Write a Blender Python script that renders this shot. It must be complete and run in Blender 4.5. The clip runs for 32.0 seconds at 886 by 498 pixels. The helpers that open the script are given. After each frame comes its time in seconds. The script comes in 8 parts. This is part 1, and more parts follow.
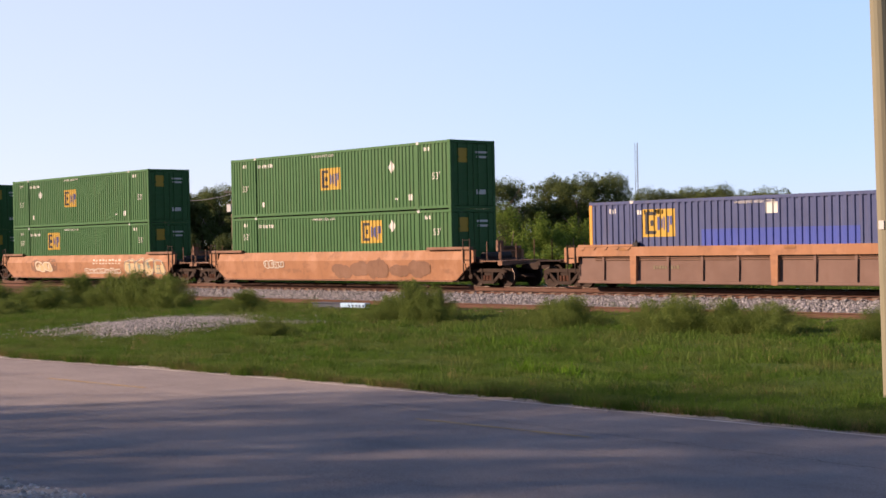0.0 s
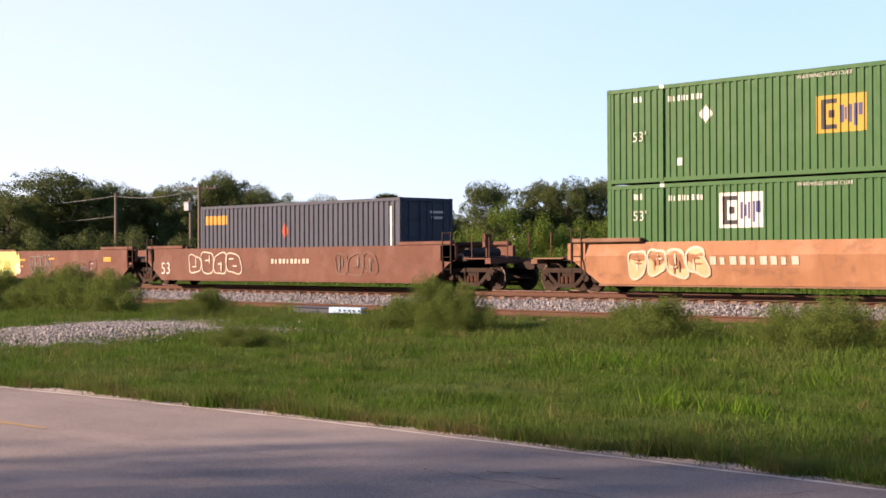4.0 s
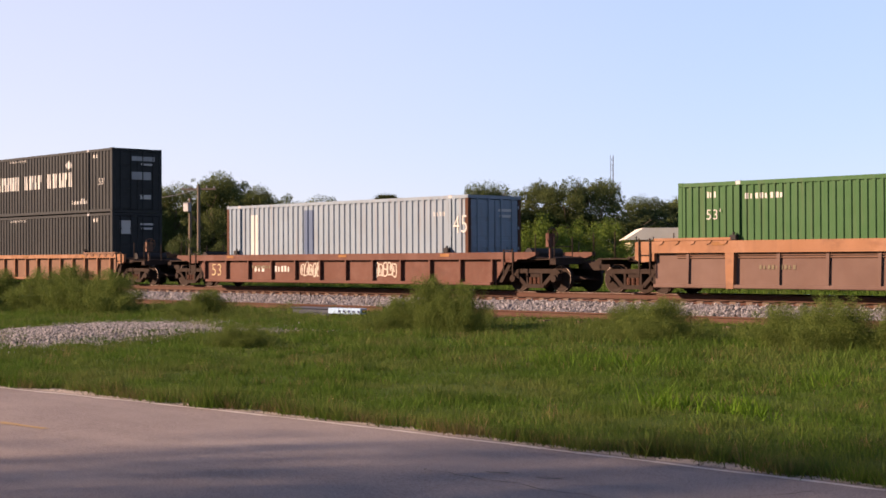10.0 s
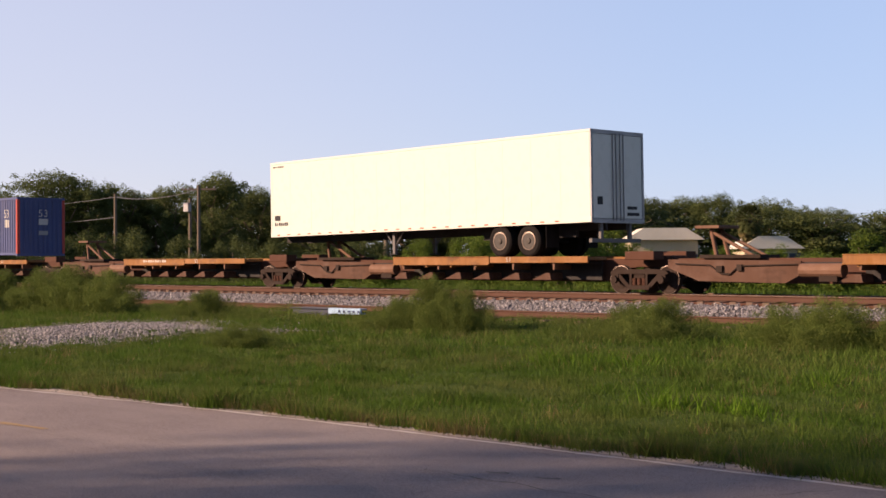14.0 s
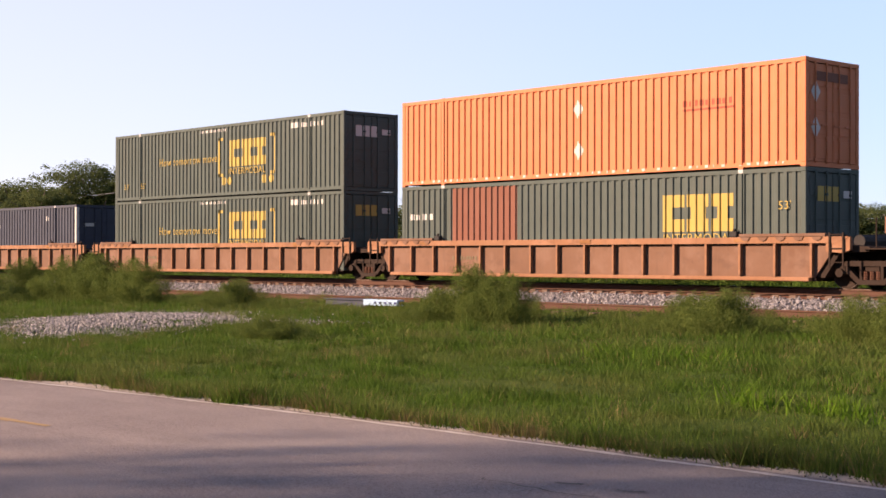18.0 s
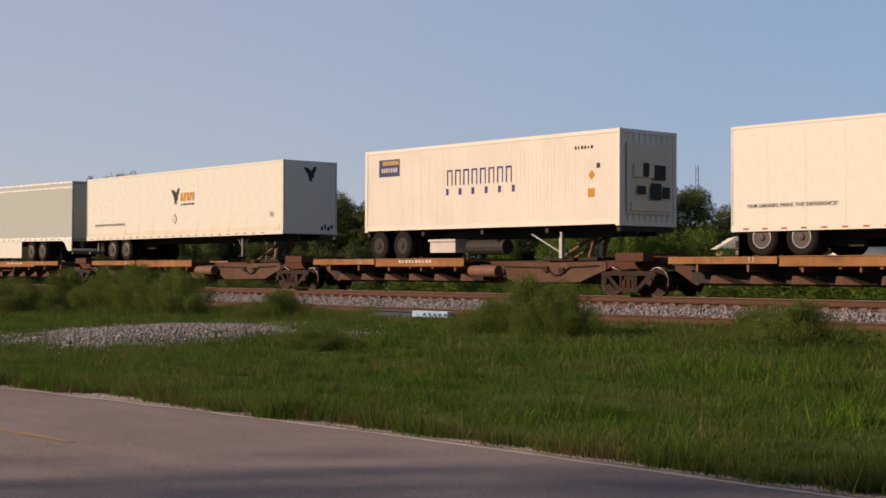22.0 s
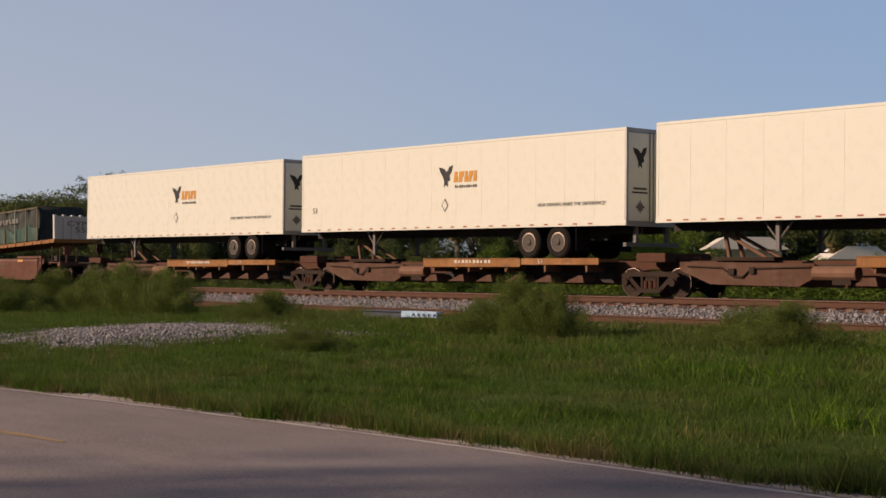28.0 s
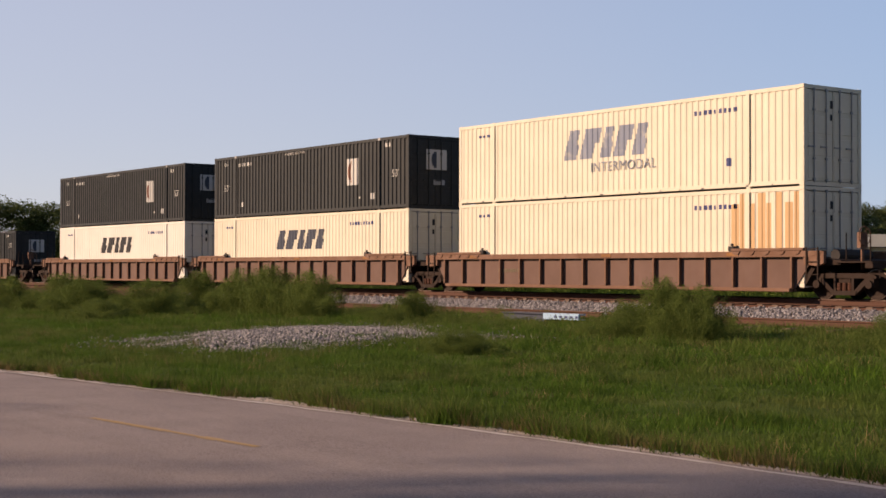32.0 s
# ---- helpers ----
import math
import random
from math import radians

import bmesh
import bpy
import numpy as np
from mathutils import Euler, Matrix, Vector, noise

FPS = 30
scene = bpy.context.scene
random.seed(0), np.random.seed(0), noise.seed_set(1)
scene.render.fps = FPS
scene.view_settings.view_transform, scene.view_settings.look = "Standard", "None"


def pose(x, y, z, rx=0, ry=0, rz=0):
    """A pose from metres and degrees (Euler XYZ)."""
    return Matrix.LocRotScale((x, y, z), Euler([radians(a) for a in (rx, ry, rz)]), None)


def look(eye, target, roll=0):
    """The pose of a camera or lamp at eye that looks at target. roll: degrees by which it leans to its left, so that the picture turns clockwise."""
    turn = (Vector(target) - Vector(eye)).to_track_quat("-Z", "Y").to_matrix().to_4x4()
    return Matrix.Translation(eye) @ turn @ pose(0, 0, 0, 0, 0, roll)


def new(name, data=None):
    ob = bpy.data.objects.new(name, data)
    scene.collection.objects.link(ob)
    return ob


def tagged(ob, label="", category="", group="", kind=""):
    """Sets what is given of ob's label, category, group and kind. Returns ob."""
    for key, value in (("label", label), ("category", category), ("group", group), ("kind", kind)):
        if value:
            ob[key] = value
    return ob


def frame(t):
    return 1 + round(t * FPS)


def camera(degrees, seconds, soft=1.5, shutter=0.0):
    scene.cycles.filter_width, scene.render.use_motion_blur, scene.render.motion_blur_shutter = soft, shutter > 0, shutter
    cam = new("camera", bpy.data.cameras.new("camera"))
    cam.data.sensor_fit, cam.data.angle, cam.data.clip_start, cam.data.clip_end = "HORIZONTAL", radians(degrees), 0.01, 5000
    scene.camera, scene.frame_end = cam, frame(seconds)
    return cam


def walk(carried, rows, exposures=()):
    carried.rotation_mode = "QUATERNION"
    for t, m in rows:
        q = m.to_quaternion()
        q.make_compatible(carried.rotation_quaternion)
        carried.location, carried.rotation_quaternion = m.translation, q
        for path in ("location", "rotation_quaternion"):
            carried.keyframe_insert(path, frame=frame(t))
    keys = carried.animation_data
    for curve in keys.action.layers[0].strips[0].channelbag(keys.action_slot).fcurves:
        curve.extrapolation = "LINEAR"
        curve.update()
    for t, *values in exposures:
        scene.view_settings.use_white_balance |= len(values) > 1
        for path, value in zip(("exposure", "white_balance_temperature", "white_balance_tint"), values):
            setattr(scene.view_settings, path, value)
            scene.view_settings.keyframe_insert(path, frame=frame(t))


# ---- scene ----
cam = camera(34.05, 32.0, soft=1.6)
# t, x, y, z, yaw, pitch, roll
PATH = [
    (0.0, 10.678, -7.174, 2.910, 47.785, -0.266, 1.159),
    (0.5, 9.460, -6.407, 2.822, 47.779, -0.365, 1.192),
    (1.0, 8.341, -5.639, 2.735, 47.855, -0.458, 0.997),
    (1.5, 7.108, -4.984, 2.700, 47.678, -0.620, 0.933),
    (2.0, 5.429, -3.875, 2.563, 47.480, -0.535, 0.709),
    (2.5, 3.740, -2.793, 2.418, 46.986, -0.291, 0.543),
    (3.0, 2.106, -1.633, 2.254, 46.520, -0.080, 0.456),
    (3.5, 0.721, -0.587, 2.103, 46.123, 0.356, 0.270),
    (5.5, 0.771, -0.644, 2.106, 46.052, 0.427, 0.273),
    (6.0, 0.770, -0.644, 2.106, 46.043, 0.427, 0.273),
    (6.5, 0.770, -0.644, 2.106, 46.043, 0.427, 0.273),
    (7.0, 0.770, -0.644, 2.106, 46.043, 0.427, 0.273),
    (7.5, 0.770, -0.644, 2.106, 46.043, 0.427, 0.273),
    (8.0, 0.771, -0.644, 2.106, 46.052, 0.427, 0.273),
    (8.5, 0.770, -0.644, 2.106, 46.034, 0.435, 0.273),
    (9.0, 0.771, -0.644, 2.106, 46.052, 0.427, 0.273),
    (9.5, 0.771, -0.644, 2.106, 46.052, 0.427, 0.273),
    (10.0, 0.771, -0.644, 2.106, 46.052, 0.427, 0.273),
    (10.5, 0.770, -0.644, 2.106, 46.043, 0.427, 0.273),
    (11.0, 0.770, -0.644, 2.106, 46.043, 0.427, 0.273),
    (11.5, 0.770, -0.644, 2.106, 46.043, 0.427, 0.273),
    (12.0, 0.770, -0.644, 2.106, 46.043, 0.435, 0.273),
    (12.5, 0.770, -0.644, 2.106, 46.025, 0.451, 0.273),
    (13.0, 0.770, -0.644, 2.106, 46.043, 0.427, 0.273),
    (13.5, 0.771, -0.644, 2.106, 46.052, 0.435, 0.273),
    (15.5, 0.771, -0.644, 2.106, 46.052, 0.393, 0.273),
    (16.0, 0.764, -0.624, 2.109, 46.080, 0.305, 0.270),
    (16.5, 0.765, -0.624, 2.109, 46.115, 0.263, 0.270),
    (17.0, 0.263, -0.237, 2.042, 46.056, 0.221, 0.171),
    (17.5, -0.346, 0.206, 1.977, 46.249, 0.232, 0.077),
    (18.0, -0.978, 0.693, 1.894, 47.338, 0.308, -0.062),
    (18.5, -1.512, 1.056, 1.837, 48.434, 0.408, 0.006),
    (19.0, -2.174, 1.556, 1.745, 49.175, 0.633, -0.216),
    (19.5, -2.256, 1.618, 1.735, 49.144, 0.874, -0.235),
    (20.0, -2.256, 1.618, 1.735, 49.161, 0.732, -0.235),
    (20.5, -2.256, 1.618, 1.735, 49.147, 0.822, -0.235),
    (21.0, -2.256, 1.618, 1.735, 49.134, 0.869, -0.235),
    (21.5, -2.256, 1.618, 1.735, 49.142, 0.879, -0.235),
    (22.0, -2.256, 1.618, 1.735, 49.128, 0.928, -0.235),
    (22.5, -2.256, 1.618, 1.735, 49.127, 0.909, -0.235),
    (23.0, -2.256, 1.618, 1.735, 49.110, 0.947, -0.235),
    (23.5, -2.256, 1.618, 1.735, 49.110, 0.947, -0.235),
    (24.0, -2.256, 1.618, 1.735, 49.129, 0.934, -0.235),
    (24.5, -2.256, 1.618, 1.735, 49.129, 0.934, -0.235),
    (25.0, -2.256, 1.618, 1.735, 49.034, 0.904, -0.235),
    (25.5, -2.151, 1.532, 1.757, 48.651, 0.876, -0.314),
    (26.0, -2.151, 1.532, 1.757, 48.695, 0.918, -0.314),
    (26.5, -2.151, 1.532, 1.757, 48.693, 0.914, -0.314),
    (28.5, -2.151, 1.532, 1.757, 48.716, 0.919, -0.314),
    (29.0, -2.255, 1.618, 1.734, 49.095, 0.978, -0.268),
    (29.5, -2.234, 1.442, 1.764, 50.597, 0.982, -0.281),
    (30.0, -1.988, 1.180, 1.830, 52.075, 0.895, -0.180),
    (30.5, -2.152, 0.780, 1.891, 52.090, 0.813, -0.080),
    (31.0, -2.171, 0.791, 1.891, 52.054, 0.843, -0.080),
    (31.5, -2.241, 0.810, 1.891, 52.360, 0.834, -0.080),
    (32.0, -2.268, 0.781, 1.891, 53.355, 0.807, -0.080),
]
walk(cam, [(t, pose(x, y, z, 90 + pitch, roll, yaw)) for t, x, y, z, yaw, pitch, roll in PATH],
     exposures=((0, 1.38, 6600, 30), (1, 1.56, 6700, 30), (3.5, 1.70, 6720, 30), (5.5, 1.40, 6900, 32), (6, 1.33, 6950, 32), (7, 1.20, 7120, 33), (8, 0.85, 7050, 35), (9, 0.90, 7050, 35), (10, 1.37, 7050, 35), (11, 1.63, 7050, 35), (12, 1.45, 7050, 35), (13, 1.06, 7050, 35), (16, 1.48, 7050, 35), (17, 1.58, 7050, 35), (18, 1.53, 7050, 35), (19, 1.58, 7050, 35), (20, 1.08, 7250, 33), (21, 0.50, 6860, 28), (22, 0.52, 6860, 28), (23, 0.64, 6860, 28), (25, 0.62, 6860, 28), (26, 0.56, 6860, 28), (28.5, 0.46, 6860, 28), (29, 0.60, 6860, 28), (30, 1.08, 7250, 33), (31, 0.86, 7050, 32), (32, 0.80, 7000, 31)))

# ---- light: low evening sun, clear sky ----
SUN_EL, SUN_AZ = radians(22.0), radians(232.0)          # azimuth counted from +x
sun_way = Vector((math.cos(SUN_AZ) * math.cos(SUN_EL), math.sin(SUN_AZ) * math.cos(SUN_EL), math.sin(SUN_EL)))
world = bpy.data.worlds.new("sky")
scene.world = world
world.use_nodes = True
wn = world.node_tree.nodes
sky = wn.new("ShaderNodeTexSky")
sky.sky_type, sky.sun_disc, sky.sun_elevation, sky.sun_rotation = "NISHITA", False, radians(22.0), math.atan2(sun_way.x, sun_way.y)
sky.air_density, sky.dust_density, sky.ozone_density = 1.0, 0.05, 3.4
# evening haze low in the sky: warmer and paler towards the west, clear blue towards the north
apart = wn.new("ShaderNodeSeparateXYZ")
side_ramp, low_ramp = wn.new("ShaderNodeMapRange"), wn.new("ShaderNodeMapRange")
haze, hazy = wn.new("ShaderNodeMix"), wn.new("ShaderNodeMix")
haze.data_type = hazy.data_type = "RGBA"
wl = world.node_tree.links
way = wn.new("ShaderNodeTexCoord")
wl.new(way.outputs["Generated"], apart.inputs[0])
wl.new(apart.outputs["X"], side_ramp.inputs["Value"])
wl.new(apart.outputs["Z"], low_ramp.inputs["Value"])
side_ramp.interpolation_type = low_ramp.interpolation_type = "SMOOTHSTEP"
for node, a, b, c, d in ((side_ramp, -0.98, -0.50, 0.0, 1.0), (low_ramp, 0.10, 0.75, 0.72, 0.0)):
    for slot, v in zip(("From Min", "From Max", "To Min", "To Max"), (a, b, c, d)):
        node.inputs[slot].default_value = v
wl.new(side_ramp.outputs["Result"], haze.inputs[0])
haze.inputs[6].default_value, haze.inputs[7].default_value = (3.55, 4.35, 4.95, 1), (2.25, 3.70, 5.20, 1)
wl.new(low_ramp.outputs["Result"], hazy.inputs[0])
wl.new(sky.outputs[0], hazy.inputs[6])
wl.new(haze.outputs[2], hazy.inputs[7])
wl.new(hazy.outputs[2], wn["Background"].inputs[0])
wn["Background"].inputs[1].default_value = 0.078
sun = new("sun", bpy.data.lights.new("sun", "SUN"))
sun.data.energy, sun.data.angle, sun.data.color = 5.4, radians(1.2), (1.0, 0.81, 0.56)
sun.matrix_world = look(sun_way * 200, (0, 0, 0))

# ---- layout ----
RAIL_Z = 1.06            # top of rail above the road
TRACK_Y = 34.745         # middle of the track
SPEED = 21.63            # metres a second, towards +x


def edge_bend(x):
    """How far the road's far edge bends towards the camera side along the road."""
    d = max(0.0, -13.0 - x)
    return 0.021 * min(d, 11.0) ** 1.5 + 0.10 * min(max(0.0, d - 11.0), 40.0)


def verge_start(x):
    """Where the ragged grass begins beyond the sandy shoulder."""
    return 11.50 + 0.62 * max(0.0, noise.noise(Vector((x * 0.42, 0, 0)))) + 0.2 * noise.noise(Vector((x * 1.9, 4, 0))) - edge_bend(x)


HEAP = (-32.1, 18.9)     # middle of the gravel heap


def heap_reach(x, y):
    """How far out on the gravel heap a place lies: 0 in the middle, 1 at its ragged edge."""
    dx, dy = x - HEAP[0], y - HEAP[1]
    a = math.atan2(dy, dx)
    edge_at = np.interp(a, (-3.15, -2.2, -1.5, -0.9, -0.3, 0.3, 0.62, 0.95, 1.6, 2.2, 2.8, 3.15), (4.3, 3.7, 3.2, 4.0, 2.5, 3.0, 4.6, 3.2, 3.3, 4.4, 4.8, 4.3))
    return math.hypot(dx, dy) / (float(edge_at) * (1 + 0.22 * noise.noise(Vector((x * 0.9, y * 0.9, 1.0)))))


def ground_z(x, y):
    """Height of the land: a flat road, a verge that climbs to the railway bank, level land behind."""
    if y < 11.7:
        return 0.0
    if y < 27.5:
        z = 0.5 * (y - 11.7) / 15.8
        if abs(x - HEAP[0]) < 6 and abs(y - HEAP[1]) < 6:
            z += 0.16 * max(0.0, 1.0 - heap_reach(x, y)) ** 0.7
        return z
    return 0.5


# ---- materials ----
def nodes(name):
    m = bpy.data.materials.new(name)
    m.use_nodes = True
    t = m.node_tree
    return m, t, t.nodes["Principled BSDF"]


def add_noise(t, scale, detail=4.0, stretch=(1, 1, 1), coord="Object", rough=0.6):
    tc, mp, nz = t.nodes.new("ShaderNodeTexCoord"), t.nodes.new("ShaderNodeMapping"), t.nodes.new("ShaderNodeTexNoise")
    mp.inputs["Scale"].default_value = stretch
    nz.inputs["Scale"].default_value, nz.inputs["Detail"].default_value, nz.inputs["Roughness"].default_value = scale, detail, rough
    t.links.new(tc.outputs[coord], mp.inputs[0])
    t.links.new(mp.outputs[0], nz.inputs["Vector"])
    return nz.outputs["Fac"]


def ramp(t, src, lo, hi):
    r = t.nodes.new("ShaderNodeMapRange")
    r.inputs[1].default_value, r.inputs[2].default_value = lo, hi
    t.links.new(src, r.inputs[0])
    return r.outputs[0]


def mixed(t, fac, a, b):
    m = t.nodes.new("ShaderNodeMix")
    m.data_type = "RGBA"
    if isinstance(fac, (int, float)):
        m.inputs[0].default_value = fac
    else:
        t.links.new(fac, m.inputs[0])
    for i, c in ((6, a), (7, b)):
        if isinstance(c, tuple):
            m.inputs[i].default_value = (*c, 1)
        else:
            t.links.new(c, m.inputs[i])
    return m.outputs[2]


def times(t, fac, k):
    m = t.nodes.new("ShaderNodeMath")
    m.operation = "MULTIPLY"
    t.links.new(fac, m.inputs[0])
    m.inputs[1].default_value = k
    return m.outputs[0]


def bumped(t, bsdf, src, strength, dist):
    b = t.nodes.new("ShaderNodeBump")
    b.inputs["Strength"].default_value, b.inputs["Distance"].default_value = strength, dist
    t.links.new(src, b.inputs["Height"])
    t.links.new(b.outputs[0], bsdf.inputs["Normal"])


def paint(name, rgb, rough=0.5, dirt=0.25, stain=(0.10, 0.075, 0.05), fade=0.10, metal=0.0, grain=6.0, spec=0.11, blotch=0.0):
    """Weathered paint: chalky fading in patches, vertical dirt streaks, fine relief."""
    m, t, b = nodes(name)
    faded = tuple(min(0.9, c * 1.3 + 0.008) for c in rgb)
    c = mixed(t, times(t, ramp(t, add_noise(t, 0.7, 5), 0.35, 0.75), min(1.0, fade * 4)), rgb, faded)
    streak = ramp(t, add_noise(t, grain, 5, (1.0, 1.0, 0.07)), 0.52, 0.80)
    c = mixed(t, times(t, streak, dirt), c, stain)
    c = mixed(t, times(t, ramp(t, add_noise(t, 18.0, 4), 0.60, 0.78), dirt * 0.5), c, stain)
    if blotch:
        c = mixed(t, times(t, ramp(t, add_noise(t, 1.1, 6, (1, 1, 0.8)), 0.54, 0.64), blotch), c, tuple(min(0.5, v * 1.25 + 0.02) for v in rgb))
        c = mixed(t, times(t, ramp(t, add_noise(t, 2.3, 6, (0.6, 1, 1)), 0.55, 0.66), blotch * 0.8), c, stain)
    t.links.new(c, b.inputs["Base Color"])
    b.inputs["Metallic"].default_value = metal
    b.inputs["Specular IOR Level"].default_value = spec
    t.links.new(ramp_to(t, add_noise(t, 3.0, 4), rough - 0.1, rough + 0.15), b.inputs["Roughness"])
    bumped(t, b, add_noise(t, 9.0, 4), 0.12, 0.01)
    return m


def ramp_to(t, src, lo, hi):
    r = t.nodes.new("ShaderNodeMapRange")
    r.inputs[1].default_value, r.inputs[2].default_value, r.inputs[3].default_value, r.inputs[4].default_value = 0.25, 0.75, lo, hi
    t.links.new(src, r.inputs[0])
    return r.outputs[0]


def foliage(name, a, b2, trans=0.25, rough=0.7, mottle=None):
    """Leaves that vary one by one, thin enough to let some light through."""
    m, t, b = nodes(name)
    g, o = t.nodes.new("ShaderNodeNewGeometry"), t.nodes.new("ShaderNodeObjectInfo")
    c = mixed(t, g.outputs["Random Per Island"], a, b2)
    if mottle:
        c = mixed(t, times(t, ramp(t, add_noise(t, 0.42, 5, (0.7, 1.3, 1)), 0.45, 0.63), 0.72), c, mottle)
        c = mixed(t, times(t, ramp(t, add_noise(t, 1.5, 4, (0.7, 1.3, 1)), 0.50, 0.66), 0.70), c, tuple(v * 0.5 for v in a))
    c = mixed(t, times(t, o.outputs["Random"], 0.35), c, tuple(v * 0.7 for v in a))
    t.links.new(c, b.inputs["Base Color"])
    b.inputs["Roughness"].default_value = rough
    b.inputs["Specular IOR Level"].default_value = 0.06
    tr, mx = t.nodes.new("ShaderNodeBsdfTranslucent"), t.nodes.new("ShaderNodeMixShader")
    t.links.new(c, tr.inputs[0])
    mx.inputs[0].default_value = trans
    t.links.new(b.outputs[0], mx.inputs[1])
    t.links.new(tr.outputs[0], mx.inputs[2])
    t.links.new(mx.outputs[0], t.nodes["Material Output"].inputs[0])
    return m


def stony(name, dark, light, rough=0.9):
    m, t, b = nodes(name)
    g = t.nodes.new("ShaderNodeNewGeometry")
    c = mixed(t, g.outputs["Random Per Island"], dark, light)
    c = mixed(t, times(t, ramp(t, add_noise(t, 30.0, 3), 0.4, 0.7), 0.4), c, tuple(v * 0.6 for v in dark))
    t.links.new(c, b.inputs["Base Color"])
    b.inputs["Roughness"].default_value = rough
    return m


def land_material():
    """Turf soil: green thatch with dry straw and bare sandy patches."""
    m, t, b = nodes("turf")
    big, mid, fine = add_noise(t, 0.18, 5), add_noise(t, 1.3, 5), add_noise(t, 22.0, 4)
    c = mixed(t, ramp(t, mid, 0.40, 0.66), (0.027, 0.052, 0.008), (0.054, 0.074, 0.014))
    c = mixed(t, times(t, ramp(t, big, 0.55, 0.72), 0.35), c, (0.10, 0.088, 0.036))
    c = mixed(t, times(t, ramp(t, fine, 0.45, 0.7), 0.5), c, (0.028, 0.050, 0.010))
    t.links.new(c, b.inputs["Base Color"])
    b.inputs["Roughness"].default_value = 0.95
    b.inputs["Specular IOR Level"].default_value = 0.05
    bumped(t, b, fine, 0.6, 0.05)
    return m


def asphalt_material():
    m, t, b = nodes("old asphalt")
    agg, big, blot = add_noise(t, 55.0, 5, rough=0.75), add_noise(t, 0.35, 5), add_noise(t, 2.2, 6, (0.12, 1, 1))
    c = mixed(t, ramp(t, agg, 0.40, 0.60), (0.090, 0.076, 0.070), (0.230, 0.194, 0.180))
    c = mixed(t, times(t, ramp(t, big, 0.40, 0.65), 0.35), c, (0.29, 0.25, 0.225))
    c = mixed(t, times(t, ramp(t, blot, 0.52, 0.72), 0.30), c, (0.10, 0.088, 0.080))
    t.links.new(c, b.inputs["Base Color"])
    b.inputs["Roughness"].default_value = 0.88
    b.inputs["Specular IOR Level"].default_value = 0.15
    bumped(t, b, agg, 0.6, 0.012)
    return m


M = {}
M["green"] = paint("green container paint", (0.020, 0.068, 0.020), 0.5, 0.22)
M["blue"] = paint("faded blue container paint", (0.032, 0.042, 0.095), 0.55, 0.25)
M["bright_blue"] = paint("bright blue patch paint", (0.025, 0.041, 0.179), 0.5, 0.12)
M["pacer_blue"] = paint("dusty blue container paint", (0.050, 0.066, 0.140), 0.55, 0.35)
M["grey_blue"] = paint("grey blue container paint", (0.054, 0.082, 0.135), 0.55, 0.25)
M["slate"] = paint("slate grey container paint", (0.034, 0.040, 0.055), 0.55, 0.22)
M["pale_blue"] = paint("chalky pale blue container paint", (0.142, 0.185, 0.218), 0.6, 0.45, (0.16, 0.10, 0.06))
M["white"] = paint("white container paint", (0.471, 0.454, 0.400), 0.5, 0.10, (0.40, 0.33, 0.24))
M["cream"] = paint("cream white container paint", (0.435, 0.407, 0.318), 0.55, 0.20, (0.36, 0.26, 0.16))
M["trailer"] = paint("glossy white trailer skin", (0.45, 0.46, 0.405), 0.28, 0.05, (0.42, 0.36, 0.28), 0.015)
# polished rail metal, made near white so its colour carries the glare too
M["bright_rail"] = paint("polished trailer rail with glare", (0.62, 0.60, 0.53), 0.25, 0.05, (0.4, 0.36, 0.3), 0.02, 0.3, spec=0.5)
M["silver"] = paint("grey trailer skin", (0.262, 0.296, 0.272), 0.34, 0.05, (0.30, 0.27, 0.22), 0.02)
M["charcoal"] = paint("charcoal container paint", (0.018, 0.020, 0.020), 0.5, 0.2, (0.10, 0.09, 0.07))
M["csx_green"] = paint("grey green container paint", (0.043, 0.058, 0.051), 0.55, 0.28, (0.08, 0.06, 0.04))
M["orange"] = paint("orange container paint", (0.40, 0.122, 0.050), 0.5, 0.12, (0.30, 0.12, 0.05))
M["car_orange"] = paint("weathered orange car paint", (0.172, 0.083, 0.042), 0.65, 0.45, (0.10, 0.052, 0.032), 0.2, blotch=0.6)
M["car_tan"] = paint("rust stained tan car paint", (0.108, 0.058, 0.036), 0.7, 0.5, (0.075, 0.042, 0.028), 0.2, blotch=0.5)
M["car_brown"] = paint("oxide brown car paint", (0.076, 0.032, 0.021), 0.65, 0.4, (0.05, 0.028, 0.020), 0.2, blotch=0.4)
M["car_red"] = paint("faded red car paint", (0.178, 0.034, 0.019), 0.6, 0.35, (0.08, 0.04, 0.025), 0.15, blotch=0.4)
M["deck_yellow"] = paint("yellow orange deck paint", (0.165, 0.074, 0.022), 0.6, 0.6, (0.075, 0.038, 0.022), 0.2, blotch=0.7)
M["panel_brown"] = paint("brown panel with rust dust", (0.088, 0.054, 0.042), 0.75, 0.5, (0.09, 0.05, 0.035), 0.2)
M["rust_wash"] = paint("thin rust wash over cream paint", (0.36, 0.235, 0.12), 0.6, 0.5, (0.26, 0.14, 0.06), grain=9.0)
M["rust_plate"] = paint("rust stained plate", (0.060, 0.031, 0.020), 0.8, 0.6, (0.035, 0.02, 0.014), 0.2, blotch=0.6)
M["rust"] = paint("rusty steel", (0.060, 0.028, 0.018), 0.85, 0.4, (0.06, 0.03, 0.02))
M["spray_white"] = paint("thin white spray paint", (0.30, 0.27, 0.225), 0.6, 0.35, (0.16, 0.08, 0.04))
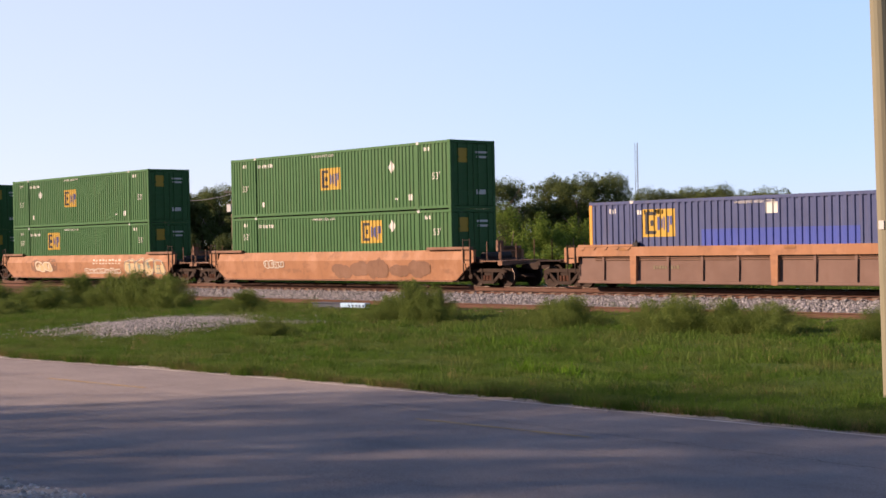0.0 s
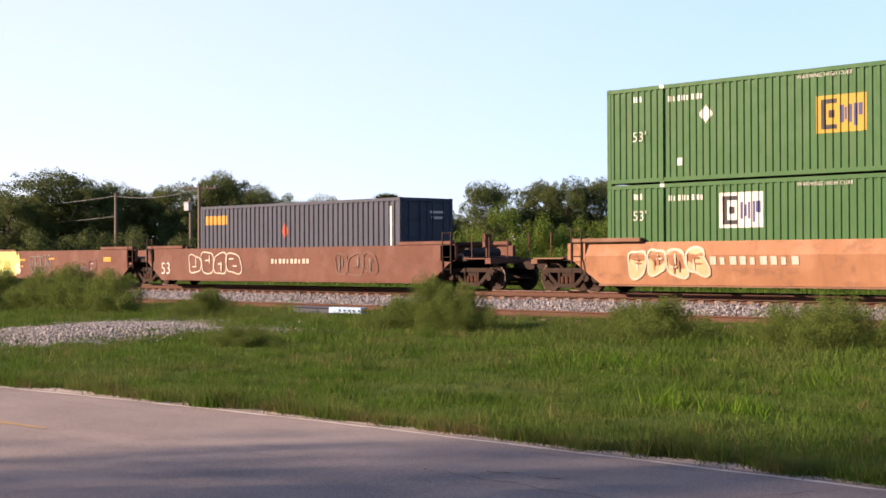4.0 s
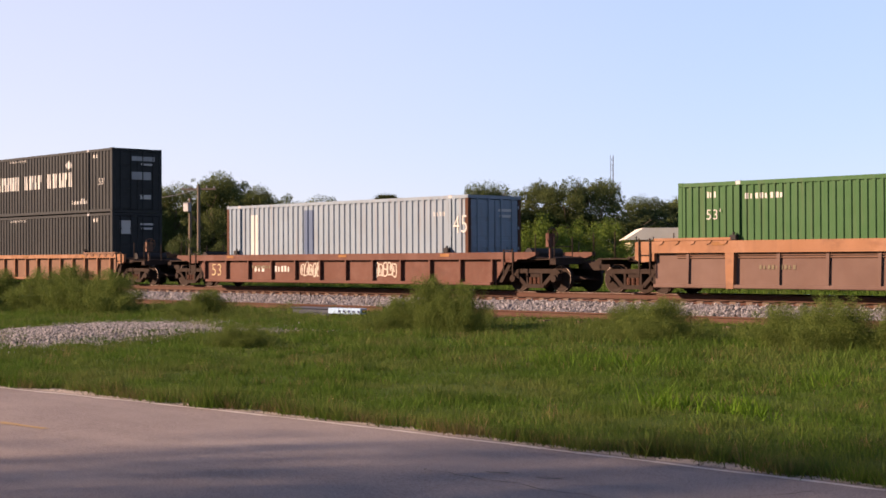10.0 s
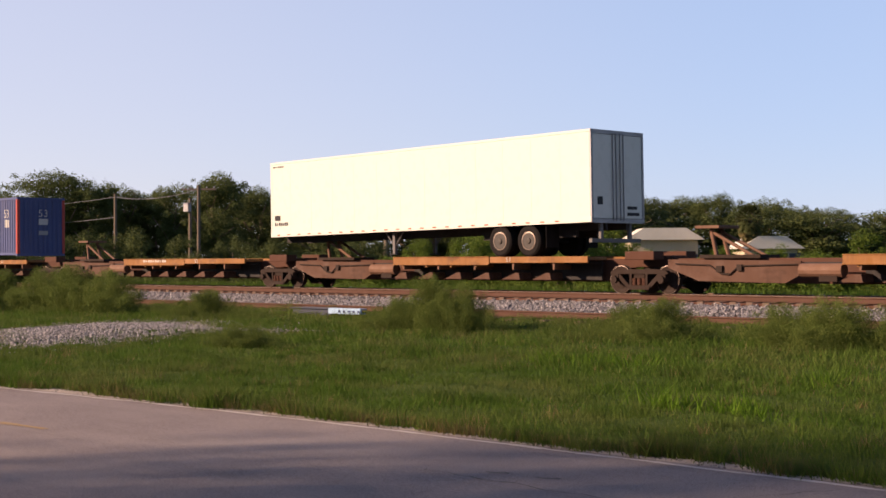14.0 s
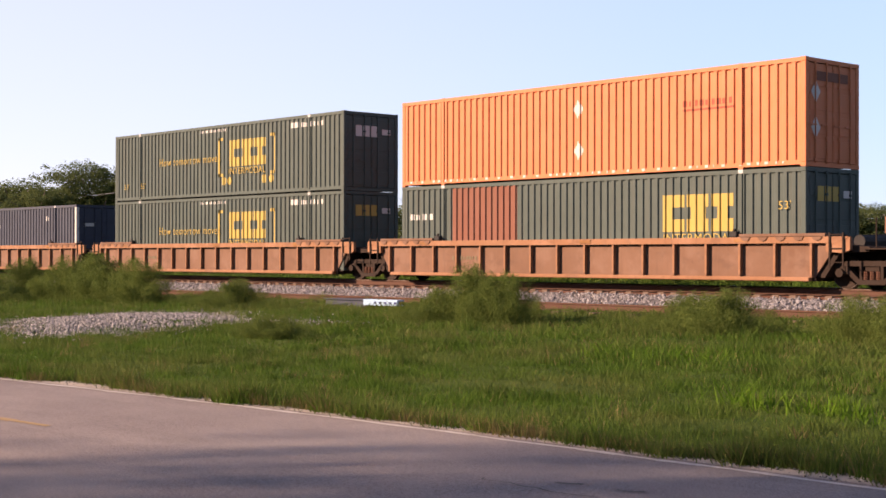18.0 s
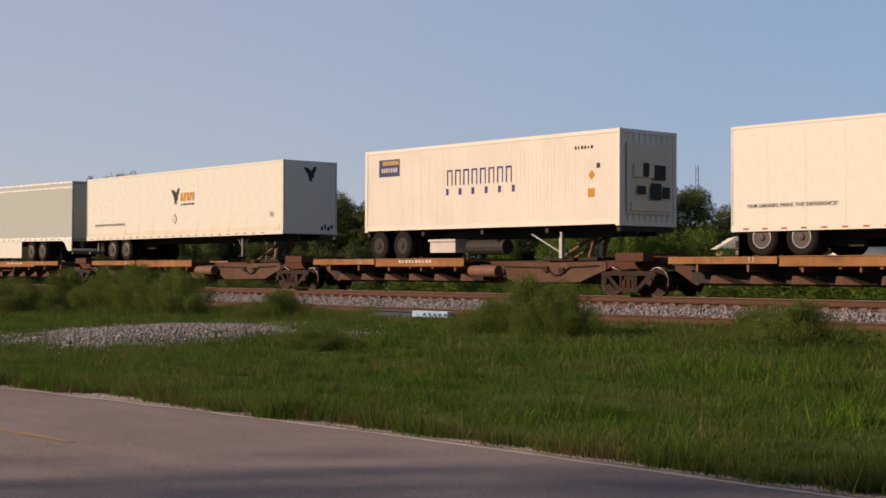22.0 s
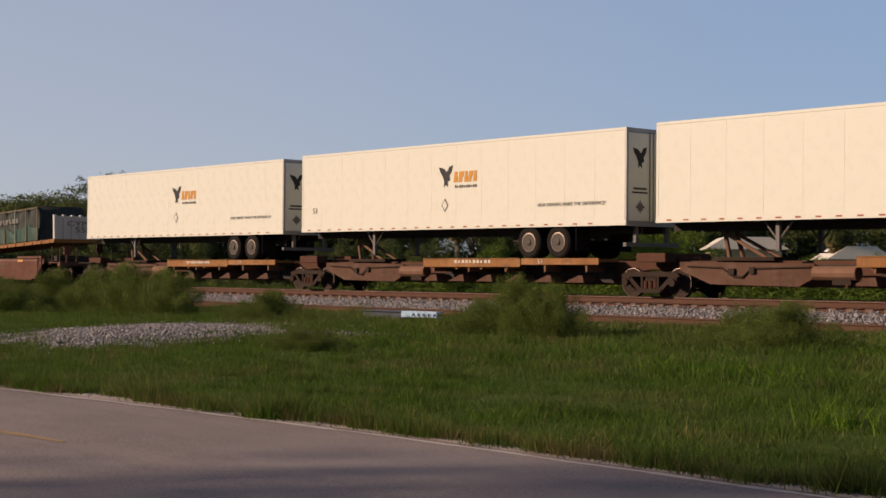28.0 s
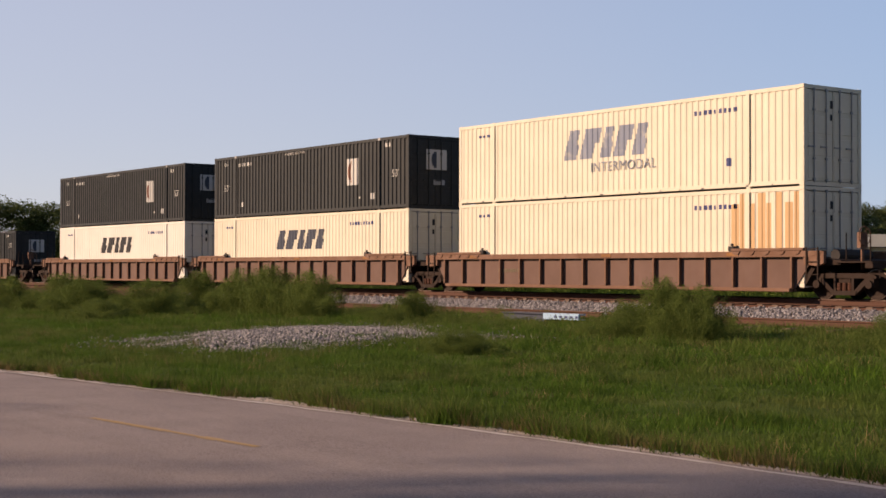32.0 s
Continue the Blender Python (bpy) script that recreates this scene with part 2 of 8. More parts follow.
M["spray_cream"] = paint("cream spray paint", (0.28, 0.215, 0.12), 0.6, 0.35, (0.16, 0.08, 0.04))
M["grime"] = paint("grimy cast steel", (0.021, 0.0130, 0.0092), 0.8, 0.5, (0.03, 0.022, 0.018))
M["dark"] = paint("black steel", (0.022, 0.020, 0.019), 0.7, 0.3, (0.06, 0.045, 0.03))
M["tyre"] = paint("tyre rubber", (0.012, 0.0108, 0.0100), 0.9, 0.3, (0.03, 0.026, 0.023), 0.02, spec=0.05)
M["alloy"] = paint("dusty wheel rim", (0.040, 0.036, 0.032), 0.5, 0.5, (0.06, 0.042, 0.03), metal=0.3)
M["polished"] = paint("polished wheel tread", (0.62, 0.58, 0.55), 0.22, 0.1, metal=1.0)
M["galv"] = paint("galvanised steel", (0.199, 0.199, 0.199), 0.45, 0.2, metal=0.5)
M["skirt_dark"] = paint("charcoal side skirt", (0.030, 0.030, 0.029), 0.5, 0.2)
M["faded_letter"] = paint("nearly worn off grey lettering", (0.30, 0.295, 0.27), 0.6, 0.4, (0.42, 0.39, 0.31))
M["wheel_rim"] = paint("worn bright wheel rim", (0.15, 0.12, 0.10), 0.45, 0.5, (0.06, 0.04, 0.03), metal=0.8)
M["worn_blue"] = paint("worn blue lettering", (0.13, 0.15, 0.19), 0.6, 0.5, (0.36, 0.34, 0.28), blotch=0.5)
M["skirt"] = paint("grey side skirt", (0.094, 0.090, 0.085), 0.5, 0.25)
M["yellow"] = paint("yellow sign paint", (0.271, 0.167, 0.021), 0.5, 0.12)
M["gold"] = paint("yellow letter paint", (0.278, 0.202, 0.049), 0.5, 0.15)
M["navy"] = paint("navy letter paint", (0.030, 0.040, 0.110), 0.5, 0.1)
M["black"] = paint("black letter paint", (0.018, 0.018, 0.020), 0.5, 0.1, (0.08, 0.08, 0.08))
M["mark"] = paint("white letter paint", (0.350, 0.341, 0.312), 0.55, 0.15)
M["letter_orange"] = paint("orange letter paint", (0.36, 0.172, 0.030), 0.5, 0.1)
M["letter_red"] = paint("red letter paint", (0.215, 0.046, 0.024), 0.5, 0.1)
M["red_post"] = paint("red post paint", (0.30, 0.050, 0.036), 0.5, 0.15)
M["brown_shield"] = paint("dark brown sign paint", (0.070, 0.032, 0.016), 0.5, 0.1)
M["rust_patch"] = paint("rust brown repair paint", (0.135, 0.055, 0.036), 0.7, 0.4)
M["tarp"] = paint("dark weathered tarpaulin", (0.018, 0.024, 0.022), 0.6, 0.4, (0.11, 0.10, 0.085), 0.15)
M["green_tarp"] = paint("dark green tarpaulin", (0.014, 0.040, 0.030), 0.55, 0.4, (0.06, 0.07, 0.06), 0.15)
M["strap"] = paint("tan timber batten", (0.110, 0.092, 0.058), 0.8, 0.3)
M["pink"] = paint("pink spray paint", (0.215, 0.070, 0.090), 0.6, 0.2)
M["mint"] = paint("mint spray paint", (0.139, 0.180, 0.146), 0.6, 0.3)
M["mint_deep"] = paint("teal spray paint", (0.085, 0.150, 0.135), 0.6, 0.3)
M["lemon"] = paint("yellow spray paint", (0.305, 0.318, 0.105), 0.6, 0.30, (0.26, 0.22, 0.09))
M["lime"] = paint("lime spray paint", (0.235, 0.285, 0.085), 0.6, 0.30)
M["lilac"] = paint("lilac spray paint", (0.174, 0.163, 0.215), 0.6, 0.25)
M["spray_red"] = paint("red spray paint", (0.174, 0.034, 0.026), 0.6, 0.25)
M["tie"] = paint("weathered timber tie", (0.10, 0.070, 0.052), 0.9, 0.4)
M["rail_side"] = paint("rusty rail", (0.064, 0.033, 0.023), 0.85, 0.3, (0.09, 0.04, 0.025))
M["bark"] = paint("grey bark", (0.12, 0.095, 0.070), 0.95, 0.5)
M["pole"] = paint("weathered pole timber", (0.115, 0.108, 0.075), 0.9, 0.5, (0.12, 0.10, 0.07), grain=12.0)
M["roofing"] = paint("pale metal roofing", (0.462, 0.434, 0.364), 0.45, 0.1)
M["stucco"] = paint("cream stucco", (0.330, 0.282, 0.198), 0.85, 0.2)
M["pale_stone"] = stony("pale loose stone", (0.17, 0.155, 0.14), (0.46, 0.43, 0.40))
M["sand"] = paint("sandy shoulder", (0.27, 0.235, 0.20), 0.95, 0.5, (0.15, 0.12, 0.09), blotch=0.6)
M["crack"] = paint("crack filler", (0.060, 0.055, 0.052), 0.8, 0.1)
M["road_white"] = paint("worn white line paint", (0.335, 0.315, 0.29), 0.7, 0.75, (0.20, 0.175, 0.16), grain=14.0, blotch=0.5)
M["road_yellow"] = paint("worn yellow line paint", (0.235, 0.160, 0.072), 0.7, 0.8, (0.20, 0.17, 0.15), grain=14.0)
M["turf"], M["asphalt"] = land_material(), asphalt_material()
M["grass"] = foliage("grass", (0.031, 0.076, 0.009), (0.082, 0.140, 0.019), 0.35, mottle=(0.106, 0.118, 0.036))
M["dry_grass"] = foliage("dry grass", (0.11, 0.085, 0.035), (0.18, 0.145, 0.06), 0.3)
M["lush"] = foliage("lush grass", (0.055, 0.130, 0.008), (0.100, 0.180, 0.016), 0.4)
M["oak"] = foliage("oak leaves", (0.052, 0.074, 0.026), (0.120, 0.146, 0.048), 0.38)
M["shrub"] = foliage("shrub leaves", (0.062, 0.112, 0.018), (0.150, 0.205, 0.036), 0.45)
M["weed"] = foliage("weed leaves", (0.050, 0.084, 0.016), (0.125, 0.158, 0.038), 0.4)
M["palm"] = foliage("palm fronds", (0.040, 0.055, 0.020), (0.090, 0.100, 0.035), 0.2)
M["ballast"] = stony("ballast stone", (0.055, 0.052, 0.053), (0.29, 0.275, 0.275))
M["gravel"] = stony("gravel stone", (0.040, 0.038, 0.038), (0.30, 0.285, 0.275))
M["trough"] = paint("pale blue paint", (0.22, 0.33, 0.44), 0.5, 0.15)


# ---- mesh helpers ----
def box(bm, x0, x1, y0, y1, z0, z1):
    v = [bm.verts.new(p) for p in ((x0, y0, z0), (x1, y0, z0), (x1, y1, z0), (x0, y1, z0), (x0, y0, z1), (x1, y0, z1), (x1, y1, z1), (x0, y1, z1))]
    for f in ((3, 2, 1, 0), (4, 5, 6, 7), (0, 1, 5, 4), (1, 2, 6, 5), (2, 3, 7, 6), (3, 0, 4, 7)):
        bm.faces.new([v[i] for i in f])


def prism(bm, outline, y0, y1):
    """A plate of outline (x, z), from y0 to y1."""
    a = [bm.verts.new((x, y0, z)) for x, z in outline]
    b = [bm.verts.new((x, y1, z)) for x, z in outline]
    n = len(a)
    fa = bm.faces.new(a)
    fb = bm.faces.new(b[::-1])
    fa.normal_update()
    fb.normal_update()
    for i in range(n):
        bm.faces.new((a[i], b[i], b[(i + 1) % n], a[(i + 1) % n]))
    if n > 4:
        bmesh.ops.triangulate(bm, faces=[fa, fb])


def bar(bm, p, q, r, n=8, r2=None):
    """A round bar from p to q."""
    p, q = Vector(p), Vector(q)
    m = (q - p).to_track_quat("Z", "Y").to_matrix()
    rings = []
    for c, rr in ((p, r), (q, r if r2 is None else r2)):
        rings.append([bm.verts.new(c + m @ Vector((rr * math.cos(2 * math.pi * i / n), rr * math.sin(2 * math.pi * i / n), 0))) for i in range(n)])
    for i in range(n):
        bm.faces.new((rings[0][i], rings[0][(i + 1) % n], rings[1][(i + 1) % n], rings[1][i]))
    bm.faces.new(rings[0][::-1])
    bm.faces.new(rings[1])


def lathe(bm, profile, n=20, y=0.0, cx=0.0, cz=0.0):
    """Turn (radius, y) pairs round an axis along y."""
    rings = [[bm.verts.new((cx + r * math.cos(2 * math.pi * i / n), y + h, cz + r * math.sin(2 * math.pi * i / n))) for i in range(n)] for r, h in profile]
    for a, b in zip(rings, rings[1:]):
        for i in range(n):
            bm.faces.new((a[i], a[(i + 1) % n], b[(i + 1) % n], b[i]))
    bm.faces.new(rings[0][::-1])
    bm.faces.new(rings[-1])


def soften(bm, width):
    bmesh.ops.bevel(bm, geom=list(bm.edges), offset=width, segments=1, affect="EDGES", clamp_overlap=True)


MESH = {}


def shared(key, build):
    """The mesh of that key, built once."""
    if key not in MESH:
        bm = bmesh.new()
        build(bm)
        bmesh.ops.recalc_face_normals(bm, faces=bm.faces)
        me = bpy.data.meshes.new(key)
        bm.to_mesh(me)
        bm.free()
        MESH[key] = me
    return MESH[key]


COUNT = [0]


def fresh():
    COUNT[0] += 1
    return "piece_%d" % COUNT[0]


def part(name, shape, material, parent, label="", at=None, key=None):
    """One mesh object under a thing or a part. shape: a function that fills a bmesh, or a mesh."""
    me = shape if isinstance(shape, bpy.types.Mesh) else shared(key or fresh(), shape)
    mat = M[material] if isinstance(material, str) else material
    if not me.materials:
        me.materials.append(mat)
    elif me.materials[0] != mat:
        k = me.name + "|" + mat.name
        if k not in MESH:
            MESH[k] = me.copy()
            MESH[k].materials[0] = mat
        me = MESH[k]
    ob = new(name, me)
    ob.parent = parent
    if at is not None:
        ob.matrix_basis = at
    if label:
        ob["label"] = label
    return ob


def thing(name, label, category, group="", kind="", at=None):
    ob = tagged(new(name), label, category, group, kind)
    if at is not None:
        ob.matrix_basis = at
    return ob


def soup(name, verts, corners):
    """A mesh from arrays: all faces with the same number of corners."""
    me = bpy.data.meshes.new(name)
    n = len(verts) // corners
    me.vertices.add(len(verts))
    me.vertices.foreach_set("co", np.asarray(verts, dtype=np.float32).ravel())
    me.loops.add(n * corners)
    me.loops.foreach_set("vertex_index", np.arange(n * corners, dtype=np.int32))
    me.polygons.add(n)
    me.polygons.foreach_set("loop_start", np.arange(n, dtype=np.int32) * corners)
    me.update(calc_edges=True)
    return me


WORDS = {}


def lettering(text):
    """Flat letters of height about 1, standing in the xz plane, facing -y, centred."""
    if text not in WORDS:
        cu = bpy.data.curves.new("letters", "FONT")
        cu.body, cu.align_x, cu.align_y, cu.size, cu.extrude, cu.resolution_u, cu.offset, cu.space_character = text, "CENTER", "CENTER", 1.4, 0.004, 3, -0.012, 1.08
        ob = bpy.data.objects.new("letters", cu)
        me = bpy.data.meshes.new_from_object(ob)
        me.transform(Matrix.Rotation(radians(90), 4, "X"))
        me.name = "word_%d" % len(WORDS)
        bpy.data.objects.remove(ob)
        WORDS[text] = me
    return WORDS[text]


def words(text, material, parent, x, y, z, size, wide=1.0, side="near", name="lettering"):
    """Lettering on a side that faces -y, or on an end that faces +x."""
    s = Matrix.Diagonal((size * wide, 1, size, 1))
    m = pose(x, y, z) @ s if side == "near" else pose(x, y, z, 0, 0, 90) @ s
    me = lettering(text)
    return part(name, me, material, parent, at=m)


# ---- the train ----
MOVING = []      # (thing, place along the train at 0 s, height above the rail, tilt)


def rolls(ob, s, z=0.0, tilt=0.0):
    MOVING.append((ob, s, z, tilt))
    return ob


HW, CH = 1.295, 2.9          # half width and height of a container


def wave(L, pitch):
    """Breakpoints of the pressed side sheet: x, and 0 outside or 1 inside."""
    xs, ds, x, k = [], [], -L / 2 + 0.16, 0
    n = int((L - 0.32) / pitch)
    p = (L - 0.32) / n
    for i in range(n):
        for f, d in ((0.0, 0), (0.38, 0), (0.5, 1), (0.88, 1)):
            xs.append(x + (i + f) * p)
            ds.append(d)
    return xs + [L / 2 - 0.16], ds + [0]


def rib_depth(pitch):
    """How deep the side sheet is pressed: deep, medium, shallow or almost smooth."""
    return 0.040 if pitch > 0.26 else 0.018 if pitch > 0.245 else 0.032 if pitch > 0.1 else 0.005


def side_wall(L, pitch):
    def build(bm):
        xs, ds = wave(L, pitch)
        k = rib_depth(pitch)
        lo = [bm.verts.new((x, -HW + 0.014 + k * d, 0.16)) for x, d in zip(xs, ds)]
        hi = [bm.verts.new((x, -HW + 0.014 + k * d, CH - 0.11)) for x, d in zip(xs, ds)]
        for i in range(len(xs) - 1):
            bm.faces.new((lo[i], lo[i + 1], hi[i + 1], hi[i]))
    return shared("side_%.2f_%.2f" % (L, pitch), build)


def skin(bm, L, pitch, x0, x1, z0, z1):
    """A painted patch that lies on the pressed sheet."""
    xs, ds = wave(L, pitch)
    cut = [x0] + [x for x in xs if x0 < x < x1] + [x1]
    lo = [bm.verts.new((x, -HW + 0.009 + rib_depth(pitch) * float(np.interp(x, xs, ds)), z0)) for x in cut]
    hi = [bm.verts.new((v.co.x, v.co.y, z1)) for v in lo]
    for i in range(len(cut) - 1):
        bm.faces.new((lo[i], lo[i + 1], hi[i + 1], hi[i]))


def patch(name, parent, L, pitch, rects, material, label=""):
    """Rectangles x0, x1, z0, z1 of one colour on the near side; x from the container's left end."""
    def build(bm):
        for x0, x1, z0, z1 in rects:
            skin(bm, L, pitch, x0 - L / 2, x1 - L / 2, z0, z1)
    ob = part(name, build, material, parent, label)
    if len(rects) > 3:
        ob["kind"] = "stuff"
    return ob


def rhombus(x, z, w, h, n=8):
    """A diamond as a stack of bands."""
    out = []
    for i in range(n):
        z0, z1 = z - h / 2 + h * i / n, z - h / 2 + h * (i + 1) / n
        k = 1 - abs((i + 0.5) / n * 2 - 1)
        out.append((x - w / 2 * k, x + w / 2 * k, z0, z1))
    return out


def slabs(x0, x1, z0, z1, n, gap=0.18, lean=0.0, bands=2):
    """A row of n plain blocks that stands for a name nobody should read; widths vary, one corner is cut, and they may lean."""
    out, widths = [], [(1.0, 1.25, 0.8, 1.1, 0.9, 1.15)[i % 6] for i in range(n)]
    u = (x1 - x0 - abs(lean)) / sum(widths)
    x = x0
    for i, w in enumerate(widths):
        a, b = x, x + w * u * (1 - gap)
        x += w * u
        k = max(bands, 6) if lean else bands
        for j in range(k):
            f0, f1 = j / k, (j + 1) / k
            sh = lean * (f0 + f1) / 2
            cut = 0.22 * (b - a) if (f0 >= 0.5) == (i % 2 == 0) else 0.0
            out.append((a + sh, b + sh - cut, z0 + (z1 - z0) * f0, z0 + (z1 - z0) * f1))
    return out


def tick_marks(x0, x1, z0, z1, n):
    """Small lettering as short bars."""
    w = (x1 - x0) / n
    return [(x0 + i * w, x0 + (i + (0.6, 0.45, 0.66)[i % 3]) * w, z0, z1 - (0, 0.12, 0)[i % 3] * (z1 - z0)) for i in range(n)]


def round_patch(parent, L, pitch, x, z, r, material, name="emblem"):
    rects = []
    for i in range(10):
        a, b = -r + 2 * r * i / 10, -r + 2 * r * (i + 1) / 10
        k = math.sqrt(max(0.02, 1 - ((a + b) / 2 / r) ** 2)) * r
        rects.append((x - k, x + k, z + a, z + b))
    return patch(name, parent, L, pitch, rects, material)


def end_slab(parent, name, y0, y1, z0, z1, x, material):
    """A painted rectangle on the end that faces +x. y counted across, 0 at the near corner."""
    return part(name, lambda bm: box(bm, x, x + 0.008, -HW + y0, -HW + y1, z0, z1), material, parent)


def container(label, s_left, L, colour, tier=0, pitch=0.28, bottom=None, right_end="door", post=None, group="containers on the train", category="shipping container"):
    """A steel box. Returns it with helpers for its paint work."""
    z = (0.33 + CH * tier) if bottom is None else bottom
    ob = rolls(thing("shipping_container", label, category, group), s_left + L / 2, z)
    h = L / 2
    side = side_wall(L, pitch)
    part("side_wall", side, colour, ob)
    part("side_wall", side, colour, ob, at=pose(0, 0, 0, 0, 0, 180))

    def roof(bm):
        xs, ds = wave(L, 0.45)
        a = [bm.verts.new((x, -HW + 0.07, CH - 0.025 - 0.02 * d)) for x, d in zip(xs, ds)]
        b = [bm.verts.new((x, HW - 0.07, CH - 0.025 - 0.02 * d)) for x, d in zip(xs, ds)]
        for i in range(len(xs) - 1):
            bm.faces.new((a[i], a[i + 1], b[i + 1], b[i]))
    part("roof", roof, colour, ob, key="roof_%.2f" % L)

    def rail_top(bm):
        box(bm, -h + 0.12, h - 0.12, -HW + 0.002, -HW + 0.075, CH - 0.125, CH - 0.012)
    def rail_low(bm):
        box(bm, -h + 0.12, h - 0.12, -HW + 0.002, -HW + 0.12, 0.055, 0.175)
    for turn in (0, 180):
        part("top_rail", rail_top, colour, ob, at=pose(0, 0, 0, 0, 0, turn), key="toprail_%.2f" % L)
        part("bottom_rail", rail_low, colour, ob, at=pose(0, 0, 0, 0, 0, turn), key="lowrail_%.2f" % L)
    part("floor", lambda bm: box(bm, -h + 0.1, h - 0.1, -HW + 0.12, HW - 0.12, 0.05, 0.14), "dark", ob, key="cfloor_%.2f" % L)

    def corner(bm):
        box(bm, -0.08, 0.08, -0.075, 0.075, 0.118, CH - 0.118)
        soften(bm, 0.015)
    for sx in (-1, 1):
        for sy in (-1, 1):
            part("corner_post", corner, post or colour, ob, at=pose(sx * (h - 0.08), sy * (HW - 0.075), 0), key="cornerpost")

    def casting(bm):
        box(bm, -0.089, 0.089, -0.082, 0.082, 0.0, 0.118)
        soften(bm, 0.012)
    spots = [h - 0.089] + ([6.0] if L > 13 else [])
    for dx in spots:
        for sx in (-1, 1):
            for sy in (-1, 1):
                for zz in (0.0, CH - 0.118):
                    worn = dx == 6.0 and zz > 0 and colour not in ("orange", "cream", "white")
                    part("corner_casting", casting, "galv" if worn else colour, ob, at=pose(sx * dx, sy * (HW - 0.080), zz), key="casting")
            if dx == 6.0:
                def middle(bm):
                    box(bm, -0.055, 0.055, -0.045, 0.045, 0.118, CH - 0.118)
                for sy in (-1, 1):
                    part("side_post", middle, colour, ob, at=pose(sx * dx, sy * (HW - 0.025), 0), key="sidepost")

    def front(bm):
        n = 9
        ys = []
        for i in range(n):
            p = (2 * HW - 0.3) / n
            for f, d in ((0, 0), (0.4, 0), (0.5, 1), (0.9, 1)):
                ys.append((-HW + 0.15 + (i + f) * p, d))
        ys.append((HW - 0.15, 0))
        a = [bm.verts.new((0.0 - 0.035 * d, y, 0.1)) for y, d in ys]
        b = [bm.verts.new((0.0 - 0.035 * d, y, CH - 0.09)) for y, d in ys]
        for i in range(len(ys) - 1):
            bm.faces.new((a[i], a[i + 1], b[i + 1], b[i]))
    part("front_wall", front, colour, ob, at=pose(-h + 0.02, 0, 0, 0, 0, 180), key="frontwall")

    part("end_header", lambda bm: box(bm, -0.10, 0.0, -HW + 0.15, HW - 0.15, CH - 0.125, CH - 0.01), colour, ob, at=pose(h - 0.004, 0, 0), key="endheader")
    part("end_sill", lambda bm: box(bm, -0.10, 0.0, -HW + 0.15, HW - 0.15, 0.01, 0.135), colour, ob, at=pose(h - 0.004, 0, 0), key="endsill")
    if right_end == "front":
        part("front_wall", front, colour, ob, at=pose(h - 0.02, 0, 0), key="frontwall")
        return ob

    def leaf(bm):
        box(bm, -0.055, -0.02, -0.565, 0.565, 0.0, 2.60)
        soften(bm, 0.006)
    def pressing(bm):
        box(bm, -0.021, -0.004, -0.52, 0.52, 0.0, 0.50)
        soften(bm, 0.006)
    def rod(bm):
        bar(bm, (0, 0, -0.05), (0, 0, 2.66), 0.019, 6)
        for zz in (0.0, 0.6, 2.0, 2.58):
            box(bm, -0.02, 0.014, -0.05, 0.05, zz, zz + 0.06)
        box(bm, 0.0, 0.03, -0.28, 0.02, 0.95, 0.99)
    for sy in (-1, 1):
        d = part("door", leaf, colour, ob, at=pose(h - 0.004, sy * 0.575, 0.15), key="doorleaf")
        for zz in (0.08, 0.72, 1.36, 2.0):
            part("door_panel", pressing, colour, d, at=pose(0, 0, zz), key="doorpanel")
        for dy in (-0.30, 0.24):
            part("lock_rod", rod, "galv" if colour in ("white", "cream") else colour, d, at=pose(0.022, dy, 0), key="lockrod")
        def hinge(bm):
            box(bm, -0.05, 0.02, -0.035, 0.035, 0, 0.10)
        for zz in (0.2, 0.9, 1.6, 2.3):
            part("hinge", hinge, colour, d, at=pose(0.0, sy * 0.565, zz), key="hinge")
    return ob


def marks(ob, L, pitch, x_left=0.45, number="53'", colour="mark"):
    """Size number and small stencils that most boxes carry."""
    zn = 1.95 if MOVING[-1][2] < 1.0 else 1.40
    if number:
        words(number, colour, ob, -L / 2 + 1.25, -HW - 0.004, zn, 0.30)
        words(number, colour, ob, L / 2 - 0.9, -HW - 0.004, zn, 0.30)
    words("WARNING HIGH CUBE", colour, ob, -0.6, -HW - 0.004, CH - 0.22, 0.11)
    patch("stencil", ob, L, pitch, tick_marks(1.0, 1.35, CH - 0.45, CH - 0.28, 3) + tick_marks(L - 1.7, L - 1.3, CH - 0.40, CH - 0.24, 3) +
          tick_marks(2.3, 3.6, CH - 0.52, CH - 0.36, 8) + [(2.6, 2.8, 0.5, 0.72), (L - 2.7, L - 2.45, 0.45, 0.7), (L - 3.6, L - 3.45, 0.5, 0.58)], colour)


def end_marks(ob, L, colour="mark", panel=None):
    """Stencils on the end that faces +x."""
    x = L / 2 - 0.003
    end_slab(ob, "end_stencil", 1.45, 2.15, 2.35, 2.44, x, colour)
    end_slab(ob, "end_stencil", 1.5, 2.10, 2.15, 2.24, x, colour)
    end_slab(ob, "end_stencil", 1.45, 2.0, 0.62, 0.82, x, colour)
    if panel:
        end_slab(ob, "end_panel", 0.40, 0.98, 1.95, 2.55, x, panel)


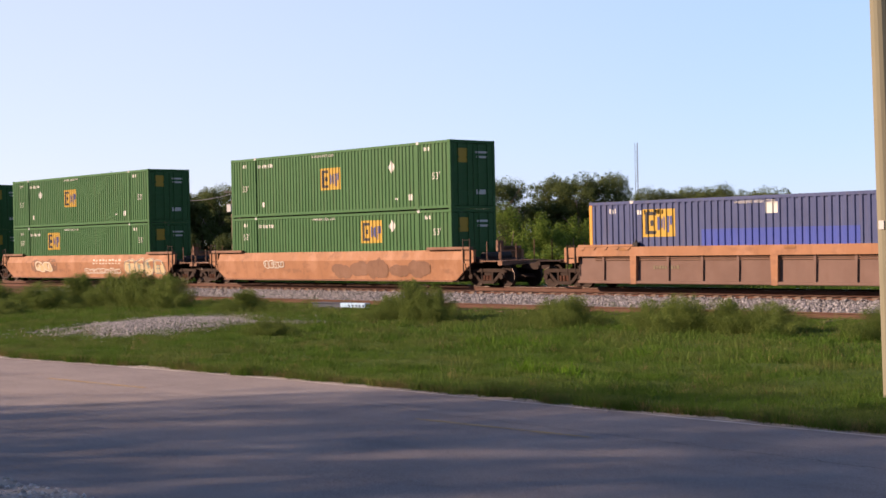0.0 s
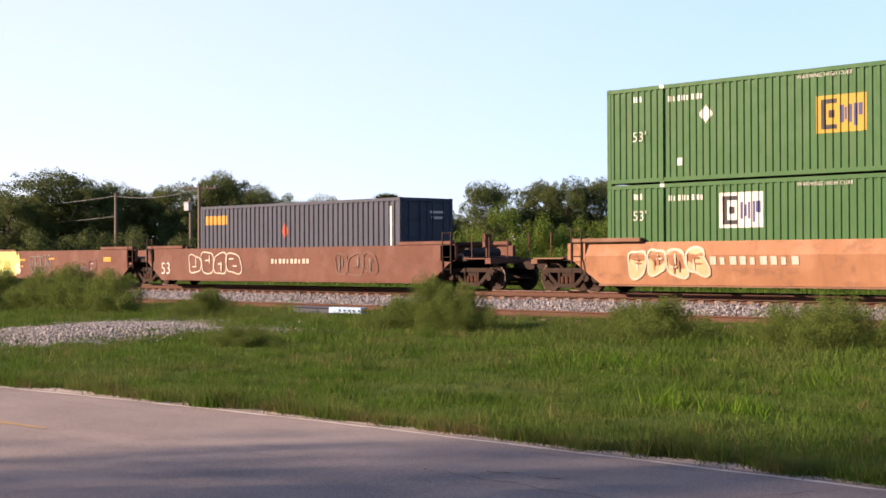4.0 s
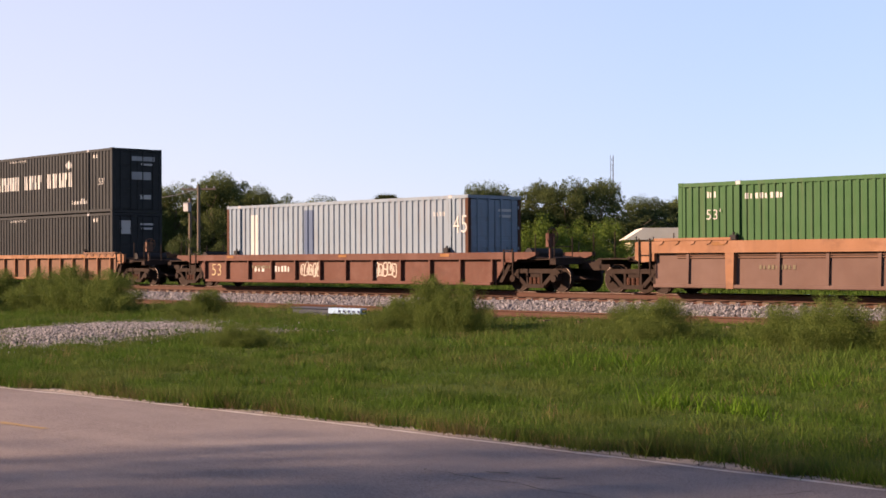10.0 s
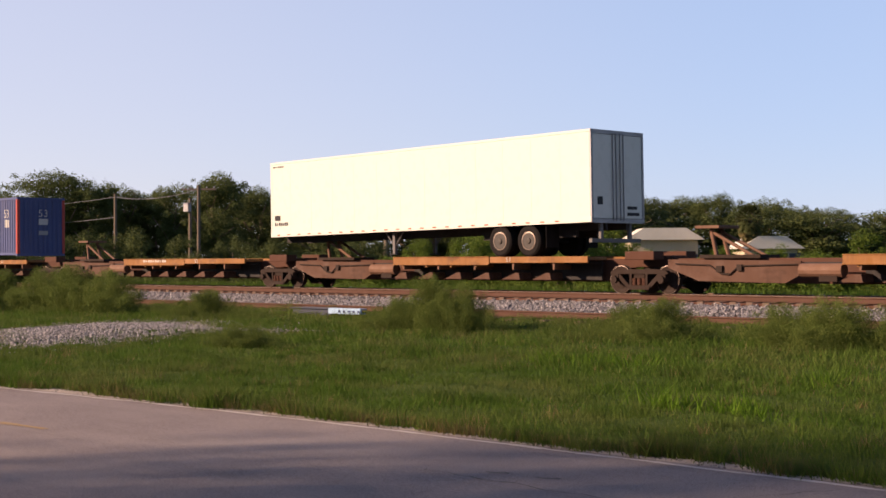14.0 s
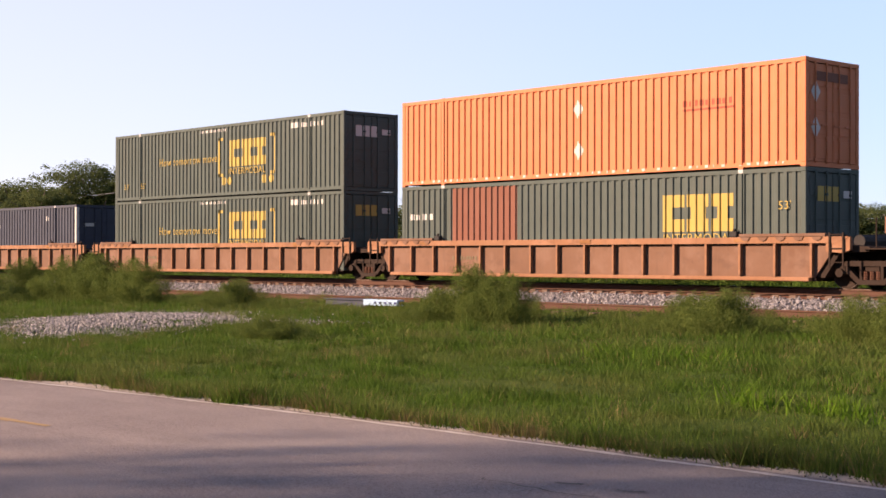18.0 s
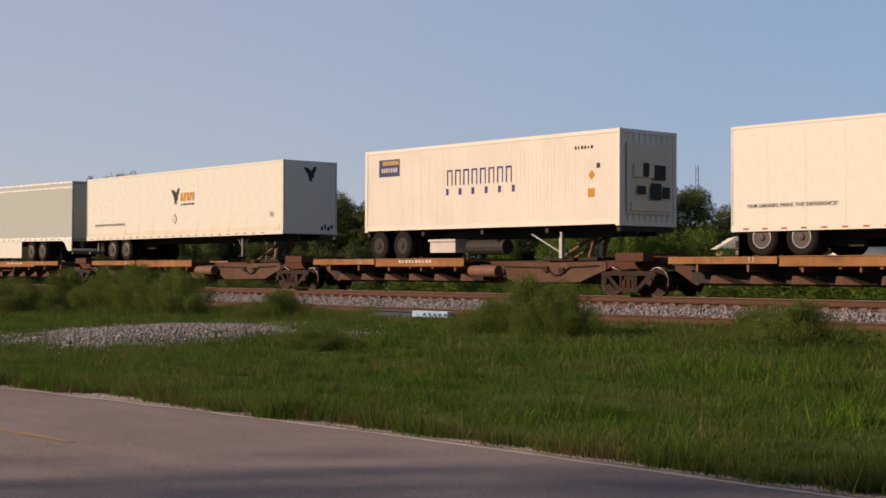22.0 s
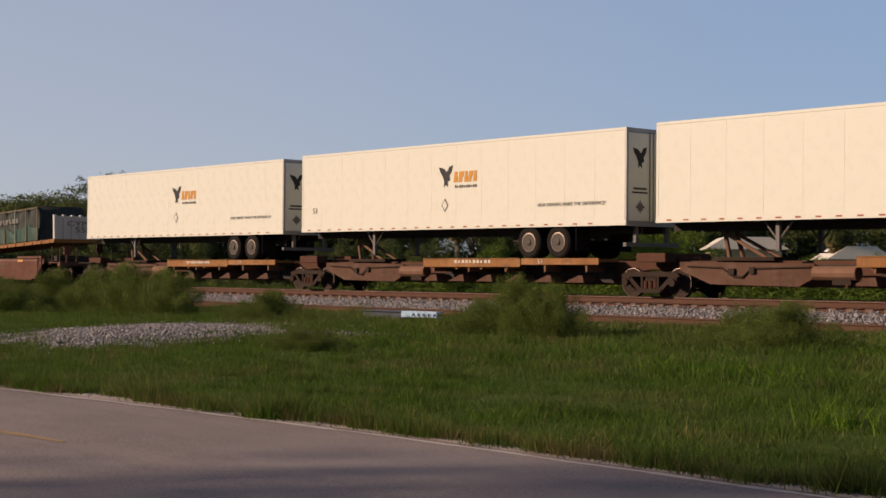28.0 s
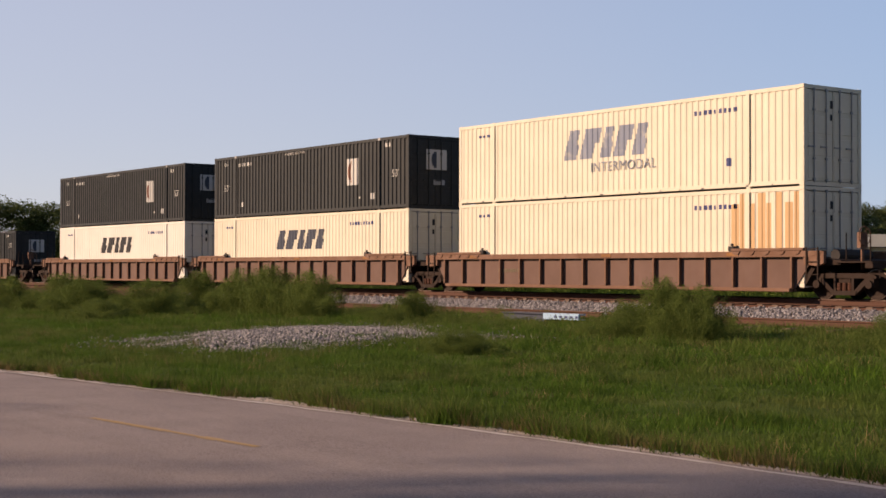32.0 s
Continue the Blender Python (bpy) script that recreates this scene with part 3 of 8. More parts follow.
def square_logo(ob, L, pitch, x, z, w=1.48, h=1.0, ground="yellow"):
    """A yellow square sign with a dark and two light blue strokes."""
    patch("logo_panel", ob, L, pitch, [(x, x + w, z, z + h)], ground, "yellow square sign")
    def strokes(bm):
        for a, b, c, d in ((0.09, 0.19, 0.1, 0.9), (0.19, 0.42, 0.1, 0.22), (0.19, 0.42, 0.78, 0.9), (0.24, 0.36, 0.40, 0.60)):
            skin_off(bm, L, pitch, x + a * w, x + b * w, z + c * h, z + d * h)
    part("logo_stroke", strokes, "black", ob)
    def blues(bm):
        for a, b, c, d in ((0.48, 0.55, 0.25, 0.72), (0.58, 0.62, 0.32, 0.65), (0.65, 0.71, 0.25, 0.72), (0.76, 0.82, 0.15, 0.74), (0.84, 0.93, 0.42, 0.74)):
            skin_off(bm, L, pitch, x + a * w, x + b * w, z + c * h, z + d * h)
    part("logo_stroke", blues, "navy", ob)


def skin_off(bm, L, pitch, x0, x1, z0, z1):
    n = len(bm.verts)
    skin(bm, L, pitch, x0 - L / 2, x1 - L / 2, z0, z1)
    bm.verts.ensure_lookup_table()
    for v in bm.verts[n:]:
        v.co.y -= 0.004


def white_diamond(ob, L, pitch, x, z, w=0.48, h=0.52):
    patch("diamond", ob, L, pitch, rhombus(x, z, w, h), "mark", "white diamond placard")


L53 = 16.154
T1, T2 = 0.33, 0.33 + CH      # floors of the lower and the upper box above the rail


def green_box(s_left, tier, logo_x, diamond_x, pale=False):
    z0 = T1 if tier == 0 else T2
    ob = container("dark green corrugated steel container with yellow square sign", s_left, L53, "green", tier, 0.23)
    square_logo(ob, L53, 0.23, logo_x, 4.32 - T2 + 0.03 if tier else 1.88 - T1, ground="mark" if pale else "yellow")
    if diamond_x:
        white_diamond(ob, L53, 0.23, diamond_x, 1.93 if tier else 2.27)
    marks(ob, L53, 0.23)
    end_marks(ob, L53, "mark", "yellow")
    return ob


# trucks, wheels and couplers
def wheel(bm):
    lathe(bm, [(0.10, -0.075), (0.12, -0.07), (0.30, -0.045), (0.36, -0.06), (0.42, -0.06), (0.42, 0.04), (0.45, 0.055), (0.45, 0.07), (0.36, 0.06), (0.1, 0.06)], 24)


def side_frame(bm):
    y0, y1 = -0.09, 0.09
    prism(bm, [(-1.10, 0.62), (-1.02, 0.70), (-0.62, 0.74), (0.62, 0.74), (1.02, 0.70), (1.10, 0.62), (1.02, 0.57), (0.60, 0.60), (-0.60, 0.60), (-1.02, 0.57)], y0, y1)
    prism(bm, [(-0.92, 0.60), (-0.74, 0.62), (-0.30, 0.22), (-0.42, 0.16)], y0, y1)
    prism(bm, [(0.92, 0.60), (0.42, 0.16), (0.30, 0.22), (0.74, 0.62)], y0, y1)
    prism(bm, [(-0.44, 0.25), (-0.40, 0.13), (0.40, 0.13), (0.44, 0.25)], y0 - 0.02, y1 + 0.02)
    box(bm, -0.34, -0.26, y0, y1, 0.24, 0.62)
    box(bm, 0.26, 0.34, y0, y1, 0.24, 0.62)
    for sx in (-1, 1):
        box(bm, sx * 0.885 - 0.13, sx * 0.885 + 0.13, y0 - 0.02, y1 + 0.02, 0.36, 0.60)
        bar(bm, (sx * 0.885, y0 - 0.09, 0.43), (sx * 0.885, y0 + 0.02, 0.43), 0.115, 10)


def spring(bm):
    lathe(bm, [(0.07 if i % 2 else 0.085, 0.26 + i * 0.022) for i in range(11)], 8)


def bolster(bm):
    box(bm, -0.2, 0.2, -1.05, 1.05, 0.46, 0.66)
    box(bm, -0.3, 0.3, -0.35, 0.35, 0.60, 0.78)
    for sx in (-1, 1):
        bar(bm, (sx * 0.885, -0.75, 0.43), (sx * 0.885, 0.75, 0.43), 0.075, 8)
        box(bm, sx * 0.40 - 0.05, sx * 0.40 + 0.05, -0.8, 0.8, 0.34, 0.46)


def rim_band(bm):
    """The worn bright outer rim of a wheel, a thin ring."""
    a, b = ([bm.verts.new((r_ * math.cos(2 * math.pi * i / 28), y, r_ * math.sin(2 * math.pi * i / 28))) for i in range(28)] for r_, y in ((0.412, -0.063), (0.423, -0.061)))
    for i in range(28):
        bm.faces.new((a[i], a[(i + 1) % 28], b[(i + 1) % 28], b[i]))


def truck(parent, x):
    tr = part("truck", bolster, "grime", parent, at=pose(x, 0, 0), key="bolster")
    for sy in (-1, 1):
        part("side_frame", side_frame, "grime", tr, at=pose(0, sy * 1.0, 0, 0, 0, 0 if sy < 0 else 180), key="sideframe")
        for dx in (-0.18, 0.0, 0.18):
            part("spring", spring, "rust", tr, at=pose(dx, sy * 1.0 - 0.02, 0, 90, 0, 0), key="spring")
        for sx in (-1, 1):
            part("wheel", wheel, "grime", tr, at=pose(sx * 0.885, sy * 0.75, 0.425, 0, 0, 0 if sy < 0 else 180), key="railwheel")
    for sx in (-1, 1):
        part("wheel_rim", rim_band, "wheel_rim", tr, at=pose(sx * 0.885, -0.75, 0.425), key="wheelrim")
    return tr


def coupler(parent, x, out):
    def build(bm):
        box(bm, 0.0, 0.62, -0.09, 0.09, 0.72, 0.92)
        prism(bm, [(0.60, 0.68), (0.98, 0.70), (1.05, 0.80), (0.98, 0.95), (0.60, 0.96)], -0.17, 0.20)
        bar(bm, (0.1, -0.5, 0.55), (0.7, -0.55, 0.42), 0.03, 6)
        bar(bm, (0.7, -0.55, 0.42), (0.95, -0.2, 0.40), 0.03, 6)
        bar(bm, (0.30, -1.25, 0.86), (0.30, 0.0, 0.98), 0.016, 5)
        bar(bm, (0.30, -1.25, 0.86), (0.34, -1.27, 0.60), 0.016, 5)
    part("coupler", build, "grime", parent, at=pose(x, 0, 0, 0, 0, 0 if out > 0 else 180), key="coupler")


def ladder(parent, x, y, z0, z1, material):
    def build(bm):
        for dx in (-0.2, 0.2):
            box(bm, dx - 0.02, dx + 0.02, -0.015, 0.015, 0, z1 - z0)
        n = max(2, int((z1 - z0) / 0.3))
        for i in range(n):
            zz = 0.15 + i * (z1 - z0 - 0.2) / (n - 1)
            bar(bm, (-0.2, 0, zz), (0.2, 0, zz), 0.014, 5)
    part("ladder", build, material, parent, at=pose(x, y, z0), key="ladder_%.1f" % (z1 - z0))


def hand_brake(parent, x, y, z, material):
    def build(bm):
        for i in range(16):
            a, b = 2 * math.pi * i / 16, 2 * math.pi * (i + 1) / 16
            bar(bm, (0, 0.26 * math.cos(a), 0.26 * math.sin(a)), (0, 0.26 * math.cos(b), 0.26 * math.sin(b)), 0.016, 5)
        for i in range(5):
            a = 2 * math.pi * i / 5
            bar(bm, (0, 0, 0), (0, 0.26 * math.cos(a), 0.26 * math.sin(a)), 0.012, 4)
        box(bm, -0.14, -0.02, -0.16, 0.16, -0.34, 0.10)
        box(bm, -0.10, -0.06, -0.05, 0.05, -0.95, -0.2)
    part("brake_wheel", build, material, parent, at=pose(x, y, z), key="handbrake")


SIDE = 1.46     # half width over the side of a well car
FOLD = 1.12     # height of the crease in a folded side sheet


def fold_in(z):
    """How far a folded side sheet leans in at that height."""
    return 0.12 * max(0.0, z - FOLD) / 0.40 + 0.13 * max(0.0, FOLD - z) / 0.86


def lean_paint(car):
    """Lays the paint work of a folded side on its two slopes."""
    for ob in car.children:
        if ob.name.split(".")[0] in ("spray_ground", "spray_fill", "spray_outline", "spray_stroke", "number_print", "small_print", "orange_tab", "yellow_panel", "red_bar"):
            for v in ob.data.vertices:
                v.co.y += fold_in(v.co.z)



def well_car(label, s_right, s_left, style, colours, left="shared", right="shared", bent=False, group="well cars of the train", height=None):
    """A well car between two truck centres. style: ribs, posts, smooth or low. left/right: shared, coupler or none (no truck)."""
    main, panel, trim = colours
    span = s_right - s_left
    h = span / 2
    ob = rolls(thing("well_car", label, "rail car", group), (s_right + s_left) / 2)
    e = h - 1.55                    # well ends here; beyond it the ends slope up over the trucks
    top = height or {"ribs": 1.37, "posts": 1.55, "smooth": 1.52, "low": 1.28}[style]
    for turn in (0, 180):
        at = pose(0, 0, 0, 0, 0, turn)
        if style == "smooth":
            def sheet(bm):
                prism(bm, [(-e - 0.95, 0.95), (-e + 0.05, 0.26), (e - 0.05, 0.26), (e + 0.95, 0.95), (e + 1.15, 1.02), (e + 1.15, top), (-e - 1.15, top), (-e - 1.15, 1.02)], -SIDE, -SIDE + 0.05)
                prism(bm, [(-e + 0.05, 0.26), (e - 0.05, 0.26), (e - 0.3, 0.55), (-e + 0.3, 0.55)], -SIDE - 0.012, -SIDE - 0.002)
            def folded_sheet(bm):
                prism(bm, [(-e - 0.95, 0.95), (-e + 0.05, 0.26), (e - 0.05, 0.26), (e + 0.95, 0.95), (e + 1.15, 1.02), (e + 1.15, FOLD), (-e - 1.15, FOLD), (-e - 1.15, 1.02)], -SIDE, -SIDE + 0.05)
                box(bm, -e - 1.15, e + 1.15, -SIDE, -SIDE + 0.05, FOLD + 0.0005, top)
                for v in bm.verts:
                    v.co.y += fold_in(v.co.z)
            part("side_sheet", folded_sheet if bent else sheet, main, ob, at=at)
            part("side_sill", lambda bm: box(bm, -e + 0.1, e - 0.1, -SIDE - 0.02, -SIDE + 0.10, 0.21, 0.255), trim, ob, at=at)
            def guide(bm):
                box(bm, -1.35, 1.35, -SIDE - 0.03, -SIDE + 0.16, top + 0.004, top + 0.13)
                soften(bm, 0.02)
            for sx in (-1, 1):
                part("top_guide", guide, trim, ob, at=at @ pose(sx * (e - 0.35), 0, 0), key="guide_%s%.2f" % (main, top))
        else:
            def web(bm):
                if style == "posts":
                    box(bm, -e - 0.5, e + 0.5, -SIDE + 0.13, -SIDE + 0.16, 0.30, top - 0.2)
                else:
                    prism(bm, [(-e - 0.55, 0.98), (-e - 0.05, 0.30), (e + 0.05, 0.30), (e + 0.55, 0.98), (e + 0.55, top - 0.2), (-e - 0.55, top - 0.2)], -SIDE + 0.13, -SIDE + 0.16)
            part("side_web", web, panel, ob, at=at)
            deep = {"posts": 0.34, "low": 0.23}.get(style, 0.17)
            for dz in ((0.07, 0.14) if style == "posts" else ()):
                part("pipe", lambda bm: bar(bm, (-e + 0.3, 0, 0), (e - 0.3, 0, 0), 0.016, 5), "car_tan", ob, at=at @ pose(0, -SIDE + 0.10, top - deep - dz), key="cpipe_%.1f" % span)
            def chord(bm):
                far_end = 1.95 if style == "low" else 1.1
                prism(bm, [(-e - far_end, top - deep + 0.12), (-e - far_end + 0.4, top - deep), (e + far_end - 0.4, top - deep), (e + far_end, top - deep + 0.12), (e + far_end, top), (-e - far_end, top)], -SIDE - 0.01, -SIDE + 0.17)
            part("top_chord", chord, main, ob, at=at)
            def sill(bm):
                out = 0.5 if style == "posts" else -0.05
                box(bm, -e - out, e + out, -SIDE + 0.0, -SIDE + 0.18, 0.20, 0.31)
                soften(bm, 0.02)
            part("side_sill", sill, main if style == "ribs" else panel, ob, at=at)
            def rib(bm):
                prism(bm, [(-0.035, top - deep), (0.035, top - deep), (0.03, 0.31), (-0.03, 0.31)], -SIDE + 0.005, -SIDE + 0.13)
            def slim_rib(bm):
                prism(bm, [(-0.055, top - deep), (0.055, top - deep), (0.025, 0.31), (-0.025, 0.31)], -SIDE + 0.065, -SIDE + 0.13)
            def post(bm):
                prism(bm, [(-0.15, top - deep), (0.15, top - deep), (0.12, 0.19), (-0.12, 0.19)], -SIDE - 0.015, -SIDE + 0.13)
            if style == "ribs":
                n = 15
                for i in range(n + 1):
                    x = -e + 2 * e * i / n
                    part("post" if i in (0, 7, 8, n) else "rib", rib, main, ob, at=at @ pose(x, 0, 0), key="rib_ribs_" + main)
            elif style == "posts":
                for x in (-6.1, 0.0, 6.1):
                    part("post", post, main, ob, at=at @ pose(x, 0, 0), key="post_" + main)
                for i in range(-9, 10):
                    x = i * 1.52
                    if abs(x) < e - 0.1 and min(abs(x - c) for c in (-6.1, 0, 6.1)) > 0.4:
                        part("rib", slim_rib, panel, ob, at=at @ pose(x, 0, 0), key="rib_posts_" + panel)
            else:
                n = 11 if style == "low" else 12
                for i in range(n + 1):
                    part("rib", rib, main, ob, at=at @ pose(-e + 2 * e * i / n, 0, 0), key="rib_low_" + main)
            # lifted guides over the well ends
            def guide(bm):
                box(bm, -1.35, 1.35, -SIDE - 0.02, -SIDE + 0.12, top + 0.004, top + 0.09)
                soften(bm, 0.012)
                for i in range(5):
                    a = -1.3 + i * 0.56
                    prism(bm, [(a, top + 0.0), (a + 0.06, top - 0.08), (a + 0.16, top - 0.11), (a + 0.26, top - 0.08), (a + 0.32, top + 0.0)], -SIDE - 0.035, -SIDE - 0.012)
            if style == "posts" or style == "ribs":
                for sx in (-1, 1):
                    part("top_guide", guide, trim, ob, at=at @ pose(sx * (e - 0.9), 0, 0), key="guide2_" + trim + style)
            def cone(bm):
                box(bm, -0.12, 0.12, -SIDE - 0.01, -SIDE + 0.14, top + 0.004, top + 0.16)
                bar(bm, (0, -SIDE + 0.06, top + 0.16), (0, -SIDE + 0.06, top + 0.24), 0.05, 6)
                soften(bm, 0.02)
            for sx in (-1, 1):
                part("locator", cone, "dark", ob, at=at @ pose(sx * 6.0, 0, 0), key="locator_" + style)
    # well floor, ends over the trucks
    def floor(bm):
        for i in range(9):
            x = -e + 0.1 + (2 * e - 0.2) * i / 8
            box(bm, x - 0.15, x + 0.15, -SIDE + 0.18, SIDE - 0.18, 0.20, 0.30)
        box(bm, -e, e, -0.25, 0.25, 0.22, 0.28)
    part("floor_beam", floor, "grime", ob)
    def end(bm):
        prism(bm, [(e - 0.1, 0.30), (e + 0.3, 0.30), (e + 0.75, 0.95), (h + 0.05, 0.98), (h + 0.05, 1.10), (e + 0.1, 1.22)], -SIDE + 0.2, SIDE - 0.2)
        box(bm, e + 0.2, h + 0.25, -0.33, 0.33, 0.78, 1.05)
    def cheek(bm):
        prism(bm, [(e + 0.45, 0.98), (e + 0.95, 0.94), (e + 1.16, 1.02), (e + 1.16, top - 0.02), (e + 0.45, top - 0.02)], -SIDE + 0.0, -SIDE + 0.12)
    for turn in (0, 180):
        part("end_frame", end, "grime", ob, at=pose(0, 0, 0, 0, 0, turn))
        for flip in (1, -1):
            part("end_cheek", cheek, main, ob, at=pose(0, 0, 0, 0, 0, turn) @ Matrix.Diagonal((1, flip, 1, 1)))
    for sx, kind in ((-1, left), (1, right)):
        if kind != "none":
            truck(ob, sx * h)
        if kind == "coupler":
            def platform(bm):
                box(bm, -0.1, 1.15, -1.35, 1.35, 1.03, 1.07)
                box(bm, 0.95, 1.2, -1.40, 1.40, 0.88, 1.02)
                bar(bm, (1.1, -1.36, 1.07), (1.1, -1.36, 1.75), 0.02, 5)
                bar(bm, (1.1, -0.5, 1.07), (1.1, -0.5, 1.75), 0.02, 5)
                bar(bm, (1.1, -1.36, 1.45), (1.1, -0.5, 1.45), 0.015, 5)
                bar(bm, (0.3, -1.36, 1.07), (0.3, -1.36, 1.85), 0.02, 5)
                bar(bm, (1.15, 0.5, 1.07), (1.15, 0.5, 1.9), 0.02, 5)
            part("end_platform", platform, trim if style == "smooth" else "grime", ob, at=pose(sx * h, 0, 0, 0, 0, 0 if sx > 0 else 180), key="platform_" + trim + style)
            coupler(ob, sx * (h + 1.0), sx)
            if sx > 0:
                hand_brake(ob, h + 0.3, -0.55, 1.78, trim)
            def tank(bm):
                bar(bm, (0, -0.75, 1.25), (0, 0.75, 1.25), 0.17, 10)
            part("air_tank", tank, "dark", ob, at=pose(sx * (h - 0.55), 0, 0), key="airtank")
        ladder(ob, sx * (e + 0.78), -SIDE - 0.03, 0.55 if kind != "none" else 0.7, top + 0.45 if style == "smooth" else top + 0.1, "grime")
    if style != "smooth":
        patch_flat("stencil", ob, tick_marks(-e + 3.1, -e + 4.3, 0.74, 0.86, 9), -SIDE + 0.12, "strap")
        for x in (-e + 1.6, 0.4, e - 2.4):
            patch_flat("yellow_tab", ob, [(x, x + 0.45, top - 0.13, top - 0.03)], -SIDE - 0.022, "deck_yellow")
    return ob


def patch_flat(name, parent, rects, y, material, label=""):
    def build(bm):
        for x0, x1, z0, z1 in rects:
            box(bm, x0, x1, y - 0.004, y, z0, z1)
    ob = part(name, build, material, parent, label)
    if len(rects) > 1:
        ob["kind"] = "stuff"
    return ob


def blob(bm, x, z, rx, rz, y, rng, n=14, wob=0.22):
    pts = []
    for i in range(n):
        a = 2 * math.pi * i / n
        k = 1 + rng.uniform(-wob, wob)
        pts.append((x + rx * k * math.cos(a), z + rz * k * math.sin(a)))
    prism(bm, pts[::-1], y - 0.004, y)


def ring(bm, x, z, rx, rz, y, rng, width, n=26):
    """The smooth outline of a fat letter."""
    p, q, k2, k3 = rng.uniform(0, 6.3), rng.uniform(0, 6.3), rng.uniform(0.05, 0.16), rng.uniform(0.03, 0.12)
    inn, out = [], []
    for i in range(n):
        a = 2 * math.pi * i / n
        c, s_ = math.cos(a), math.sin(a)
        k = (1 + k2 * math.sin(2 * a + p) + k3 * math.sin(3 * a + q)) / (abs(c) ** 4 + abs(s_) ** 4) ** 0.25
        out.append(bm.verts.new((x + rx * k * c, y, z + rz * k * s_)))
        inn.append(bm.verts.new((x + (rx * k - width) * c, y, z + (rz * k - width) * s_)))
    for i in range(n):
        bm.faces.new((out[i], inn[i], inn[(i + 1) % n], out[(i + 1) % n]))
    return inn


def graffiti(parent, x0, x1, z0, z1, back, fronts, seed, letters=5, y=None):
    """Spray paint on a car side: filled fat letters, each with an outline and inner strokes."""
    rng = random.Random(seed)
    y = -SIDE - 0.022 if y is None else y
    w = (x1 - x0) / letters
    spots = [(x0 + (i + 0.5) * w, (z0 + z1) / 2 + rng.uniform(-0.05, 0.05) * (z1 - z0), w * rng.uniform(0.44, 0.56), (z1 - z0) / 2 * rng.uniform(0.78, 0.98)) for i in range(letters)]
    if back:
        def field(bm):
            for i, (x, z, rx, rz) in enumerate(spots):
                bm.faces.new(ring(bm, x, z, rx * 1.06, rz * 0.98, y - 0.0004 * i, random.Random(seed + i), 0.02))
        part("spray_fill", field, back, parent, "sprayed letter fill")["kind"] = "stuff"
    def outline(bm):
        for i, (x, z, rx, rz) in enumerate(spots):
            ring(bm, x, z, rx * 1.02, rz * 0.94, y - 0.003 - 0.0004 * i, random.Random(seed + i), 0.055)
    part("spray_outline", outline, fronts[0], parent)["kind"] = "stuff"
    for k, mat in enumerate(fronts):
        def inner(bm):
            for i, (x, z, rx, rz) in enumerate(spots):
                for j in range(2):
                    tall = rng.random() < 0.6
                    blob(bm, x + rng.uniform(-0.4, 0.4) * rx, z + rng.uniform(-0.4, 0.4) * rz, max(0.03, rx * (0.08 if tall else 0.38)), max(0.03, rz * (0.45 if tall else 0.07)), y - 0.002 - 0.001 * k - 0.0003 * i - 0.0001 * j, rng, 10, 0.1)
        part("spray_stroke", inner, mat, parent)["kind"] = "stuff"


def fat_letters(parent, text, x, z, size, wide, fill, edge_paint, shade):
    """Sprayed block letters with a pale outline and a darker drop behind."""
    for mat, grow, dx, dz, y in ((shade, 0.105, -0.05, -0.04, 0.016), (edge_paint, 0.085, 0.0, 0.0, 0.021), (fill, 0.030, 0.0, 0.0, 0.027)):
        cu = bpy.data.curves.new("spray", "FONT")
        cu.body, cu.align_x, cu.align_y, cu.size, cu.extrude, cu.resolution_u, cu.offset, cu.space_character = text, "CENTER", "CENTER", 1.4, 0.002, 3, grow, 1.12
        ob = bpy.data.objects.new("spray", cu)
        me = bpy.data.meshes.new_from_object(ob)
        bpy.data.objects.remove(ob)
        me.transform(Matrix.Rotation(radians(90), 4, "X"))
        me.name = fresh()
        part("spray_letters", me, mat, parent, at=pose(x + dx, -SIDE - y - 0.026, z + dz) @ Matrix(((1, 0, 0.14, 0), (0, 1, 0, 0), (0, 0, 1, 0), (0, 0, 0, 1))) @ Matrix.Diagonal((size * wide, 1, size, 1)))["kind"] = "stuff"


def spray_cloud(parent, x0, x1, z0, z1, material, seed, lift=0.0125, size=0.42):
    """A ragged sprayed ground behind letters."""
    rng = random.Random(seed)
    def field(bm):
        n = max(5, int((x1 - x0) / 0.35))
        for i in range(n):
            x = x0 + (x1 - x0) * (i + 0.5) / n
            blob(bm, x, (z0 + z1) / 2 + rng.uniform(-0.08, 0.08), size, (z1 - z0) / 2 * rng.uniform(0.75, 1.05), -SIDE - lift - 0.0001 * i, rng, 16, 0.12)
    part("spray_ground", field, material, parent, "ragged sprayed ground")["kind"] = "stuff"


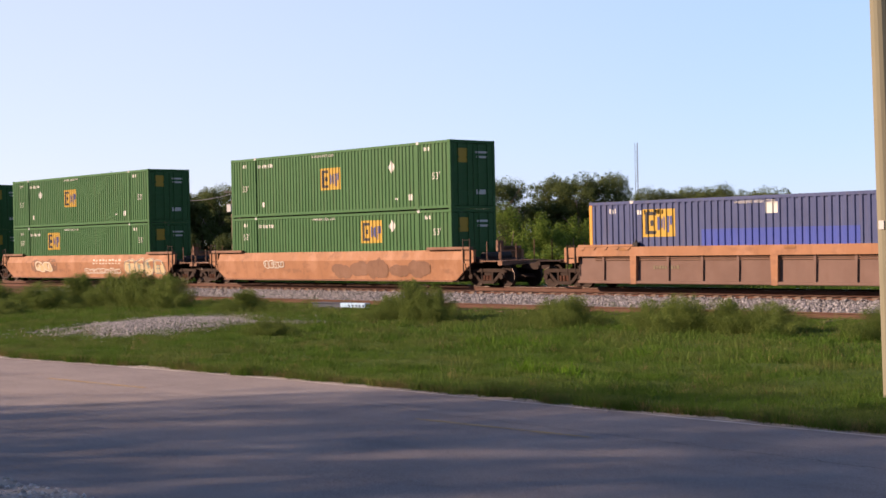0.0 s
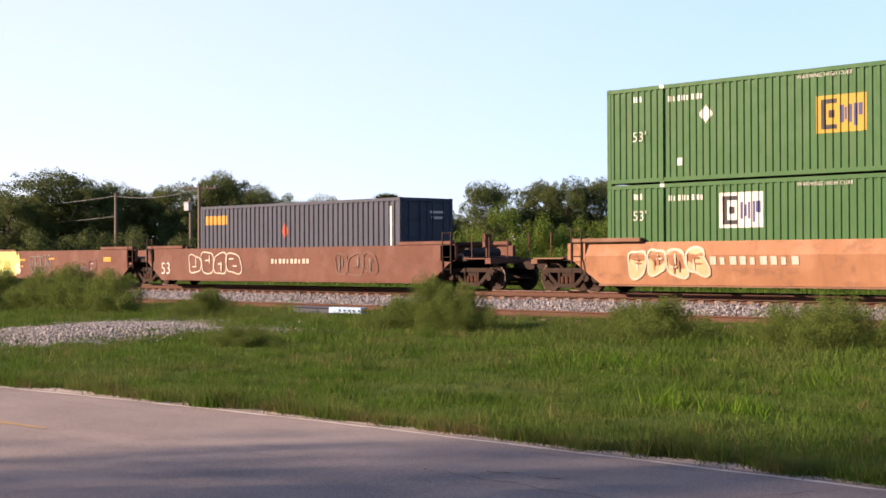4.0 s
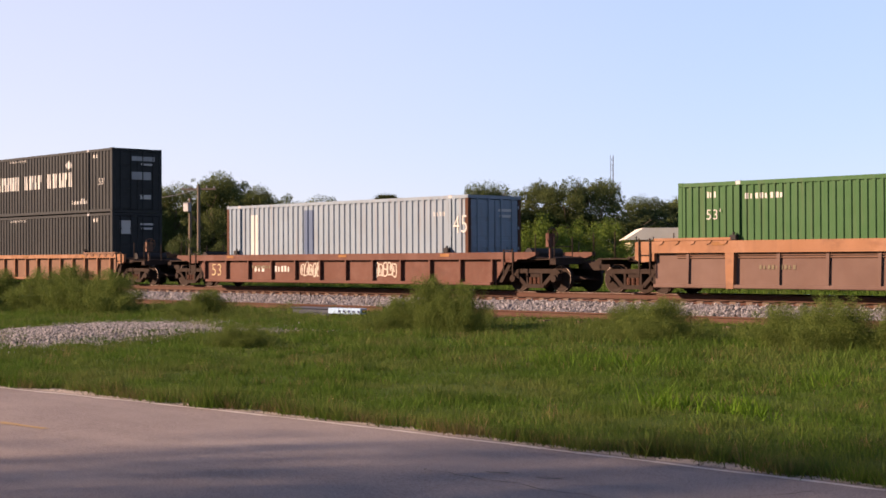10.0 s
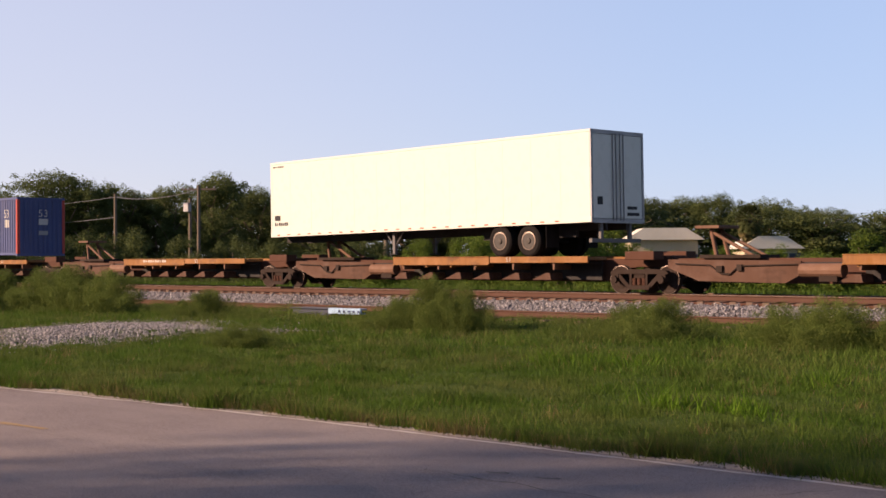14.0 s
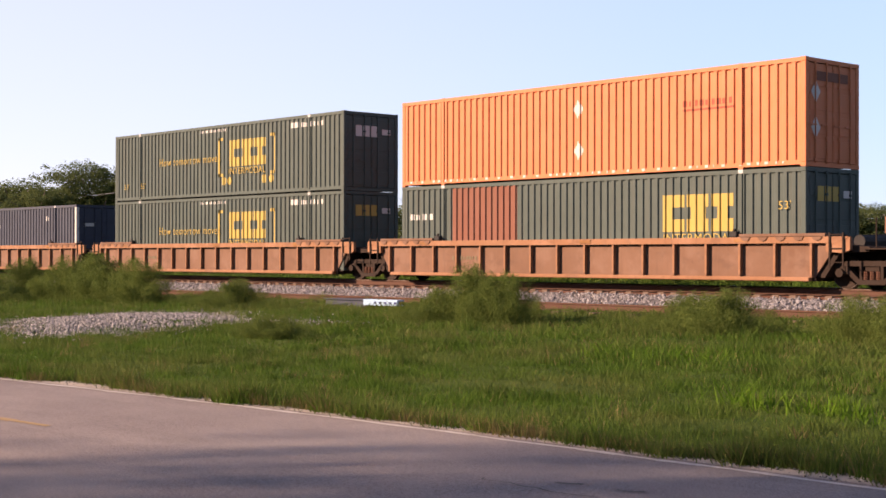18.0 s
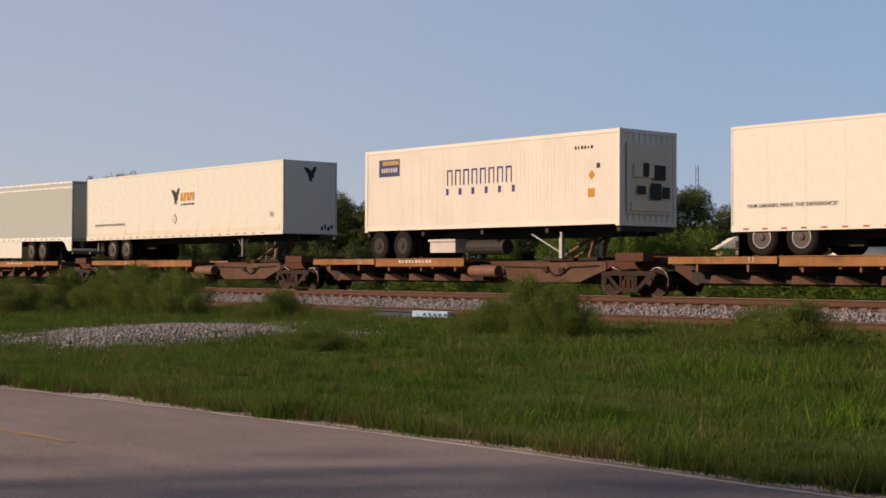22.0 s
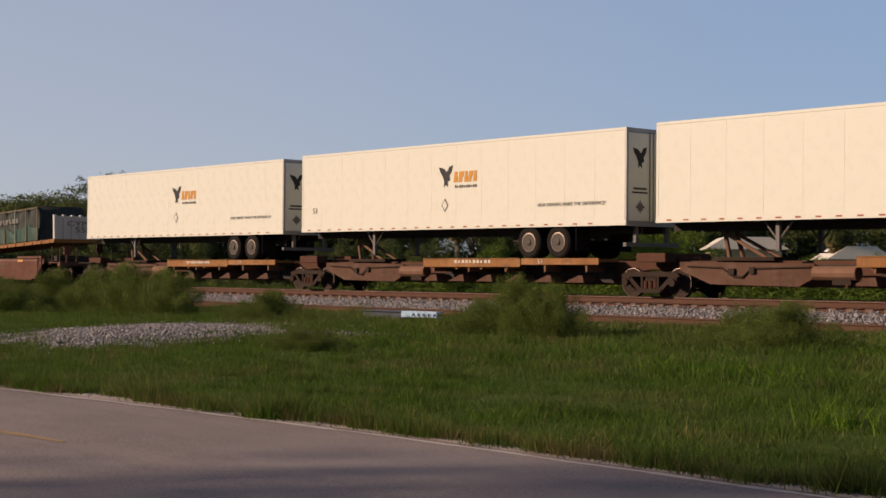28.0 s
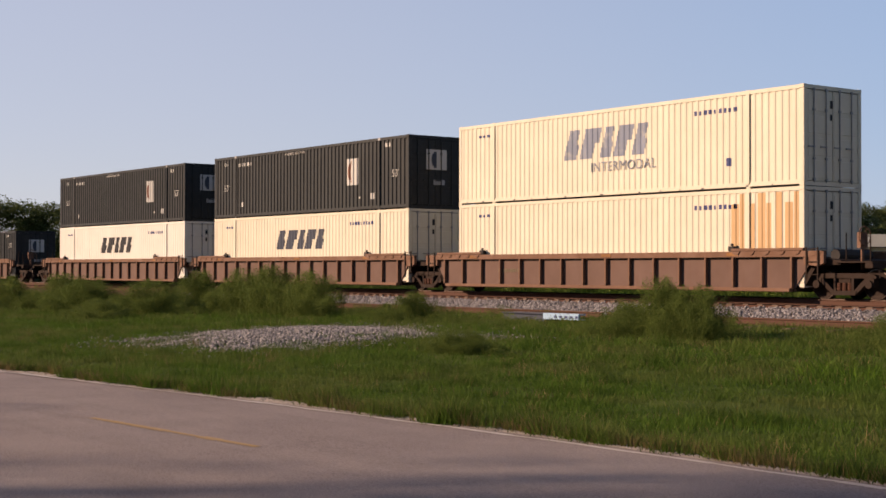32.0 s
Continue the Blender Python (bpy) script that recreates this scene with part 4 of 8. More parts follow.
# trailers and spine cars
def trailer(label, s_left, L, z_left, z_right, colour, doors="left", wheels=3.0, legs=12.0, skirt=None, box_h=2.88, panels=True, side_lines=False, skirt_mat="skirt", alloy="alloy"):
    """A road trailer. doors: which end has them. wheels, legs: places from its left end. z: roof height above the rail at its ends."""
    tilt = math.degrees(math.atan2(z_right - z_left, L))
    zmid = (z_left + z_right) / 2 - box_h
    ob = rolls(thing("semi_trailer", label, "trailer", "road trailers on the train"), s_left + L / 2, zmid, -tilt)
    h, w = L / 2, 1.295
    n = max(1, round(L / 1.22))
    def panel(bm):
        box(bm, 0.0008, L / n - 0.0008, -w + 0.006, -w + 0.03, 0.16, box_h - 0.09)
        soften(bm, 0.002)
    for i in range(n):
        part("side_panel", panel, colour, ob, at=pose(-h + i * L / n, 0, 0), key="tpanel_%.2f_%.2f" % (L, box_h))
    part("far_side", lambda bm: box(bm, -h, h, w - 0.03, w - 0.006, 0.16, box_h - 0.09), colour, ob, key="tfar_%.2f_%.2f" % (L, box_h))
    part("backing", lambda bm: box(bm, -h + 0.02, h - 0.02, -w + 0.026, -w + 0.04, 0.1, box_h - 0.05), colour, ob, key="tback_%.2f_%.2f" % (L, box_h))
    def rail_top(bm):
        box(bm, -h, h, -w - 0.004, -w + 0.07, box_h - 0.095, box_h - 0.005)
        soften(bm, 0.012)
    def rail_low(bm):
        box(bm, -h, h, -w - 0.006, -w + 0.06, 0.0, 0.165)
    for turn in (0, 180):
        part("top_rail", rail_top, "bright_rail" if side_lines else colour, ob, at=pose(0, 0, 0, 0, 0, turn), key="ttop_%.2f_%.2f" % (L, box_h))
        part("bottom_rail", rail_low, "bright_rail" if side_lines else colour, ob, at=pose(0, 0, 0, 0, 0, turn), key="tlow_%.2f_%.2f" % (L, box_h))
    part("roof", lambda bm: box(bm, -h + 0.01, h - 0.01, -w + 0.04, w - 0.04, box_h - 0.03, box_h), colour, ob, key="troof_%.2f_%.2f" % (L, box_h))
    part("underframe", lambda bm: (box(bm, -h + 0.05, h - 0.05, -0.55, -0.45, -0.22, 0.0), box(bm, -h + 0.05, h - 0.05, 0.45, 0.55, -0.22, 0.0),
                                   box(bm, -h + 0.03, h - 0.03, -w + 0.06, w - 0.06, 0.02, 0.08)), "dark", ob, key="tframe_%.2f" % L)
    patch_flat("reflector_tape", ob, [(-h + 0.4 + i * 0.62, -h + 0.58 + i * 0.62, 0.05, 0.09) for i in range(int((L - 0.8) / 0.62))], -w - 0.008, "letter_red" if panels else "skirt")
    dx = -1 if doors == "left" else 1
    at_d, at_n = (pose(0, 0, 0, 0, 0, 180), pose(0, 0, 0)) if doors == "left" else (pose(0, 0, 0), pose(0, 0, 0, 0, 0, 180))
    def nose(bm):
        prism_y(bm, [(-w + 0.0, h - 0.09), (-w + 0.08, h), (w - 0.08, h), (w, h - 0.09)], 0.02, box_h - 0.02)
    part("nose_wall", nose, colour, ob, at=at_n, key="tnose_%.2f_%.2f" % (L, box_h))
    def frame_end(bm):
        box(bm, h - 0.05, h + 0.02, -w, -w + 0.09, 0.0, box_h - 0.01)
        box(bm, h - 0.05, h + 0.02, w - 0.09, w, 0.0, box_h - 0.01)
        box(bm, h - 0.05, h + 0.02, -w + 0.09, w - 0.09, box_h - 0.13, box_h - 0.01)
        box(bm, h - 0.05, h + 0.02, -w + 0.09, w - 0.09, -0.02, 0.12)
    part("door_frame", frame_end, "galv", ob, at=at_d, key="tdf_%.2f_%.2f" % (L, box_h))
    for sy in (-1, 1):
        def leaf(bm):
            box(bm, h - 0.03, h + 0.008, sy * 0.6 - 0.595, sy * 0.6 + 0.595, 0.13, box_h - 0.14)
            soften(bm, 0.008)
        d = part("door", leaf, colour, ob, at=at_d, key="tdoor_%.2f_%.2f_%d" % (L, box_h, sy))
        for k, yy in enumerate((0.10, 0.26)):
            part("lock_rod", lambda bm: bar(bm, (h + 0.035, sy * yy, 0.05), (h + 0.035, sy * yy, box_h - 0.08), 0.02, 6), "galv", d, key="trod_%.2f_%.2f_%d_%d" % (L, box_h, sy, k))
    # running gear
    low = zmid - 1.14
    def tyre(bm):
        lathe(bm, [(0.30, -0.13), (0.44, -0.14), (0.50, -0.10), (0.505, 0.0), (0.50, 0.10), (0.44, 0.14), (0.30, 0.13)], 24)
    def rim(bm):
        lathe(bm, [(0.285, -0.02), (0.262, 0.02), (0.235, 0.10), (0.15, 0.115), (0.135, 0.05), (0.10, -0.02), (0.085, -0.05), (0.02, -0.055)], 20)
        for k in range(10):
            a = 2 * math.pi * k / 10
            bar(bm, (0.165 * math.cos(a), 0.05, 0.165 * math.sin(a)), (0.165 * math.cos(a), 0.118, 0.165 * math.sin(a)), 0.014, 5)
    def rim_lip(bm):
        lathe(bm, [(0.302, -0.012), (0.300, -0.026), (0.270, -0.030), (0.262, -0.010)], 24)
    for i in (0, 1):
        x = -h + wheels + i * 1.27
        zz = -low + 0.505 + math.tan(radians(tilt)) * -x
        part("axle", lambda bm: bar(bm, (0, -1.0, 0), (0, 1.0, 0), 0.075, 8), "dark", ob, at=pose(x, 0, zz), key="taxle")
        for y in (-1.10, -0.78, 0.78, 1.10):
            wh = part("wheel", tyre, "tyre", ob, at=pose(x, y, zz), key="ttyre")
            if y == -1.10:
                part("rim", rim, "alloy", wh, at=pose(0, -0.115, 0), key="trim")
                part("rim_lip", rim_lip, "galv" if alloy == "galv" else "wheel_rim", wh, at=pose(0, -0.115, 0), key="triml")
    def bogie(bm):
        for y in (-0.5, 0.5):
            box(bm, -1.4, 2.7, y - 0.06, y + 0.06, -0.42, -0.22)
        box(bm, -0.3, -0.15, -0.5, 0.5, -0.4, -0.25)
        box(bm, 1.4, 1.55, -0.5, 0.5, -0.4, -0.25)
    part("bogie", bogie, "dark", ob, at=pose(-h + wheels, 0, 0), key="tbogie")
    for y in (-0.96, 0.96):
        part("mud_flap", lambda bm: box(bm, -0.01, 0.01, -0.30, 0.30, -0.75, -0.05), "tyre", ob, at=pose(-h + wheels + (-0.75 if doors == "left" else 2.05), y, 0), key="tflap")
    def bumper(bm):
        box(bm, -0.06, 0.06, -1.2, 1.2, -0.62, -0.50)
        for y in (-0.7, 0.7):
            box(bm, -0.05, 0.05, y - 0.06, y + 0.06, -0.5, 0.0)
    part("bumper", bumper, "skirt", ob, at=pose(dx * (h - 0.12), 0, 0), key="tbumper")
    for y in (-0.98, 0.98):
        def leg(bm):
            box(bm, -0.06, 0.06, -0.06, 0.06, -low + 0.16, 0.0)
            bar(bm, (-0.45, 0, -0.02), (0, 0, -0.55), 0.03, 5)
            bar(bm, (0.45, 0, -0.02), (0, 0, -0.55), 0.03, 5)
        lg = part("landing_leg", leg, "skirt", ob, at=pose(-h + legs, y, 0))
        part("foot", lambda bm: box(bm, -0.16, 0.16, -0.13, 0.13, -low + 0.12, -low + 0.16), "dark", lg)
    if skirt:
        def sk(bm):
            a, b = skirt[0] - h, skirt[1] - h
            if skirt_mat == "skirt_dark":
                low_edge = [(a + 0.2, -0.84), (b - 1.5, -0.84), (b, -0.30)] if doors == "left" else [(a, -0.30), (a + 1.5, -0.84), (b - 0.2, -0.84)]
            else:
                low_edge = [(a + 0.35 if doors == "right" else a, -0.84), (b if doors == "right" else b - 0.35, -0.84)]
            prism(bm, low_edge + [(b, 0.0), (a, 0.0)], -w + 0.02, -w + 0.05)
        part("side_skirt", sk, skirt_mat, ob)
    if side_lines:
        def bracket(bm):
            prism(bm, [(h - 0.95, -0.004), (h - 0.70, -0.16), (h - 0.42, -0.48), (h - 0.02, -0.48), (h - 0.02, -0.004)], -w + 0.0, -w + 0.05)
            box(bm, h - 0.12, h - 0.02, -w + 0.05, w - 0.05, -0.48, -0.36)
        part("tail_bracket", bracket, "trailer", ob, at=Matrix.Diagonal((dx, 1, 1, 1)))
        patch_flat("bright_strip", ob, [(-h, h, box_h - 0.32, box_h - 0.25)], -w + 0.001, "bright_rail")
    return ob


def prism_y(bm, outline, z0, z1):
    """A wall of outline (y, x), from z0 to z1."""
    a = [bm.verts.new((x, y, z0)) for y, x in outline]
    b = [bm.verts.new((x, y, z1)) for y, x in outline]
    n = len(a)
    bm.faces.new(a[::-1])
    bm.faces.new(b)
    for i in range(n):
        bm.faces.new((a[i], a[(i + 1) % n], b[(i + 1) % n], b[i]))


def flat_paint(name, ob, L, rects, material, label=""):
    return patch_flat(name, ob, [(a - L / 2, b - L / 2, c, d) for a, b, c, d in rects], -1.295 - 0.001, material, label)


def shield(ob, L, x, z, w, h):
    """A brown shield with a gold foot, a plain emblem."""
    def out(k, lift=0.0):
        return [(x - L / 2 + a * w * k, z + b * h * k + lift) for a, b in ((-0.5, 0.5), (0.5, 0.5), (0.5, -0.15), (0.3, -0.36), (0.0, -0.5), (-0.3, -0.36), (-0.5, -0.15))]
    part("emblem", lambda bm: prism(bm, out(1.0)[::-1], -1.30, -1.296), "gold", ob, "gold edged shield")
    part("emblem_field", lambda bm: prism(bm, out(0.9)[::-1], -1.304, -1.3005), "brown_shield", ob)
    def letters(bm):
        for i in range(3):
            box(bm, x - L / 2 - 0.36 * w + i * 0.25 * w, x - L / 2 - 0.18 * w + i * 0.25 * w, -1.309, -1.305, z - 0.16 * h, z + 0.12 * h)
    part("emblem_print", letters, "gold", ob)


BIRD = ((-1, 0.9), (-0.3, 0.75), (0.1, 0.4), (0.45, 0.9), (0.9, 1.0), (0.75, 0.45), (0.45, 0.1), (0.55, -0.3), (0.2, -0.45), (0.3, -0.95), (-0.05, -0.7), (-0.3, -0.95), (-0.25, -0.4), (-0.5, 0.1), (-0.8, 0.45))


def bird(ob, L, x, z, size):
    """A dark bird with spread wings beside an orange bar name."""
    pts = BIRD
    part("bird_emblem", lambda bm: prism(bm, [(x - L / 2 + a * size, z + b * size) for a, b in pts][::-1], -1.300, -1.296), "black", ob, "black bird emblem")


def bird_end(ob, L, y, z, size, x_face):
    pts = BIRD
    part("bird_emblem", lambda bm: prism(bm, [(a * size, z + b * size) for a, b in pts][::-1], -0.004, 0.0), "black", ob, at=pose(x_face, y, 0, 0, 0, 90))


def bird_trailer(s_left, L, zl, zr, doors, wheels, legs, bx, zb_off=0.0, slogan_x=None, size53=None, dirty=False, alloy="alloy"):
    ob = trailer("white road trailer with a black bird emblem" + (" and rusty lower edge" if dirty else ""), s_left, L, zl, zr, "trailer", doors, wheels, legs, alloy=alloy)
    z0 = (zl + zr) / 2 - 2.88
    bird(ob, L, bx + 0.35, 3.87 - 2.12, 0.37)
    flat_paint("name_print", ob, L, slabs(bx + 0.72, bx + 1.95, 1.55, 1.90, 5, 0.2, 0.06), "letter_orange")
    flat_paint("small_print", ob, L, tick_marks(bx + 0.8, bx + 1.9, 1.36, 1.45, 10), "black")
    flat_paint("diamond_outline", ob, L, rhombus(bx + 0.3, 0.80, 0.36, 0.44), "skirt")
    core = flat_paint("diamond_field", ob, L, [(a + 0.03, b - 0.03, c, d) for a, b, c, d in rhombus(bx + 0.3, 0.80, 0.32, 0.38) if b - a > 0.08], "trailer")
    core.location.y = -0.005
    if slogan_x is not None:
        words("OUR DRIVERS MAKE THE DIFFERENCE!", "skirt", ob, slogan_x + 1.45 - L / 2, -1.302, 0.68, 0.11)
    if size53 is not None:
        words("53", "skirt", ob, size53 - L / 2, -1.302, 0.78, 0.20)
    bird_end(ob, L, 0.0 if doors == "left" else -0.68, 2.35 if doors == "left" else 2.0, 0.33, L / 2 + (0.004 if doors == "left" else 0.014))
    if doors == "left":
        for i in range(4):
            def tuft(bm, i=i):
                blob(bm, 0.35 + 0.16 * i, 0.25 + 0.06 * (i % 2), 0.06, 0.10, 0.0, random.Random(i), 8, 0.3)
            part("small_mark", tuft, "black", ob, at=pose(L / 2 + 0.004, 0.2, 0, 0, 0, 90))
    else:
        end_slab(ob, "small_print", 0.32, 0.90, 1.06, 1.12, L / 2 + 0.012, "black")
        end_slab(ob, "small_print", 0.25, 0.95, 0.95, 1.00, L / 2 + 0.012, "black")
        for k in range(5):
            wd = 0.17 - 0.085 * abs(k - 2)
            end_slab(ob, "diamond", 0.60 - wd, 0.64 + wd, 0.35 + k * 0.08, 0.43 + k * 0.08, L / 2 + 0.012, "skirt")
    if dirty:
        flat_paint("rust_band", ob, L, [(a, a + 1.18, 0.18, 0.34 + 0.05 * math.sin(a * 3)) for a in np.arange(0.1, L - 1.2, 1.22)], "cream", "rust tinted lower band")
    return ob


def name_trailer(s_left, zl, zr, doors, wheels, legs, skirt, name_x, site_x):
    ob = trailer("white road trailer with large orange name bars", s_left, L53, zl, zr, "trailer", doors, wheels, legs, skirt, skirt_mat="skirt_dark")
    for i in range(6):
        a = name_x + i * 0.61
        def block(bm):
            z, zl = 2.68 - 0.035 * i * (5 - i) / 2, 1.74 + 0.02 * i * (5 - i) / 2
            prism(bm, [(a - L53 / 2, zl), (a + 0.44 - L53 / 2, zl), (a + 0.50 - L53 / 2, z), (a + 0.03 - L53 / 2, z)], -1.300, -1.296)
        part("name_bar", block, "letter_orange", ob, "orange name bar")
    words("WE KEEP AMERICA MOVING", "black", ob, name_x + 1.85 - L53 / 2, -1.302, 1.50, 0.21, 0.84)
    if site_x is not None:
        flat_paint("site_print", ob, L53, tick_marks(site_x, site_x + 2.3, 0.27, 0.45, 14), "black")
    flat_paint("side_marker", ob, L53, [(name_x + 1.9, name_x + 1.96, 0.85, 1.15)] , "skirt")
    x = L53 / 2 + (0.003 if doors == "left" else 0.012)
    for i in range(6):
        part("end_bar", lambda bm, i=i: box(bm, 0, 0.006, -0.85 + i * 0.28, -0.63 + i * 0.28, 2.15, 2.55), "letter_orange", ob, at=pose(x, 0, 0))
    part("end_plate", lambda bm: box(bm, 0, 0.01, -0.25, 0.35, 0.9, 1.25), "galv" if doors == "left" else "rust_patch", ob, at=pose(x, 0, 0))
    if doors == "left":
        part("end_box", lambda bm: box(bm, 0, 0.05, -0.3, 0.55, 0.25, 0.55), "galv", ob, at=pose(x, 0, 0))
    return ob


def spine_unit(s_right, s_left, hitch, left="shared", right="shared", marked=False, folded=False):
    """A spine car unit: a thin centre sill, wheel platforms, and a trailer hitch at one end."""
    span = s_right - s_left
    h = span / 2
    ob = rolls(thing("spine_car", "rusty skeletal spine car unit with orange wheel platforms", "rail car", "spine cars of the train"), (s_right + s_left) / 2)
    k = 1 if hitch == "right" else -1           # platforms lie away from the hitch
    def sill(bm):
        prism(bm, [(-h, 0.80), (-h + 1.1, 0.78), (-h + 1.9, 0.34), (h - 1.9, 0.34), (h - 1.1, 0.78), (h, 0.80), (h, 1.06), (-h, 1.06)], -0.30, 0.30)
    part("centre_sill", sill, "rust", ob)
    def plate(bm):
        prism(bm, [(1.0, 0.78), (2.1, 0.40), (5.0, 0.36), (5.5, 0.60), (5.5, 0.98), (1.0, 1.03)], -0.95, -0.90)
    flip = Matrix.Diagonal((-k, 1, 1, 1))
    for sy in (1, -1):
        m = Matrix.Diagonal((1, sy, 1, 1))
        part("side_plate", plate, "rust_plate", ob, at=flip @ pose(-h, 0, 0) @ m)
        def deck_a(bm):
            box(bm, 7.0, 11.7, -1.30, -0.45, 1.02, 1.13)
            box(bm, 7.0, 11.7, -1.34, -1.30, 0.90, 1.15)
            box(bm, 7.0, 11.7, -1.37, -1.335, 0.87, 0.905)
            box(bm, 7.0, 11.7, -1.36, -1.335, 1.125, 1.155)
            for i in range(4):
                box(bm, 7.4 + i * 1.2, 7.5 + i * 1.2, -1.30, -0.4, 0.80, 1.02)
            soften(bm, 0.008)
        def deck_b(bm):
            box(bm, 11.75, span - 1.75, -1.30, -0.45, 1.02, 1.12)
            box(bm, 11.75, span - 1.75, -1.36, -1.30, 0.94, 1.14)
            soften(bm, 0.008)
        part("wheel_platform", deck_a, "deck_yellow", ob, at=flip @ pose(-h, 0, 0) @ m, key="decka")
        # web set back and coloured black for the shade under the deck
        def deck_web(bm):
            box(bm, 7.2, span - 1.9, -0.50, -0.44, 0.40, 0.99)
        part("deck_web", deck_web, "dark", ob, at=flip @ pose(-h, 0, 0) @ m, key="deckweb_%.2f" % span)
        part("wheel_platform", deck_b, "deck_yellow", ob, at=flip @ pose(-h, 0, 0) @ m, key="deckb_%.2f" % span)
        def bearer(bm):
            prism(bm, [(-0.55, 0.40), (0.25, 0.40), (0.20, 0.62), (0.05, 0.62)], -1.1, -0.3)
        for i in range(6):
            part("cross_bearer", bearer, "rust_plate", ob, at=flip @ pose(-h + 7.2 + i * 1.35, 0, 0) @ m, key="bearer")
        if sy == 1:
            part("air_reservoir", lambda bm: bar(bm, (5.6, -1.08, 0.72), (6.9, -1.08, 0.72), 0.19, 12), "car_tan", ob, at=flip @ pose(-h, 0, 0), key="reservoir")
    def rigging(bm):
        bar(bm, (1.3, -0.985, 0.90), (2.5, -0.985, 0.86), 0.022, 5)
        bar(bm, (2.5, -0.985, 0.86), (2.9, -0.985, 0.62), 0.022, 5)
        bar(bm, (2.9, -0.985, 0.62), (3.2, -0.985, 0.60), 0.03, 5)
        bar(bm, (3.2, -0.985, 0.60), (3.5, -0.985, 0.84), 0.022, 5)
        bar(bm, (3.5, -0.985, 0.84), (5.4, -0.985, 0.88), 0.022, 5)
        box(bm, 2.75, 2.95, -1.02, -0.95, 0.66, 0.84)
        box(bm, 3.45, 3.62, -1.02, -0.95, 0.70, 0.88)
    part("brake_rigging", rigging, "grime", ob, at=flip @ pose(-h, 0, 0), key="rigging")
    part("valve_box", lambda bm: box(bm, 6.2, 6.75, -1.20, -0.92, 0.42, 0.80), "grime", ob, at=flip @ pose(-h, 0, 0), key="valvebox")
    for i in range(5):
        part("deck_bracket", lambda bm: prism(bm, [(-0.05, 0.98), (0.05, 0.98), (0.03, 0.72), (-0.03, 0.72)], -1.30, -0.50), "car_tan", ob, at=flip @ pose(-h + 7.5 + i * 1.75, 0, 0), key="deckbracket")
    # hitch
    hx = k * (h - 2.3)
    def stand(bm):
        for y in (-0.32, 0.32):
            bar(bm, (0.0, y, 1.05), (0.25, y * 0.8, 1.95), 0.07, 6)
            bar(bm, (-1.35, y, 1.08), (0.15, y * 0.8, 1.80), 0.055, 6)
        box(bm, -0.2, 0.65, -0.5, 0.5, 1.93, 2.02)
        soften(bm, 0.01)
    if not folded:
        part("hitch", stand, "car_tan", ob, at=pose(hx, 0, 0, 0, 0, 0 if k > 0 else 180), key="hitch")
    def base(bm):
        box(bm, -1.6, 0.5, -0.5, 0.5, 1.06, 1.16)
        bar(bm, (-1.9, -0.75, 0.85), (-1.2, -0.75, 0.95), 0.13, 8)
    part("hitch_base", base, "grime", ob, at=pose(hx, 0, 0, 0, 0, 0 if k > 0 else 180), key="hitchbase")
    part("pipe", lambda bm: (bar(bm, (-h + 1.5, -0.85, 0.92), (h - 1.5, -0.85, 0.92), 0.025, 5),), "dark", ob, key="spipe_%.2f" % span)
    def endbox(bm):
        box(bm, -0.55, 0.55, -1.05, -0.55, 1.02, 1.28)
        box(bm, -0.55, 0.55, 0.55, 1.05, 1.02, 1.28)
        box(bm, -0.7, 0.7, -0.35, 0.35, 0.8, 1.15)
        soften(bm, 0.015)
    for sx, kind in ((-1, left), (1, right)):
        if kind != "none":
            truck(ob, sx * h)
            part("end_casting", endbox, "rust", ob, at=pose(sx * h, 0, 0), key="endbox")
        if kind == "coupler":
            coupler(ob, sx * (h + 0.7), sx)
            def plat(bm):
                box(bm, -0.2, 1.0, -1.3, 1.3, 1.02, 1.06)
                bar(bm, (0.9, -1.25, 1.06), (0.9, -1.25, 1.75), 0.02, 5)
                bar(bm, (0.9, -0.4, 1.06), (0.9, -0.4, 1.75), 0.02, 5)
                bar(bm, (0.9, -1.25, 1.6), (0.9, -0.4, 1.6), 0.016, 5)
            part("end_platform", plat, "grime", ob, at=pose(sx * (h + 0.1), 0, 0, 0, 0, 0 if sx > 0 else 180), key="splat")
            hand_brake(ob, sx * (h + 0.9), -0.3, 1.85, "grime")
    words("53", "mark", ob, -k * (-h + 12.6), -1.364, 1.04, 0.15)
    if marked:
        patch_flat("stencil", ob, tick_marks(-k * (-h + 9.5) - 0.9, -k * (-h + 9.5) + 0.9, 1.0, 1.10, 10), -1.342, "mark")
    return ob


# ---- what the train carries, from its head to its tail ----
ORANGE = ("car_orange", "panel_brown", "car_orange")
TAN = ("car_orange", "car_tan", "car_tan")
BROWN = ("car_brown", "car_brown", "car_brown")
RED = ("car_red", "panel_brown", "car_red")

# blue box in a post-sided well car
well_car("orange well car with heavy side posts and rusty panels", -8.5, -28.3, "posts", ORANGE, "coupler", "coupler")
c = container("faded blue corrugated container with yellow square sign", -26.75, L53, "blue", 0, post="letter_orange")
square_logo(c, L53, 0.28, 2.56, 1.56)
patch("blue_band", c, L53, 0.28, [(5.2, 11.5, 1.12, 1.80)], "bright_blue", "brighter blue repainted band")
patch("white_square", c, L53, 0.28, [(7.9, 8.4, 2.28, 2.66)], "mark")
marks(c, L53, 0.28, number=None)

